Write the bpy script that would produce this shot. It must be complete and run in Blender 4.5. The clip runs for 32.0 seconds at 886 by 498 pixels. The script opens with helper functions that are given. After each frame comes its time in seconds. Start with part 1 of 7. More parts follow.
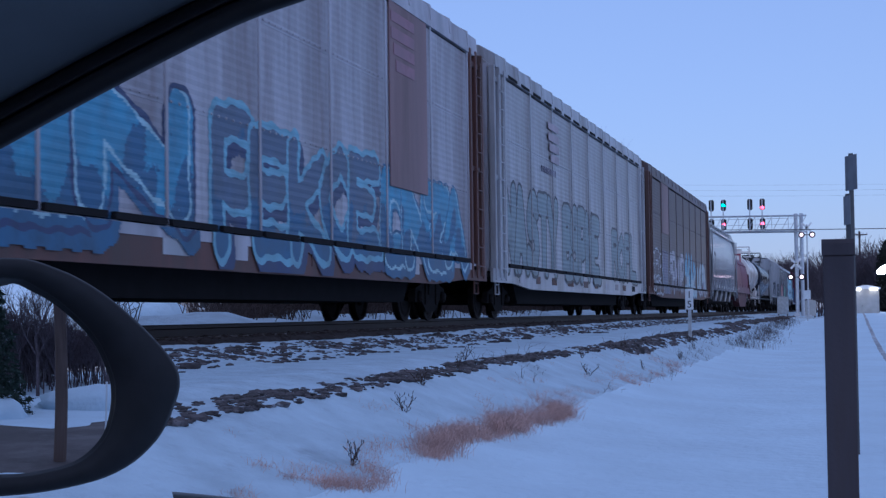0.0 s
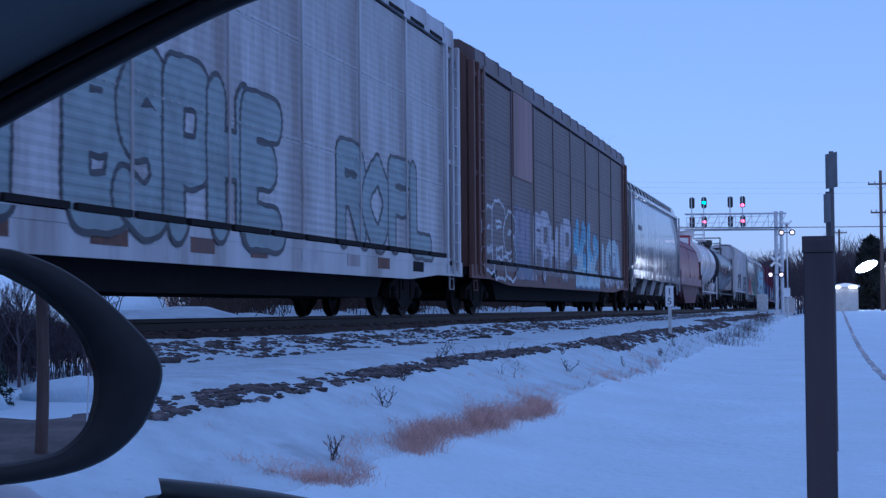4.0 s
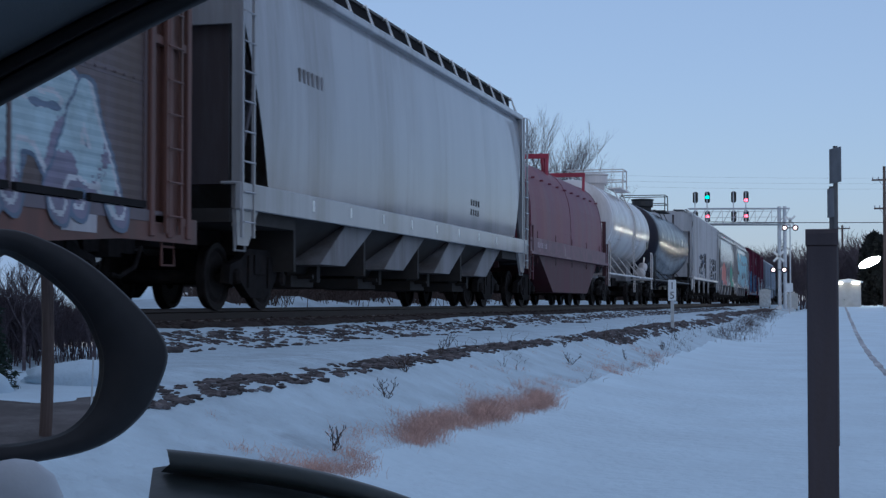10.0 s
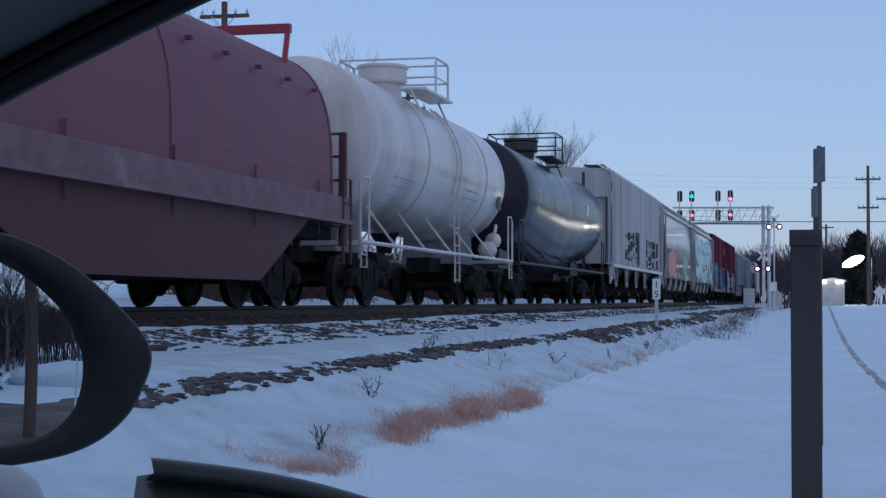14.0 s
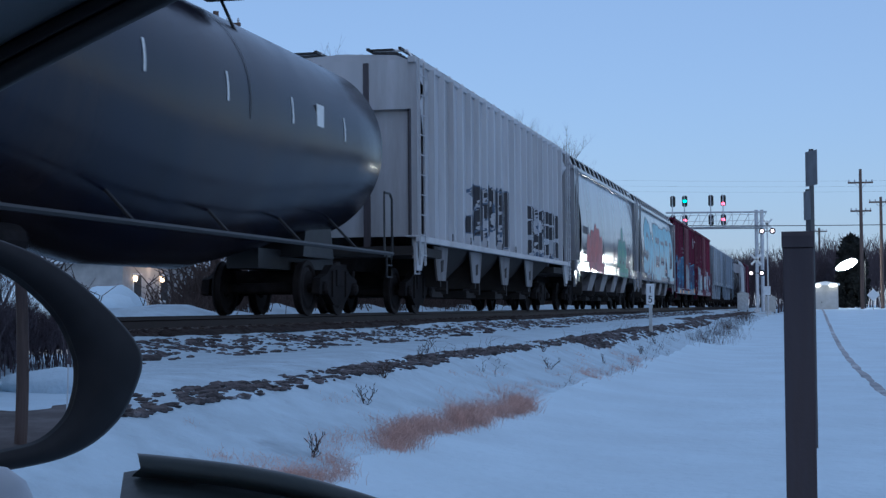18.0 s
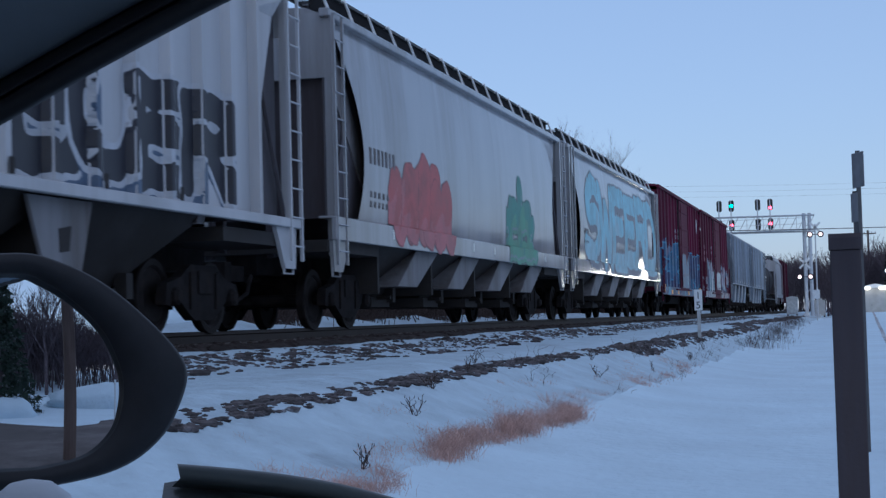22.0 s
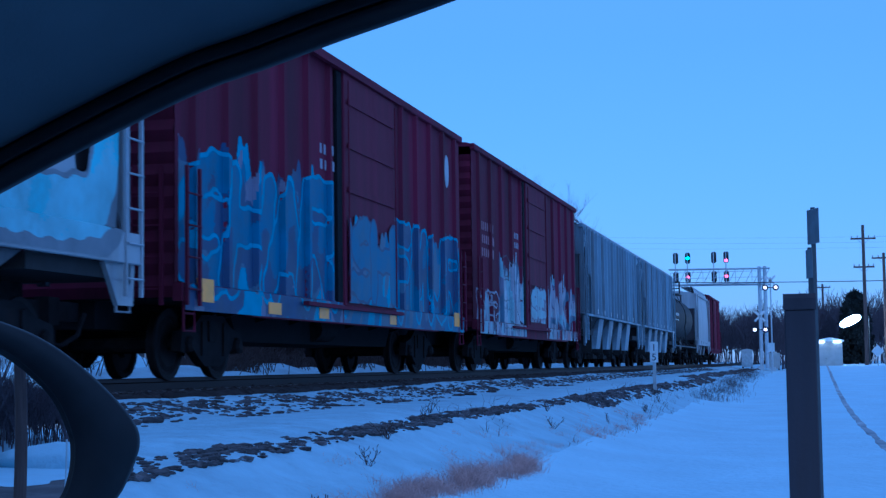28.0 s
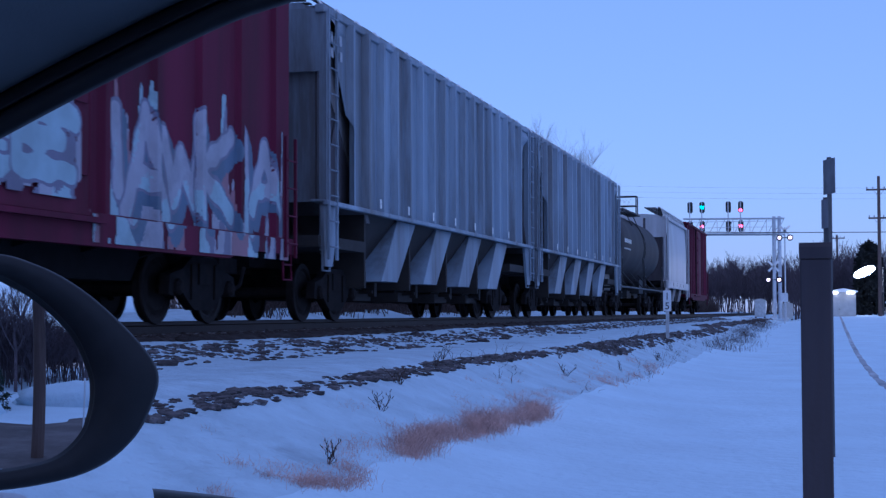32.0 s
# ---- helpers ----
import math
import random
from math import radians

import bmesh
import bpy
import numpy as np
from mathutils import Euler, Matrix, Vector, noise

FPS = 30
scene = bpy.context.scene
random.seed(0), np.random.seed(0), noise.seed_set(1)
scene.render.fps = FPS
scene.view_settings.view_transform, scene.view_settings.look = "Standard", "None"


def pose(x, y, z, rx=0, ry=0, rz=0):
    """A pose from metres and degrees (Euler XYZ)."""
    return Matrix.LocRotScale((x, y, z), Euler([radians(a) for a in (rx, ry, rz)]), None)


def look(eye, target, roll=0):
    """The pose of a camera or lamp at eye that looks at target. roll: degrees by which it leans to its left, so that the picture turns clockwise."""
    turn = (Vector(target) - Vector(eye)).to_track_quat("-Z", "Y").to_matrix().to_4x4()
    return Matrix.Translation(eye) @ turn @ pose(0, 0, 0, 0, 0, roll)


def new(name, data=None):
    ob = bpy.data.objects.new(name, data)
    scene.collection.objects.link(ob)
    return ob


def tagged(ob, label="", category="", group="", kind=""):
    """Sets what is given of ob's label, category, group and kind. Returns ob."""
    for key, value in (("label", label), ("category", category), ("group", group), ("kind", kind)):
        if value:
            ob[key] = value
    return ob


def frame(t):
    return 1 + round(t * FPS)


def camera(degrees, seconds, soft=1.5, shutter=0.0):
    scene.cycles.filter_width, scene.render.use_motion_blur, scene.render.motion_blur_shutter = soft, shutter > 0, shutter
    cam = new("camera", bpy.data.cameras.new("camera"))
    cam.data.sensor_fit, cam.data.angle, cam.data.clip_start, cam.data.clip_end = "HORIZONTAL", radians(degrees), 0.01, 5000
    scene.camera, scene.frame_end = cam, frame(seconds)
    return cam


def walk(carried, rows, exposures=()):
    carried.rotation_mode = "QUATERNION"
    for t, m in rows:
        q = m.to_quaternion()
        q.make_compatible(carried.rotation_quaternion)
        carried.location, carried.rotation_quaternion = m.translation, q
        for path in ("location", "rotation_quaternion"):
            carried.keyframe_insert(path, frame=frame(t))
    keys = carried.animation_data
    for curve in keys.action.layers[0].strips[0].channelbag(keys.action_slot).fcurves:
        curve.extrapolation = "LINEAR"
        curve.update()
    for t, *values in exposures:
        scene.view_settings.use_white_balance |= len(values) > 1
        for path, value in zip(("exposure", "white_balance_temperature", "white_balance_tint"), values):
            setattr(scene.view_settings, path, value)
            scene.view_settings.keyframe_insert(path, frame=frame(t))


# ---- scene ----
cam = camera(31.28, 32.0, soft=1.35, shutter=0.25)
PATH = [
    (0.0, 0.0079, -0.0039, 0.0062, 92.357, 0.742, -75.598),
    (0.5, 0.0075, -0.0046, 0.0044, 92.330, 0.578, -75.667),
    (1.0, 0.0073, -0.0072, 0.0063, 92.311, 0.623, -75.825),
    (1.5, 0.0086, -0.0053, 0.0046, 92.277, 0.636, -75.938),
    (2.0, 0.0098, -0.0040, 0.0042, 92.265, 0.608, -76.091),
    (2.5, 0.0090, -0.0037, 0.0039, 92.223, 0.525, -76.158),
    (3.0, 0.0067, -0.0031, 0.0029, 92.182, 0.476, -76.217),
    (3.5, 0.0066, -0.0032, 0.0027, 92.156, 0.504, -76.297),
    (5.5, -0.0036, 0.0056, 0.0036, 92.426, 0.115, -76.158),
    (6.0, -0.0023, 0.0019, 0.0021, 92.436, 0.030, -76.048),
    (6.5, 0.0006, 0.0012, 0.0010, 92.443, -0.003, -76.018),
    (7.0, 0.0019, 0.0003, 0.0035, 92.409, 0.048, -75.950),
    (7.5, 0.0029, -0.0009, 0.0055, 92.267, 0.009, -75.949),
    (8.0, 0.0014, -0.0003, 0.0054, 92.064, 0.010, -76.008),
    (8.5, 0.0001, -0.0011, 0.0023, 91.969, -0.012, -76.061),
    (9.0, -0.0000, 0.0000, -0.0000, 92.005, -0.000, -76.088),
    (9.5, -0.0024, -0.0013, -0.0031, 91.973, -0.078, -76.152),
    (10.0, -0.0004, -0.0009, -0.0050, 91.931, -0.012, -76.217),
    (10.5, 0.0004, -0.0017, -0.0052, 91.850, -0.085, -76.326),
    (11.0, -0.0000, -0.0020, -0.0047, 91.822, -0.097, -76.402),
    (11.5, 0.0012, -0.0020, -0.0040, 91.824, -0.138, -76.504),
    (12.0, -0.0000, -0.0019, -0.0039, 91.803, -0.168, -76.581),
    (12.5, 0.0009, -0.0009, -0.0041, 91.805, -0.176, -76.651),
    (13.0, 0.0013, -0.0013, -0.0040, 91.840, -0.104, -76.702),
    (13.5, 0.0007, -0.0016, -0.0038, 91.843, -0.120, -76.730),
    (14.0, -0.0009, -0.0010, -0.0004, 91.869, -0.109, -76.775),
    (14.5, 0.0001, -0.0003, -0.0009, 91.930, -0.105, -76.814),
    (16.5, 0.0031, -0.0043, -0.0052, 92.131, 0.277, -76.978),
    (17.0, 0.0031, -0.0044, -0.0056, 92.154, 0.489, -76.961),
    (17.5, 0.0020, -0.0044, -0.0064, 92.121, 0.538, -76.977),
    (18.0, 0.0015, -0.0040, -0.0071, 92.137, 0.458, -76.985),
    (18.5, 0.0011, -0.0042, -0.0055, 92.147, 0.561, -76.979),
    (19.0, -0.0006, -0.0050, -0.0005, 92.486, 0.761, -76.891),
    (19.5, -0.0071, 0.0070, 0.0075, 93.704, 0.889, -76.018),
    (20.0, -0.0074, 0.0062, 0.0042, 93.730, 1.156, -75.526),
    (20.5, -0.0047, 0.0002, 0.0038, 93.803, 1.416, -75.085),
    (21.0, -0.0046, 0.0016, 0.0033, 93.698, 1.434, -74.942),
    (21.5, -0.0005, -0.0039, -0.0017, 93.476, 1.443, -74.863),
    (22.0, 0.0035, -0.0087, -0.0093, 92.542, 1.535, -75.268),
    (22.5, 0.0014, -0.0087, -0.0078, 92.231, 1.251, -75.441),
    (23.0, -0.0026, -0.0073, -0.0051, 92.214, 0.879, -75.565),
    (23.5, -0.0042, -0.0052, -0.0039, 92.423, 0.827, -75.781),
    (24.0, -0.0027, -0.0063, -0.0019, 92.647, 0.810, -75.925),
    (24.5, -0.0023, -0.0014, 0.0066, 93.016, 0.894, -76.099),
    (26.5, 0.0012, -0.0102, 0.0219, 95.137, 0.828, -75.824),
    (27.0, 0.0008, -0.0098, 0.0195, 94.970, 1.006, -76.592),
    (27.5, 0.0001, -0.0100, 0.0196, 94.666, 0.887, -76.780),
    (28.0, 0.0011, -0.0103, 0.0117, 94.246, 0.798, -76.856),
    (28.5, -0.0002, -0.0074, 0.0120, 94.006, 0.798, -76.937),
    (29.0, -0.0001, -0.0069, 0.0132, 93.717, 0.631, -77.034),
    (29.5, 0.0005, -0.0061, 0.0143, 93.531, 0.661, -77.130),
    (30.0, 0.0006, -0.0076, 0.0142, 93.312, 0.652, -77.091),
    (30.5, -0.0006, -0.0058, 0.0109, 93.109, 0.546, -76.958),
    (31.0, 0.0003, -0.0029, 0.0093, 92.839, 0.419, -76.755),
    (31.5, -0.0001, -0.0021, 0.0053, 92.570, 0.229, -76.599),
    (32.0, 0.0011, -0.0048, 0.0068, 92.328, 0.201, -76.387),
]
# seconds, stops, kelvin, tint
LOOK = [
    (0, -0.72, 4760, 17.9), (1, -0.72, 4420, 17.4), (2, -0.72, 4140, 18.8), (3, -0.72, 4310, 17.5), (6, -0.78, 4330, 24.2), (7, -0.77, 4360, 22.8),
    (8, -0.72, 4480, 25), (9, -0.72, 5130, 8.9), (9.5, -0.74, 4640, 24), (10, -0.72, 5350, 6.1), (10.5, -0.74, 4350, 9), (11, -0.72, 4930, 18.3),
    (12, -0.72, 5360, 8.2), (13, -0.72, 6060, 16.2), (14, -0.72, 5240, 9.7), (16.5, -0.78, 4180, 10), (17, -0.84, 4290, 14), (18, -0.72, 4920, 4.5),
    (19, -0.72, 5300, 7.7), (19.5, -0.68, 4050, 5), (20, -0.66, 4500, 6.3), (20.5, -0.72, 3880, 2.1), (21, -0.72, 3950, 8.7), (21.5, -0.7, 4050, 9),
    (22, -0.62, 5190, 7), (22.5, -0.6, 5800, 12.5), (23, -0.6, 5810, 13.2), (23.5, -0.62, 6000, 13), (24, -0.68, 6150, 12.5), (24.5, -0.72, 4670, 25.8),
    (26.5, -0.8, 4000, 15), (27, -0.88, 3500, 2.7), (27.5, -0.88, 3460, 4), (28, -0.88, 3470, 5.3), (29, -0.88, 3650, -0.1), (29.5, -0.84, 4150, 13),
    (30, -0.8, 4340, 19.2), (30.5, -0.78, 4700, 15), (31, -0.8, 3760, 9.4), (31.5, -0.78, 4250, 20), (32, -0.78, 4250, 23.8),
]
walk(cam, [(r[0], pose(*r[1:])) for r in PATH], LOOK)


# ---- light: an overcast winter dusk ----
world = bpy.data.worlds.new("dusk_sky")
scene.world = world
world.use_nodes = True
wn = world.node_tree.nodes
sky = wn.new("ShaderNodeTexSky")
sky.sky_type = "NISHITA"
sky.sun_disc = False
sky.sun_elevation = radians(12.0)
sky.sun_rotation = radians(250.0)
sky.air_density, sky.dust_density, sky.ozone_density = 1.0, 0.6, 4.0
# a veil of even cloud over the sky, pinker towards the horizon and brightest overhead
co = wn.new("ShaderNodeTexCoord")
sep = wn.new("ShaderNodeSeparateXYZ")
ramp = wn.new("ShaderNodeValToRGB")
mixer = wn.new("ShaderNodeMix")
mixer.data_type = "RGBA"
mixer.inputs["Factor"].default_value = 0.92
ramp.color_ramp.elements[0].position, ramp.color_ramp.elements[0].color = 0.0, (0.60, 0.545, 0.60, 1)
ramp.color_ramp.elements[1].position, ramp.color_ramp.elements[1].color = 0.20, (0.505, 0.507, 0.572, 1)
zenith = ramp.color_ramp.elements.new(1.0)
zenith.color = (0.685, 0.675, 0.735, 1)
wl = world.node_tree.links
wl.new(co.outputs["Generated"], sep.inputs["Vector"])
wl.new(sep.outputs["Z"], ramp.inputs["Fac"])
wl.new(sky.outputs["Color"], mixer.inputs["A"])
wl.new(ramp.outputs["Color"], mixer.inputs["B"])
wl.new(mixer.outputs["Result"], wn["Background"].inputs["Color"])
wn["Background"].inputs["Strength"].default_value = 1.0
sun_data = bpy.data.lights.new("sun", "SUN")
sun_data.energy, sun_data.angle, sun_data.color = 0.25, radians(60), (0.85, 0.9, 1.0)
sun = new("sun", sun_data)
sun.matrix_world = look((-20, -30, 40), (0, 0, 0))


# ---- materials ----
def material(name, colour, rough=0.6, metal=0.0, var=0.25, scale=6.0, dirt=None, dirt_amount=0.35, bump=0.15,
             glow=0.0, streak=False, coat=0.0, fine=60.0, bump_size=0.01, piece=False, spec=0.5, island=False):
    """Two scales of variation, optional dirt and vertical streaks, and fine relief."""
    m = bpy.data.materials.new(name)
    m.use_nodes = True
    nt = m.node_tree
    n, l = nt.nodes, nt.links
    b = n["Principled BSDF"]
    b.inputs["Roughness"].default_value = rough
    b.inputs["Metallic"].default_value = metal
    b.inputs["Specular IOR Level"].default_value = spec
    if coat:
        b.inputs["Coat Weight"].default_value = coat
        b.inputs["Coat Roughness"].default_value = 0.12
    if glow:
        b.inputs["Emission Color"].default_value = (*colour, 1)
        b.inputs["Emission Strength"].default_value = glow
        b.inputs["Base Color"].default_value = (*colour, 1)
        return m
    co = n.new("ShaderNodeTexCoord")
    mp = n.new("ShaderNodeMapping")
    l.new(co.outputs["Object"], mp.inputs["Vector"])
    if streak:
        mp.inputs["Scale"].default_value = (1, 1, 0.12)
    t1 = n.new("ShaderNodeTexNoise")
    t1.inputs["Scale"].default_value, t1.inputs["Detail"].default_value = scale, 6
    l.new(mp.outputs["Vector"], t1.inputs["Vector"])
    t2 = n.new("ShaderNodeTexNoise")
    t2.inputs["Scale"].default_value, t2.inputs["Detail"].default_value = fine, 3
    l.new(co.outputs["Object"], t2.inputs["Vector"])
    dark = tuple(c * (1 - var) for c in colour)
    light = tuple(min(1, c * (1 + var * 0.6)) for c in colour)
    r1 = n.new("ShaderNodeValToRGB")
    r1.color_ramp.elements[0].color, r1.color_ramp.elements[1].color = (*dark, 1), (*light, 1)
    r1.color_ramp.elements[0].position, r1.color_ramp.elements[1].position = 0.32, 0.68
    l.new(t1.outputs["Fac"], r1.inputs["Fac"])
    col = r1.outputs["Color"]
    if dirt:
        t3 = n.new("ShaderNodeTexNoise")
        t3.inputs["Scale"].default_value, t3.inputs["Detail"].default_value = scale * 0.37, 9
        t3.inputs["Roughness"].default_value = 0.7
        l.new(mp.outputs["Vector"], t3.inputs["Vector"])
        r3 = n.new("ShaderNodeValToRGB")
        r3.color_ramp.elements[0].position, r3.color_ramp.elements[1].position = 0.62 - dirt_amount * 0.4, 0.72 - dirt_amount * 0.2
        l.new(t3.outputs["Fac"], r3.inputs["Fac"])
        mx = n.new("ShaderNodeMix")
        mx.data_type = "RGBA"
        l.new(r3.outputs["Color"], mx.inputs["Factor"])
        l.new(col, mx.inputs["A"])
        mx.inputs["B"].default_value = (*dirt, 1)
        col = mx.outputs["Result"]
    if piece:
        oi = n.new("ShaderNodeObjectInfo")
        hs = n.new("ShaderNodeHueSaturation")
        mr = n.new("ShaderNodeMapRange")
        mr.inputs["To Min"].default_value, mr.inputs["To Max"].default_value = 0.8, 1.2
        l.new(oi.outputs["Random"], mr.inputs["Value"])
        l.new(mr.outputs["Result"], hs.inputs["Value"])
        l.new(col, hs.inputs["Color"])
        col = hs.outputs["Color"]
    if island:
        ge = n.new("ShaderNodeNewGeometry")
        hs = n.new("ShaderNodeHueSaturation")
        mr = n.new("ShaderNodeMapRange")
        mr.inputs["To Min"].default_value, mr.inputs["To Max"].default_value = 0.55, 1.7
        l.new(ge.outputs["Random Per Island"], mr.inputs["Value"])
        l.new(mr.outputs["Result"], hs.inputs["Value"])
        l.new(col, hs.inputs["Color"])
        col = hs.outputs["Color"]
    l.new(col, b.inputs["Base Color"])
    mr2 = n.new("ShaderNodeMapRange")
    mr2.inputs["To Min"].default_value, mr2.inputs["To Max"].default_value = max(0.02, rough - 0.12), min(1, rough + 0.12)
    l.new(t1.outputs["Fac"], mr2.inputs["Value"])
    l.new(mr2.outputs["Result"], b.inputs["Roughness"])
    if bump:
        bp = n.new("ShaderNodeBump")
        bp.inputs["Strength"].default_value, bp.inputs["Distance"].default_value = bump, bump_size
        l.new(t2.outputs["Fac"], bp.inputs["Height"])
        l.new(bp.outputs["Normal"], b.inputs["Normal"])
    return m


SNOW = material("snow", (0.62, 0.745, 0.84), 0.8, var=0.07, scale=0.8, bump=0.6, fine=7, bump_size=0.06, spec=0.2)
BANKSNOW = material("gritty_bank_snow", (0.50, 0.60, 0.68), 0.85, var=0.14, scale=2.2, dirt=(0.36, 0.42, 0.48), dirt_amount=0.14, bump=0.8, fine=9, bump_size=0.05, spec=0.15)
ASPHALT = material("asphalt", (0.075, 0.062, 0.060), 0.85, var=0.3, scale=1.2, dirt=(0.14, 0.12, 0.12), dirt_amount=0.25)
STONE = material("ballast_stone", (0.082, 0.072, 0.074), 0.9, var=0.5, scale=9, dirt=(0.4, 0.41, 0.45), dirt_amount=0.08, spec=0.2, island=True)
BEDSTONE = material("dark_bed_stone", (0.036, 0.028, 0.026), 0.9, var=0.5, scale=9, dirt=(0.06, 0.05, 0.048), dirt_amount=0.3, spec=0.1)
RUST = material("rusty_steel", (0.13, 0.065, 0.045), 0.75, 0.2, var=0.4, scale=5, dirt=(0.06, 0.04, 0.035), dirt_amount=0.4)
RAIL = material("rail_steel", (0.035, 0.026, 0.024), 0.6, 0.2, var=0.3, scale=3, spec=0.25)
TIE = material("creosoted_tie", (0.06, 0.045, 0.038), 0.9, var=0.4, scale=8, dirt=(0.5, 0.5, 0.54), dirt_amount=0.2, piece=True)
GRIME = material("truck_grime", (0.018, 0.016, 0.017), 0.9, 0.0, var=0.5, scale=6, dirt=(0.026, 0.020, 0.018), dirt_amount=0.25, spec=0.12)
WHEEL = material("wheel_steel", (0.026, 0.022, 0.022), 0.7, 0.2, var=0.4, scale=7, spec=0.15)
BLACK = material("black_steel", (0.020, 0.020, 0.022), 0.5, 0.1, var=0.3, scale=4)
DARKGAP = material("dark_grimy_steel", (0.016, 0.015, 0.017), 0.9, var=0.3, scale=4, spec=0.12)
RACK_GREY = material("weathered_galvanised_steel", (0.44, 0.425, 0.46), 0.5, 0.12, var=0.3, scale=1.5, dirt=(0.21, 0.175, 0.18), dirt_amount=0.3, streak=True, spec=0.35)
RACK_WHITE = material("dirty_white_rack_steel", (0.43, 0.43, 0.455), 0.42, 0.1, var=0.22, scale=1.4, dirt=(0.18, 0.155, 0.15), dirt_amount=0.32, streak=True, spec=0.35)
RACK_BROWN = material("grimy_brown_grey_steel", (0.125, 0.103, 0.126), 0.5, 0.15, var=0.3, scale=1.3, dirt=(0.085, 0.056, 0.047), dirt_amount=0.45, streak=True, spec=0.35)
BROWN = material("brown_rack_paint", (0.11, 0.046, 0.036), 0.6, var=0.35, scale=2.5, dirt=(0.08, 0.045, 0.035), dirt_amount=0.4, streak=True)
MAROON = material("maroon_boxcar_paint", (0.112, 0.014, 0.040), 0.7, var=0.28, scale=1.6, dirt=(0.06, 0.013, 0.024), dirt_amount=0.42, streak=True, spec=0.12)
DOORPINK = material("faded_maroon_door_paint", (0.125, 0.022, 0.048), 0.7, var=0.28, scale=1.6, dirt=(0.075, 0.016, 0.03), dirt_amount=0.4, streak=True, spec=0.12)
COILRED = material("faded_red_hood", (0.135, 0.028, 0.060), 0.52, var=0.25, scale=1.3, dirt=(0.16, 0.03, 0.045), dirt_amount=0.4, streak=True)
FRAMERED = material("bright_red_frame_paint", (0.30, 0.022, 0.05), 0.5, var=0.2, scale=4)
COILPINK = material("faded_red_sill", (0.165, 0.085, 0.105), 0.6, var=0.35, scale=3, dirt=(0.24, 0.17, 0.18), dirt_amount=0.2)
COILDARK = material("grimy_red_trough", (0.085, 0.018, 0.030), 0.7, var=0.3, scale=1.6, dirt=(0.07, 0.03, 0.035), dirt_amount=0.45, streak=True)
HOP_GREY = material("light_grey_hopper_paint", (0.34, 0.345, 0.37), 0.08, 0.0, var=0.12, scale=1.0, dirt=(0.23, 0.22, 0.225), dirt_amount=0.28, streak=True, bump=0.04, fine=2.2, bump_size=0.02, spec=0.28)
HOP_WHITE = material("white_hopper_paint", (0.46, 0.46, 0.485), 0.42, var=0.17, scale=1.2, dirt=(0.34, 0.33, 0.34), dirt_amount=0.25, streak=True, bump=0.06, spec=0.3)
HOP_BLUEGREY = material("blue_grey_hopper_paint", (0.275, 0.325, 0.40), 0.5, var=0.25, scale=1.5, dirt=(0.11, 0.11, 0.12), dirt_amount=0.38, streak=True, spec=0.3)
# grime colour taken near black so it carries the underside's shade
HOP_SHADE = material("grimy_shaded_underside", (0.040, 0.036, 0.036), 0.75, var=0.3, scale=2, dirt=(0.028, 0.024, 0.022), dirt_amount=0.4, spec=0.2)
# dark tone for the shade lines painted beside hopper ribs
HOP_RIBSHADE = material("rib_shade_strip", (0.11, 0.11, 0.125), 0.8, var=0.4, scale=3, streak=True, spec=0.1)
HOP_BAY = material("dirty_grey_bay_paint", (0.22, 0.215, 0.23), 0.6, var=0.3, scale=1.6, dirt=(0.10, 0.085, 0.08), dirt_amount=0.42, streak=True, spec=0.25)
# wall paint darkened to stand for shade inside the hopper ends
HOP_RECESS = material("shaded_recess_paint", (0.10, 0.095, 0.108), 0.7, var=0.3, scale=1.5, dirt=(0.06, 0.05, 0.055), dirt_amount=0.4, streak=True, spec=0.2)
TANK_WHITE = material("white_tank_paint", (0.60, 0.555, 0.54), 0.24, var=0.10, scale=0.9, dirt=(0.42, 0.36, 0.33), dirt_amount=0.25, streak=True, bump=0.05, fine=4, bump_size=0.02, spec=0.32)
TANK_BLACK = material("black_tank_paint", (0.012, 0.0145, 0.029), 0.22, var=0.35, scale=0.9, dirt=(0.026, 0.021, 0.026), dirt_amount=0.35, streak=True, bump=0.03, spec=0.17)
TANK_DULL = material("dull_dark_tank_paint", (0.024, 0.019, 0.021), 0.62, var=0.3, scale=0.9, dirt=(0.035, 0.026, 0.024), dirt_amount=0.35, streak=True, bump=0.03, spec=0.2)
SAFETY = material("white_reflective_stripe", (0.75, 0.75, 0.72), 0.4, var=0.1)
YELLOW = material("yellow_reflective_plate", (0.90, 0.40, 0.012), 0.4, var=0.12)
GALV = material("galvanised_steel", (0.50, 0.51, 0.53), 0.4, 0.6, var=0.2, scale=5)
BRIDGE = material("pale_galvanised_mast", (0.56, 0.57, 0.60), 0.5, 0.1, var=0.15, scale=4)
POSTWOOD = material("brown_weathered_post_wood", (0.068, 0.058, 0.066), 0.8, var=0.35, scale=7, streak=True, dirt=(0.07, 0.055, 0.055), spec=0.2)
POLEWOOD = material("utility_pole_wood", (0.14, 0.10, 0.085), 0.85, var=0.35, scale=5, streak=True, dirt=(0.07, 0.052, 0.048), spec=0.2)
BARK = material("bare_tree_bark", (0.12, 0.095, 0.105), 0.9, var=0.4, scale=6, spec=0.1)
DRYGRASS = material("dry_red_brown_grass", (0.60, 0.40, 0.34), 0.9, var=0.3, scale=4, spec=0.1)
TREEBARK = material("dark_twig_bark", (0.125, 0.10, 0.108), 0.9, var=0.4, scale=6, spec=0.1)
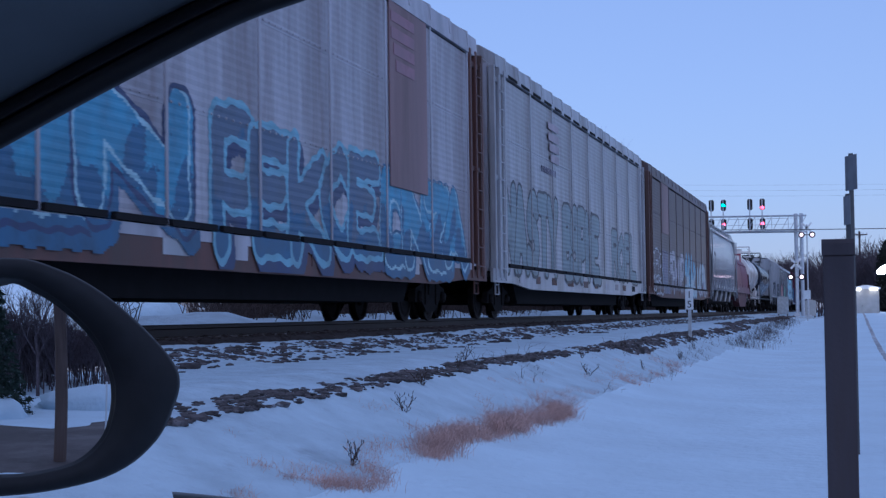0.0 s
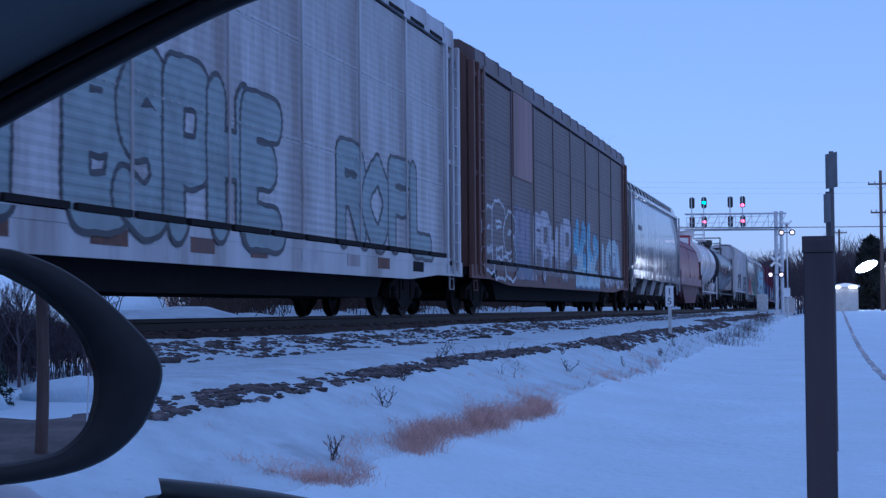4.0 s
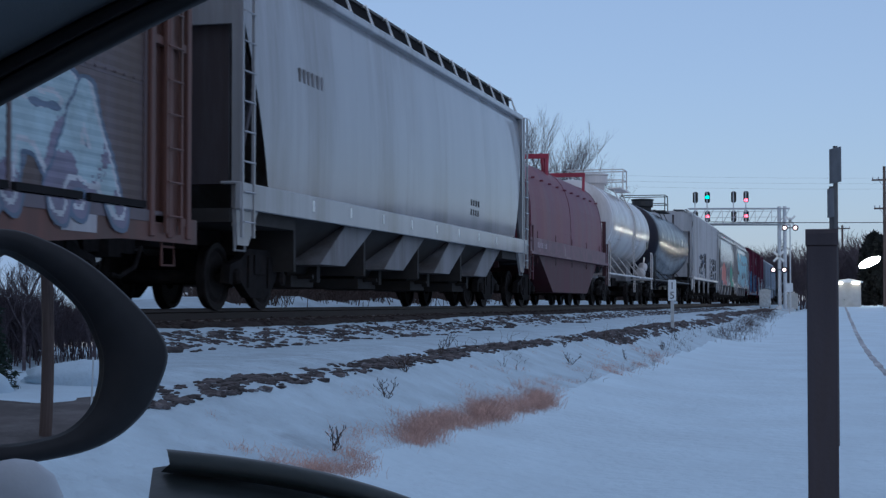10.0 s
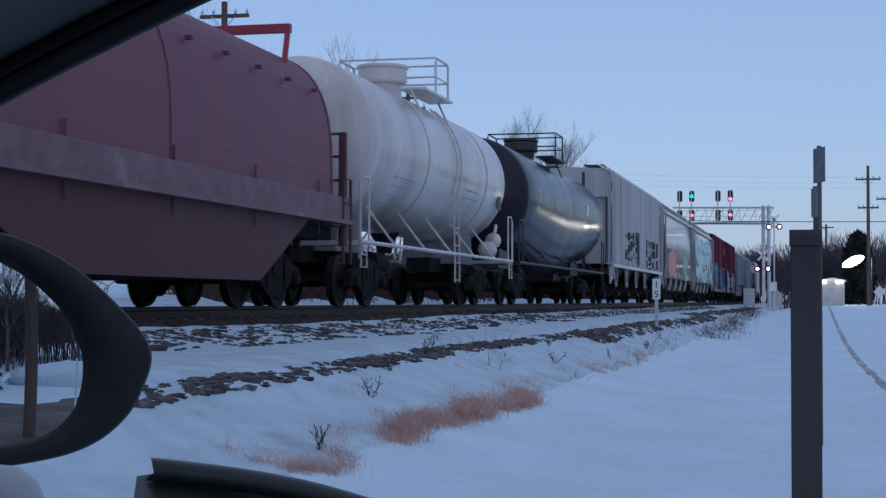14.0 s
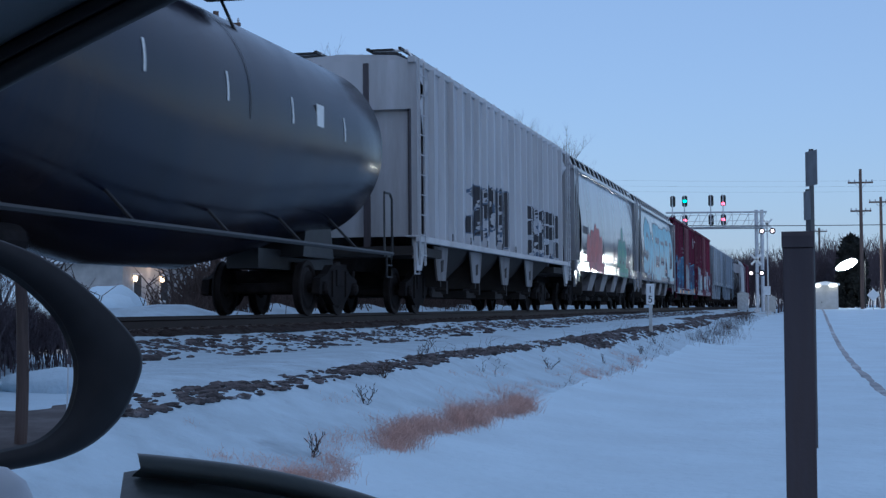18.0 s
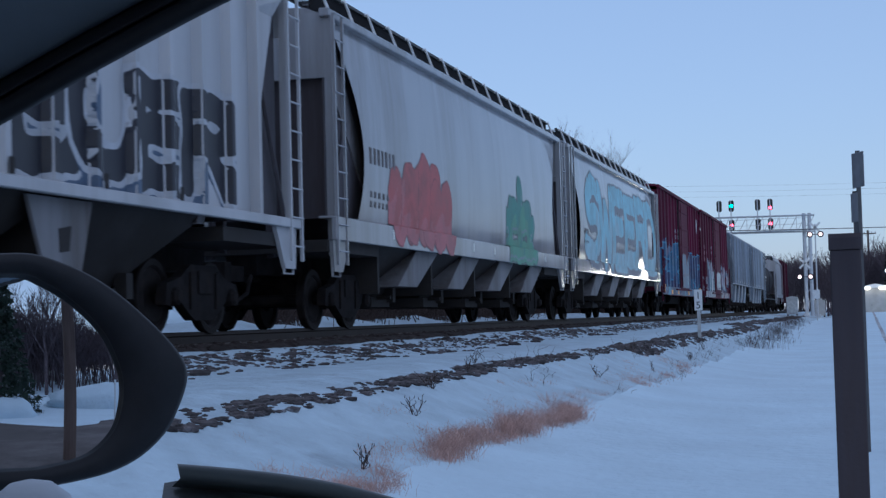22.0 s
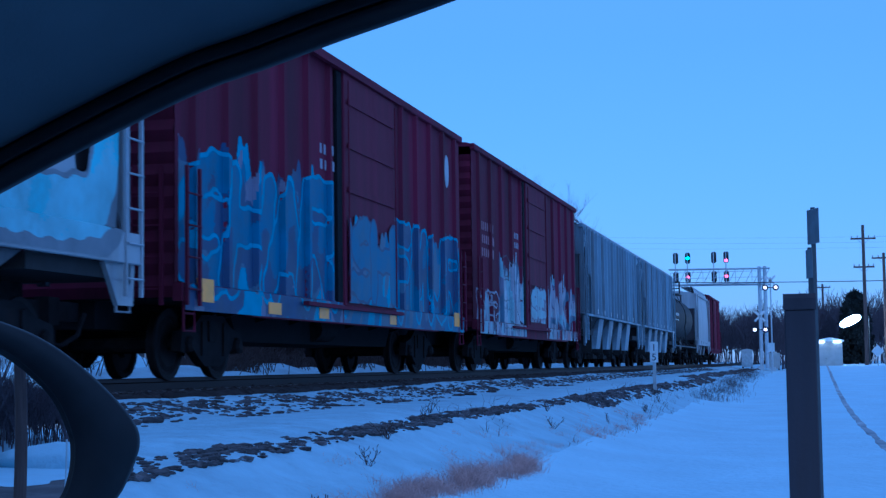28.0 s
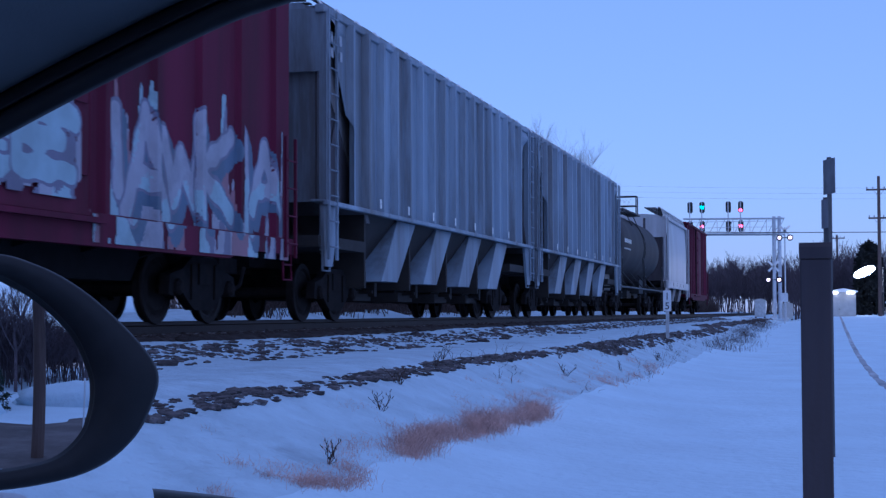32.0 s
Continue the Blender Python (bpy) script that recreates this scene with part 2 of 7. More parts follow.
PLAINBROWN = material("plain_brown_lilac_panel", (0.25, 0.155, 0.155), 0.55, var=0.25, scale=1.4, dirt=(0.15, 0.09, 0.085), dirt_amount=0.35, streak=True, spec=0.3)
WEED = material("dead_weed_stalk", (0.085, 0.062, 0.055), 0.9, var=0.4, scale=5, spec=0.1)
SIGNWHITE = material("white_sign_sheet", (0.72, 0.73, 0.74), 0.4, var=0.08)
SIGNBACK = material("bare_sign_back", (0.10, 0.10, 0.105), 0.6, 0.2, var=0.2)
PLATEBACK = material("grey_sign_back", (0.24, 0.25, 0.27), 0.55, 0.2, var=0.2, dirt=(0.14, 0.14, 0.15))
SHEDWHITE = material("white_steel_shed", (0.46, 0.45, 0.44), 0.5, var=0.1, scale=3, dirt=(0.4, 0.38, 0.36))
HOUSE = material("house_siding", (0.42, 0.40, 0.38), 0.7, var=0.2, scale=2)
ROOFSNOW = material("snowy_roof", (0.75, 0.77, 0.8), 0.8, var=0.08)
TRIM = material("dark_car_trim", (0.135, 0.155, 0.175), 0.75, var=0.10, scale=30, bump=0.25, fine=500, bump_size=0.0008)
SEAL = material("black_rubber_seal", (0.017, 0.017, 0.020), 0.6, var=0.2, scale=20, spec=0.3)
HOUSING = material("black_mirror_plastic", (0.018, 0.018, 0.021), 0.55, var=0.2, scale=40, bump=0.2, fine=700, bump_size=0.0005, spec=0.22)
LEDGE = material("dark_green_grey_door_trim", (0.07, 0.083, 0.088), 0.5, var=0.15, scale=20)
PALEGREY = material("pale_grey_plastic", (0.42, 0.45, 0.5), 0.5, var=0.08, scale=20)
CARPAINT = material("blue_grey_car_paint", (0.10, 0.13, 0.17), 0.25, 0.3, var=0.05, coat=0.6)
RED_LIT = material("lit_red_lens", (1.0, 0.08, 0.12), glow=14.0)
GREEN_LIT = material("lit_green_lens", (0.0, 1.0, 0.55), glow=9.0)
LAMP_WARM = material("lit_warm_lamp", (1.0, 0.90, 0.72), glow=60.0)
LAMP_SHED = material("lit_shed_lamp", (1.0, 0.88, 0.66), glow=5.0)
LAMP_PORCH = material("lit_porch_lamp", (1.0, 0.6, 0.3), glow=9.0)
FLASH_LIT = material("lit_flasher_lens", (1.0, 0.66, 0.58), glow=6.0)
mirror_mat = bpy.data.materials.new("mirror_glass")
mirror_mat.use_nodes = True
mb = mirror_mat.node_tree.nodes["Principled BSDF"]
mb.inputs["Metallic"].default_value, mb.inputs["Roughness"].default_value = 1.0, 0.0
mb.inputs["Base Color"].default_value = (0.78, 0.8, 0.82, 1)


# ---- mesh helpers ----
def finish(bm, name, mats, smooth=False):
    me = bpy.data.meshes.new(name)
    bm.normal_update()
    bm.to_mesh(me)
    bm.free()
    for m in mats if isinstance(mats, (list, tuple)) else [mats]:
        me.materials.append(m)
    if smooth:
        for p in me.polygons:
            p.use_smooth = True
    return me


def place(name, me, parent=None, m=None, label=""):
    ob = new(name, me)
    if parent:
        ob.parent = parent
    if m is not None:
        ob.matrix_basis = m
    if label:
        ob["label"] = label
    return ob


def part(name, bm, mat, parent=None, label="", smooth=False):
    return place(name, finish(bm, name, mat, smooth), parent, None, label)


def box(bm, x0, x1, y0, y1, z0, z1):
    v = [bm.verts.new(c) for c in ((x0, y0, z0), (x1, y0, z0), (x1, y1, z0), (x0, y1, z0),
                                   (x0, y0, z1), (x1, y0, z1), (x1, y1, z1), (x0, y1, z1))]
    for f in ((0, 3, 2, 1), (4, 5, 6, 7), (0, 1, 5, 4), (1, 2, 6, 5), (2, 3, 7, 6), (3, 0, 4, 7)):
        bm.faces.new([v[i] for i in f])
    return bm


def bevel(bm, w=0.01, seg=1):
    bmesh.ops.bevel(bm, geom=list(bm.edges), offset=w, segments=seg, affect="EDGES", clamp_overlap=True)
    return bm


def tube(bm, pts, r, seg=6, r1=None, cap=True):
    """A round bar along points; r1: radius at the end."""
    pts = [Vector(p) for p in pts]
    r1 = r if r1 is None else r1
    rings = []
    for i, p in enumerate(pts):
        d = (pts[min(i + 1, len(pts) - 1)] - pts[max(i - 1, 0)]).normalized()
        u = d.cross(Vector((0, 0, 1)) if abs(d.z) < 0.9 else Vector((1, 0, 0))).normalized()
        w = d.cross(u)
        k = r + (r1 - r) * i / max(1, len(pts) - 1)
        rings.append([bm.verts.new(p + k * (math.cos(a) * u + math.sin(a) * w)) for a in [2 * math.pi * j / seg for j in range(seg)]])
    for a, b in zip(rings, rings[1:]):
        for j in range(seg):
            bm.faces.new((a[j], a[(j + 1) % seg], b[(j + 1) % seg], b[j]))
    if cap:
        bm.faces.new(rings[0][::-1])
        bm.faces.new(rings[-1])
    return bm


def lathe(bm, prof, seg=24, axis="y", c=(0, 0, 0)):
    """Profile of (along, radius) turned round an axis through c."""
    rings = []
    for a, r in prof:
        ring = []
        for j in range(seg):
            t = 2 * math.pi * j / seg
            p, q = r * math.cos(t), r * math.sin(t)
            v = {"x": (a, p, q), "y": (p, a, q), "z": (p, q, a)}[axis]
            ring.append(bm.verts.new((v[0] + c[0], v[1] + c[1], v[2] + c[2])))
        rings.append(ring)
    for a, b in zip(rings, rings[1:]):
        for j in range(seg):
            bm.faces.new((a[j], a[(j + 1) % seg], b[(j + 1) % seg], b[j]))
    bm.faces.new(rings[0])
    bm.faces.new(rings[-1][::-1])
    bmesh.ops.recalc_face_normals(bm, faces=list(bm.faces))
    return bm


def prism(bm, poly, a, b, axis="y"):
    """A polygon pushed from a to b along an axis; poly in the other two coordinates."""
    def at(p, k):
        return {"x": (k, p[0], p[1]), "y": (p[0], k, p[1]), "z": (p[0], p[1], k)}[axis]
    va, vb = [bm.verts.new(at(p, a)) for p in poly], [bm.verts.new(at(p, b)) for p in poly]
    n = len(poly)
    fs = [bm.faces.new(va), bm.faces.new(vb[::-1])]
    for i in range(n):
        fs.append(bm.faces.new((va[i], vb[i], vb[(i + 1) % n], va[(i + 1) % n])))
    bmesh.ops.recalc_face_normals(bm, faces=fs)
    return bm


def B():
    return bmesh.new()


def thing(name, label, category, group="", kind="", m=None):
    ob = new(name)
    ob.empty_display_size = 0.3
    tagged(ob, label, category, group, kind)
    if m is not None:
        ob.matrix_basis = m
    return ob


def grid_mesh(name, xs, ys, fz, mat):
    xs, ys = np.asarray(xs, float), np.asarray(ys, float)
    X, Y = np.meshgrid(xs, ys, indexing="ij")
    Z = fz(X, Y)
    n, k = X.shape
    idx = np.arange(n * k).reshape(n, k)
    faces = np.stack([idx[:-1, :-1], idx[1:, :-1], idx[1:, 1:], idx[:-1, 1:]], -1).reshape(-1, 4)
    me = bpy.data.meshes.new(name)
    me.from_pydata(np.stack([X, Y, Z], -1).reshape(-1, 3).tolist(), [], faces.tolist())
    me.materials.append(mat)
    for p in me.polygons:
        p.use_smooth = True
    return me


# ---- ground ----
RAIL_Z, TRACK_Y, NEAR_Y = -0.10, 9.15, 7.60


def smooth_step(a, b, v):
    t = np.clip((v - a) / (b - a), 0, 1)
    return t * t * (3 - 2 * t)


def rough(X, Y):
    return (np.sin(X * 1.3 + Y * 0.7) * np.sin(Y * 1.9 - X * 0.4) * 0.5 + np.sin(X * 3.7 + 1.2) * np.sin(Y * 4.3 + X) * 0.3
            + np.sin(X * 0.31 + Y * 0.5) * 0.6)


def ground_z(X, Y):
    X, Y = np.asarray(X, float), np.asarray(Y, float)
    rise = smooth_step(25, 128, X)
    field = -1.22 + 0.92 * rise
    prof_y = [-400, 0.4, 1.6, 2.8, 3.4, 4.0, 4.8, 5.6, 6.3, 7.25, 7.5, 10.8, 12.2, 13.6, 15.5, 22, 60, 400]
    prof_z = [0, 0, 0.05, 0.22, 0.42, 0.60, 0.71, 0.70, 0.72, 0.90, 0.93, 0.93, 0.98, 1.30, 1.22, 0.9, 0.4, 0.2]
    near = np.interp(Y, prof_y, prof_z)
    bank = -1.22 + near
    w = np.clip((Y - 0.4) / 3.6, 0, 1)
    z = field * (1 - w) + bank * w
    z = np.where(Y < 0.4, field, z)
    z = z + np.where((Y > 7.3) & (Y < 11), 0, 0.02) * rough(X, Y)
    z = z + 0.05 * np.exp(-((Y - 2.9) / 0.5) ** 2) * rough(X * 2, Y)
    # uneven crest of ploughed snow beyond the track
    z = z + np.exp(-((Y - 13.9) / 1.2) ** 2) * (0.10 * np.sin(X * 0.83) + 0.09 * np.sin(X * 2.1 + 1) - 0.08)
    return z


xs = np.concatenate([np.linspace(-600, -60, 14), np.linspace(-55, 3, 40), np.linspace(3.3, 60, 260), np.linspace(61, 160, 120), np.linspace(165, 900, 30)])
ys = np.concatenate([np.linspace(-600, -30, 16), np.linspace(-28, -2, 40), np.linspace(-1.8, 13, 110), np.linspace(13.5, 40, 40), np.linspace(45, 700, 20)])
ground = place("ground", grid_mesh("ground", xs, ys, ground_z, SNOW))
# the bank and the railway side lie under gritty, wind-worn snow
ground.data.materials.append(BANKSNOW)
for p in ground.data.polygons:
    ragged = 0.06 * math.sin(p.center.x * 1.1)
    if p.center.x < 4:
        ragged += 1.2 * noise.noise(Vector((p.center.x * 0.5, p.center.y * 1.7, 3.0)))
    if p.center.y > 2.95 + ragged:
        p.material_index = 1
tagged(ground, "snow-covered ground sloping up to the railway bank", "ground", kind="structure")


def gz(x, y):
    return float(ground_z(x, y))


# ---- railway track ----
def rail_profile():
    return [(-0.07, 0.0), (0.07, 0.0), (0.07, 0.015), (0.012, 0.03), (0.012, 0.13), (0.036, 0.145), (0.036, 0.18), (-0.036, 0.18),
            (-0.036, 0.145), (-0.012, 0.13), (-0.012, 0.03), (-0.07, 0.015)]


def railway(name, yc, x0, x1):
    tr = thing(name, "single railway track of dark rails on snowy sleepers", "railway track", kind="structure")
    for s in (-0.7175, 0.7175):
        bm = B()
        prism(bm, [(yc + s + p, RAIL_Z - 0.18 + q) for p, q in rail_profile()], x0, x1, "x")
        part("rail", bm, RAIL, tr)
    return tr


track = railway("railway_track", TRACK_Y, -60, 420)


# ---- rolling stock: running gear ----
def wheel_mesh():
    bm = B()
    lathe(bm, [(0.0, 0.10), (0.0, 0.30), (0.03, 0.36), (0.0, 0.40), (0.0, 0.475), (0.03, 0.485), (0.04, 0.457), (0.14, 0.45), (0.14, 0.39), (0.09, 0.35), (0.09, 0.16), (0.16, 0.13), (0.16, 0.10)], 28, "y")
    return finish(bm, "wheel", WHEEL)


def axle_mesh():
    bm = B()
    lathe(bm, [(-1.02, 0.06), (-1.02, 0.08), (-0.80, 0.08), (-0.78, 0.095), (0.78, 0.095), (0.80, 0.08), (1.02, 0.08), (1.02, 0.06)], 12, "y")
    return finish(bm, "wheelset", GRIME)


def sideframe_mesh():
    bm = B()
    prism(bm, [(-1.16, 0.36), (-1.10, 0.62), (-0.70, 0.70), (-0.40, 0.86), (0.40, 0.86), (0.70, 0.70), (1.10, 0.62), (1.16, 0.36), (1.02, 0.34),
               (0.98, 0.50), (0.78, 0.50), (0.72, 0.40), (0.46, 0.24), (0.30, 0.16), (-0.30, 0.16), (-0.46, 0.24), (-0.72, 0.40), (-0.78, 0.50), (-0.98, 0.50), (-1.02, 0.34)], -0.07, 0.07, "y")
    for x in (-0.40, 0.40):
        prism(bm, [(x - 0.06, 0.30), (x + 0.06, 0.34), (x + 0.05, 0.78), (x - 0.05, 0.76)], -0.10, -0.06, "y")
    return finish(bm, "sideframe", GRIME)


def spring_mesh():
    bm = B()
    for x in (-0.18, 0.0, 0.18):
        pts = [(x + 0.07 * math.cos(a), 0.07 * math.sin(a), 0.24 + 0.012 * a) for a in np.linspace(0, 8 * math.pi, 40)]
        tube(bm, pts, 0.016, 4)
    return finish(bm, "spring", GRIME)


def cap_mesh():
    bm = B()
    lathe(bm, [(-0.13, 0.02), (-0.13, 0.07), (-0.09, 0.11), (0.0, 0.12), (0.05, 0.12), (0.05, 0.02)], 12, "y")
    box(bm, -0.13, 0.13, -0.03, 0.05, 0.09, 0.17)
    return finish(bm, "bearing", GRIME)


def bolster_mesh():
    bm = B()
    box(bm, -0.20, 0.20, -1.1, 1.1, 0.50, 0.78)
    box(bm, -0.30, 0.30, -0.35, 0.35, 0.74, 0.92)
    for s in (-1, 1):
        box(bm, s * 0.62 - 0.05, s * 0.62 + 0.05, -0.95, 0.95, 0.36, 0.50)
        box(bm, s * 0.40 - 0.05, s * 0.40 + 0.05, -0.80, -0.64, 0.30, 0.62)
    return finish(bm, "truck", GRIME)


def coupler_mesh():
    bm = B()
    box(bm, -0.55, 0.15, -0.10, 0.10, 0.74, 0.98)
    prism(bm, [(-0.55, -0.18), (-0.85, -0.20), (-0.95, -0.05), (-0.80, 0.02), (-0.80, 0.16), (-0.55, 0.18)], 0.68, 1.02, "z")
    tube(bm, [(-0.2, -0.35, 0.82), (-0.5, -0.40, 0.55), (-0.85, -0.35, 0.42), (-1.0, -0.3, 0.45)], 0.03, 6)
    return finish(bm, "coupler", GRIME)


GEAR = {"wheel": wheel_mesh(), "axle": axle_mesh(), "sideframe": sideframe_mesh(), "spring": spring_mesh(), "cap": cap_mesh(), "bolster": bolster_mesh(), "coupler": coupler_mesh()}
WHEELSETS = []


def running_gear(car, length, inset):
    """Two trucks with turning wheelsets, and couplers at both ends."""
    for x in (inset, length - inset):
        tr = place("truck", GEAR["bolster"], car, pose(x, 0, 0), "grimy cast-steel truck")
        for y in (-1.0, 1.0):
            place("sideframe", GEAR["sideframe"], tr, pose(0, y, 0))
            place("spring", GEAR["spring"], tr, pose(0, y * 0.98, 0))
            for ax in (-0.89, 0.89):
                place("bearing", GEAR["cap"], tr, pose(ax, y * 1.02, 0.457, 0, 0, 0 if y < 0 else 180))
        for ax in (-0.89, 0.89):
            ws = place("wheelset", GEAR["axle"], car, pose(x + ax, 0, 0.457))
            WHEELSETS.append(ws)
            for s in (-1, 1):
                place("wheel", GEAR["wheel"], ws, pose(0, s * 0.79, 0, 0, 0, 0 if s < 0 else 180))
    place("coupler", GEAR["coupler"], car, pose(0, 0, 0))
    place("coupler", GEAR["coupler"], car, pose(length, 0, 0, 0, 0, 180))


def ladder(car, x, z0, z1, y=-1.60, width=0.42, step=0.40, mat=None, side=False):
    """Grab-iron ladder on the near side (or across an end when side is set)."""
    bm = B()
    mat = mat or GALV
    if side:
        for yy in (y, y + width):
            box(bm, x - 0.02, x + 0.02, yy - 0.025, yy + 0.025, z0, z1)
        for z in np.arange(z0 + 0.2, z1, step):
            tube(bm, [(x, y, z), (x, y + width, z)], 0.014, 5)
    else:
        for xx in (x, x + width):
            box(bm, xx - 0.025, xx + 0.025, y - 0.02, y + 0.02, z0, z1)
        for z in np.arange(z0 + 0.2, z1, step):
            tube(bm, [(x, y - 0.03, z), (x + width, y - 0.03, z)], 0.014, 5)
    return part("ladder", bm, mat, car)


def stirrup(car, x, z=0.95, y=-1.52, mat=None):
    bm = B()
    tube(bm, [(x, y, z), (x, y, z - 0.42), (x + 0.36, y, z - 0.42), (x + 0.36, y, z)], 0.02, 5)
    tube(bm, [(x, y, z - 0.2), (x + 0.36, y, z - 0.2)], 0.015, 5)
    return part("sill_step", bm, mat or GALV, car)


def brake_wheel(car, x, y, z):
    bm = B()
    pts = [(x, y + 0.26 * math.cos(a), z + 0.26 * math.sin(a)) for a in np.linspace(0, 2 * math.pi, 17)]
    tube(bm, pts, 0.016, 5, cap=False)
    for a in (0.3, 2.4, 4.5):
        tube(bm, [(x, y, z), (x, y + 0.26 * math.cos(a), z + 0.26 * math.sin(a))], 0.012, 4)
    return part("brake_wheel", bm, GRIME, car)


# ---- painted tags: sheets that follow the side they are sprayed on ----
GLYPHS = {
    # strokes on a grid of ten by ten, "~" marks a rounded one
    "A": "00-49-90 23-73", "B": "00-09 ~09-79-87-65-05 ~05-85-92-70-00", "D": "00-09 ~09-69-95-91-60-00", "E": "99-09-00-90 05-75", "F": "99-09-00 05-75",
    "H": "00-09 90-99 05-95", "K": "00-09 98-04-90", "L": "09-00-90", "M": "00-19-43-89-90", "N": "00-09-90-99", "O": "~59-06-03-50-93-96-59",
    "P": "00-09 ~09-79-97-74-04", "R": "00-09 ~09-79-97-75-05 45-90", "S": "~98-59-17-25-75-92-50-01", "T": "50-59 09-99", "U": "~09-03-50-93-99",
    "W": "09-20-47-70-99", "Y": "50-54 09-54-99", "Z": "09-99-00-90", "I": "50-59",
    # a crowned figure with raised arms, round lobes of growing height, and a tree-like shape
    "c": "20-48-58-80 33-73 ~30-26-05-17 ~70-84-96-87 27-29 47-49 67-69 00-90",
    "1": "00-05 90-95", "2": "00-07 90-97", "3": "00-09 90-98", "t": "50-59 20-26-55 80-86-55 04-94 10-90",
}


def curve(pts, n=5):
    out = []
    for i in range(len(pts) - 1):
        p0, p1, p2, p3 = [Vector(pts[min(len(pts) - 1, max(0, k))]) for k in (i - 1, i, i + 1, i + 2)]
        for k in range(n):
            t = k / n
            out.append(tuple(0.5 * (2 * p1 + (p2 - p0) * t + (2 * p0 - 5 * p1 + 4 * p2 - p3) * t * t + (3 * p1 - p0 - 3 * p2 + p3) * t ** 3)))
    return out + [tuple(pts[-1])]


def glyph_strokes(ch):
    out = []
    for st in GLYPHS[ch].split():
        pts = [(int(q[0]) / 9, int(q[1]) / 9) for q in st.strip("~").split("-")]
        pts = curve(pts) if st[0] == "~" else pts
        out += list(zip(pts, pts[1:]))
    return out


def tag(car, x0, x1, z0, z1, fill, outline, side, seed, text, second=None, fat=0.16, line=0.06, cell=0.03, wild=0.0, name="graffiti", label="", lean=0.0,
        throw=None, shine=None, halo=None, field=(), ragged=0.3, overlap=1.16, lumpy=1.0, slabs=1.0, bare=-9.0):
    """Sprayed letters laid one over another from x0 to x1 on a sheet 6 mm proud of side(x, z); fill None leaves bare outlines, field paints a ragged ground."""
    rng = np.random.default_rng(seed)
    nx, nz = int((x1 - x0) / cell) + 1, int((z1 - z0) / cell) + 1
    X, Z = np.meshgrid(np.linspace(x0, x1, nx), np.linspace(z0, z1, nz), indexing="ij")
    cx, cz = (X[:-1, :-1] + X[1:, 1:]) / 2, (Z[:-1, :-1] + Z[1:, 1:]) / 2

    def wob(px, pz):
        return lumpy * (0.030 * np.sin(px * 5.3 + seed) * np.sin(pz * 4.7 + seed * 2) + 0.018 * np.sin(px * 13 + pz * 9 + seed))

    def mottle(px, pz, k):
        return np.sin(px * 1.9 + k) * np.sin(pz * 2.7 + 2 * k) + 0.6 * np.sin(px * 4.1 + pz * 2.2 + k) + 0.4 * np.sin(px * 8.7 - pz * 6.1 + 3 * k)
    mats, kind = [], np.full(cx.shape, -1)

    def code(m):
        if m not in mats:
            mats.append(m)
        return mats.index(m)
    if field:
        top = z1 - ragged * (0.5 + 0.28 * np.sin(cx * 2.3 + seed) + 0.22 * np.sin(cx * 7.9 + 2 * seed) + 0.14 * np.sin(cx * 19 + seed))
        for k, m in enumerate(field):
            on = (cz < top) & (mottle(cx * slabs, cz / slabs, seed + 1.7 * k) > (bare if k == 0 else 0.3))
            kind = np.where(on, code(m), kind)
    DX, DZ = np.zeros(X.shape), np.zeros(X.shape)
    step = (x1 - x0) / max(1, len(text))
    mgn = fat + line
    for i, ch in enumerate(text):
        lift = rng.uniform(0, wild) * (z1 - z0)
        hh = (z1 - z0) * (1 - rng.uniform(0, wild)) - lift
        sx, sz = max(0.12, step * overlap - 2 * mgn), max(0.2, hh - 2 * mgn)
        bx, bz, tilt = x0 + (i + 0.5) * step - sx / 2, z0 + lift + mgn, lean + rng.uniform(-1, 1) * wild * 0.4
        bx = min(max(bx, x0 + mgn), x1 - mgn - sx)
        segs = [(bx + a * sx + tilt * (b - 0.5), bz + b * sz, bx + c * sx + tilt * (d - 0.5), bz + d * sz) for (a, b), (c, d) in glyph_strokes(ch)]

        def reach(px, pz):
            dist = np.full(px.shape, 9.0)
            for ax, az, ex, ez in segs:
                ux, uz = ex - ax, ez - az
                t = np.clip(((px - ax) * ux + (pz - az) * uz) / (ux * ux + uz * uz + 1e-9), 0, 1)
                dist = np.minimum(dist, np.hypot(px - ax - t * ux, pz - az - t * uz))
            return dist + wob(px, pz)
        dist = reach(cx, cz)
        if halo:
            kind = np.where((kind < 0) & (dist < mgn + 0.14 + 0.10 * mottle(cx, cz, seed)), code(halo), kind)
        if throw:
            d3 = np.minimum(reach(cx - 0.07, cz + 0.08), reach(cx - 0.14, cz + 0.16))
            kind = np.where((dist >= mgn) & (d3 < mgn), code(throw), kind)
        if outline:
            kind = np.where((dist >= fat) & (dist < mgn), code(outline), kind)
        if fill or not field:
            kind = np.where(dist < fat, code(fill) if fill else -1, kind)
        if second:
            grad = (cz - z0) / (z1 - z0) + 0.22 * mottle(cx, cz, seed + i) + rng.normal(0, 0.02, cx.shape)
            kind = np.where((dist < fat) & (grad < 0.40), code(second), kind)
        if shine:
            d2 = reach(cx + 0.05, cz - 0.07)
            kind = np.where((dist < fat) & (np.abs(d2 - fat * 0.85) < 0.028), code(shine), kind)
        # pull the sheet's corners onto the edges of the strokes
        dv = reach(X, Z)
        gx, gz_ = np.gradient(dv, cell, cell)
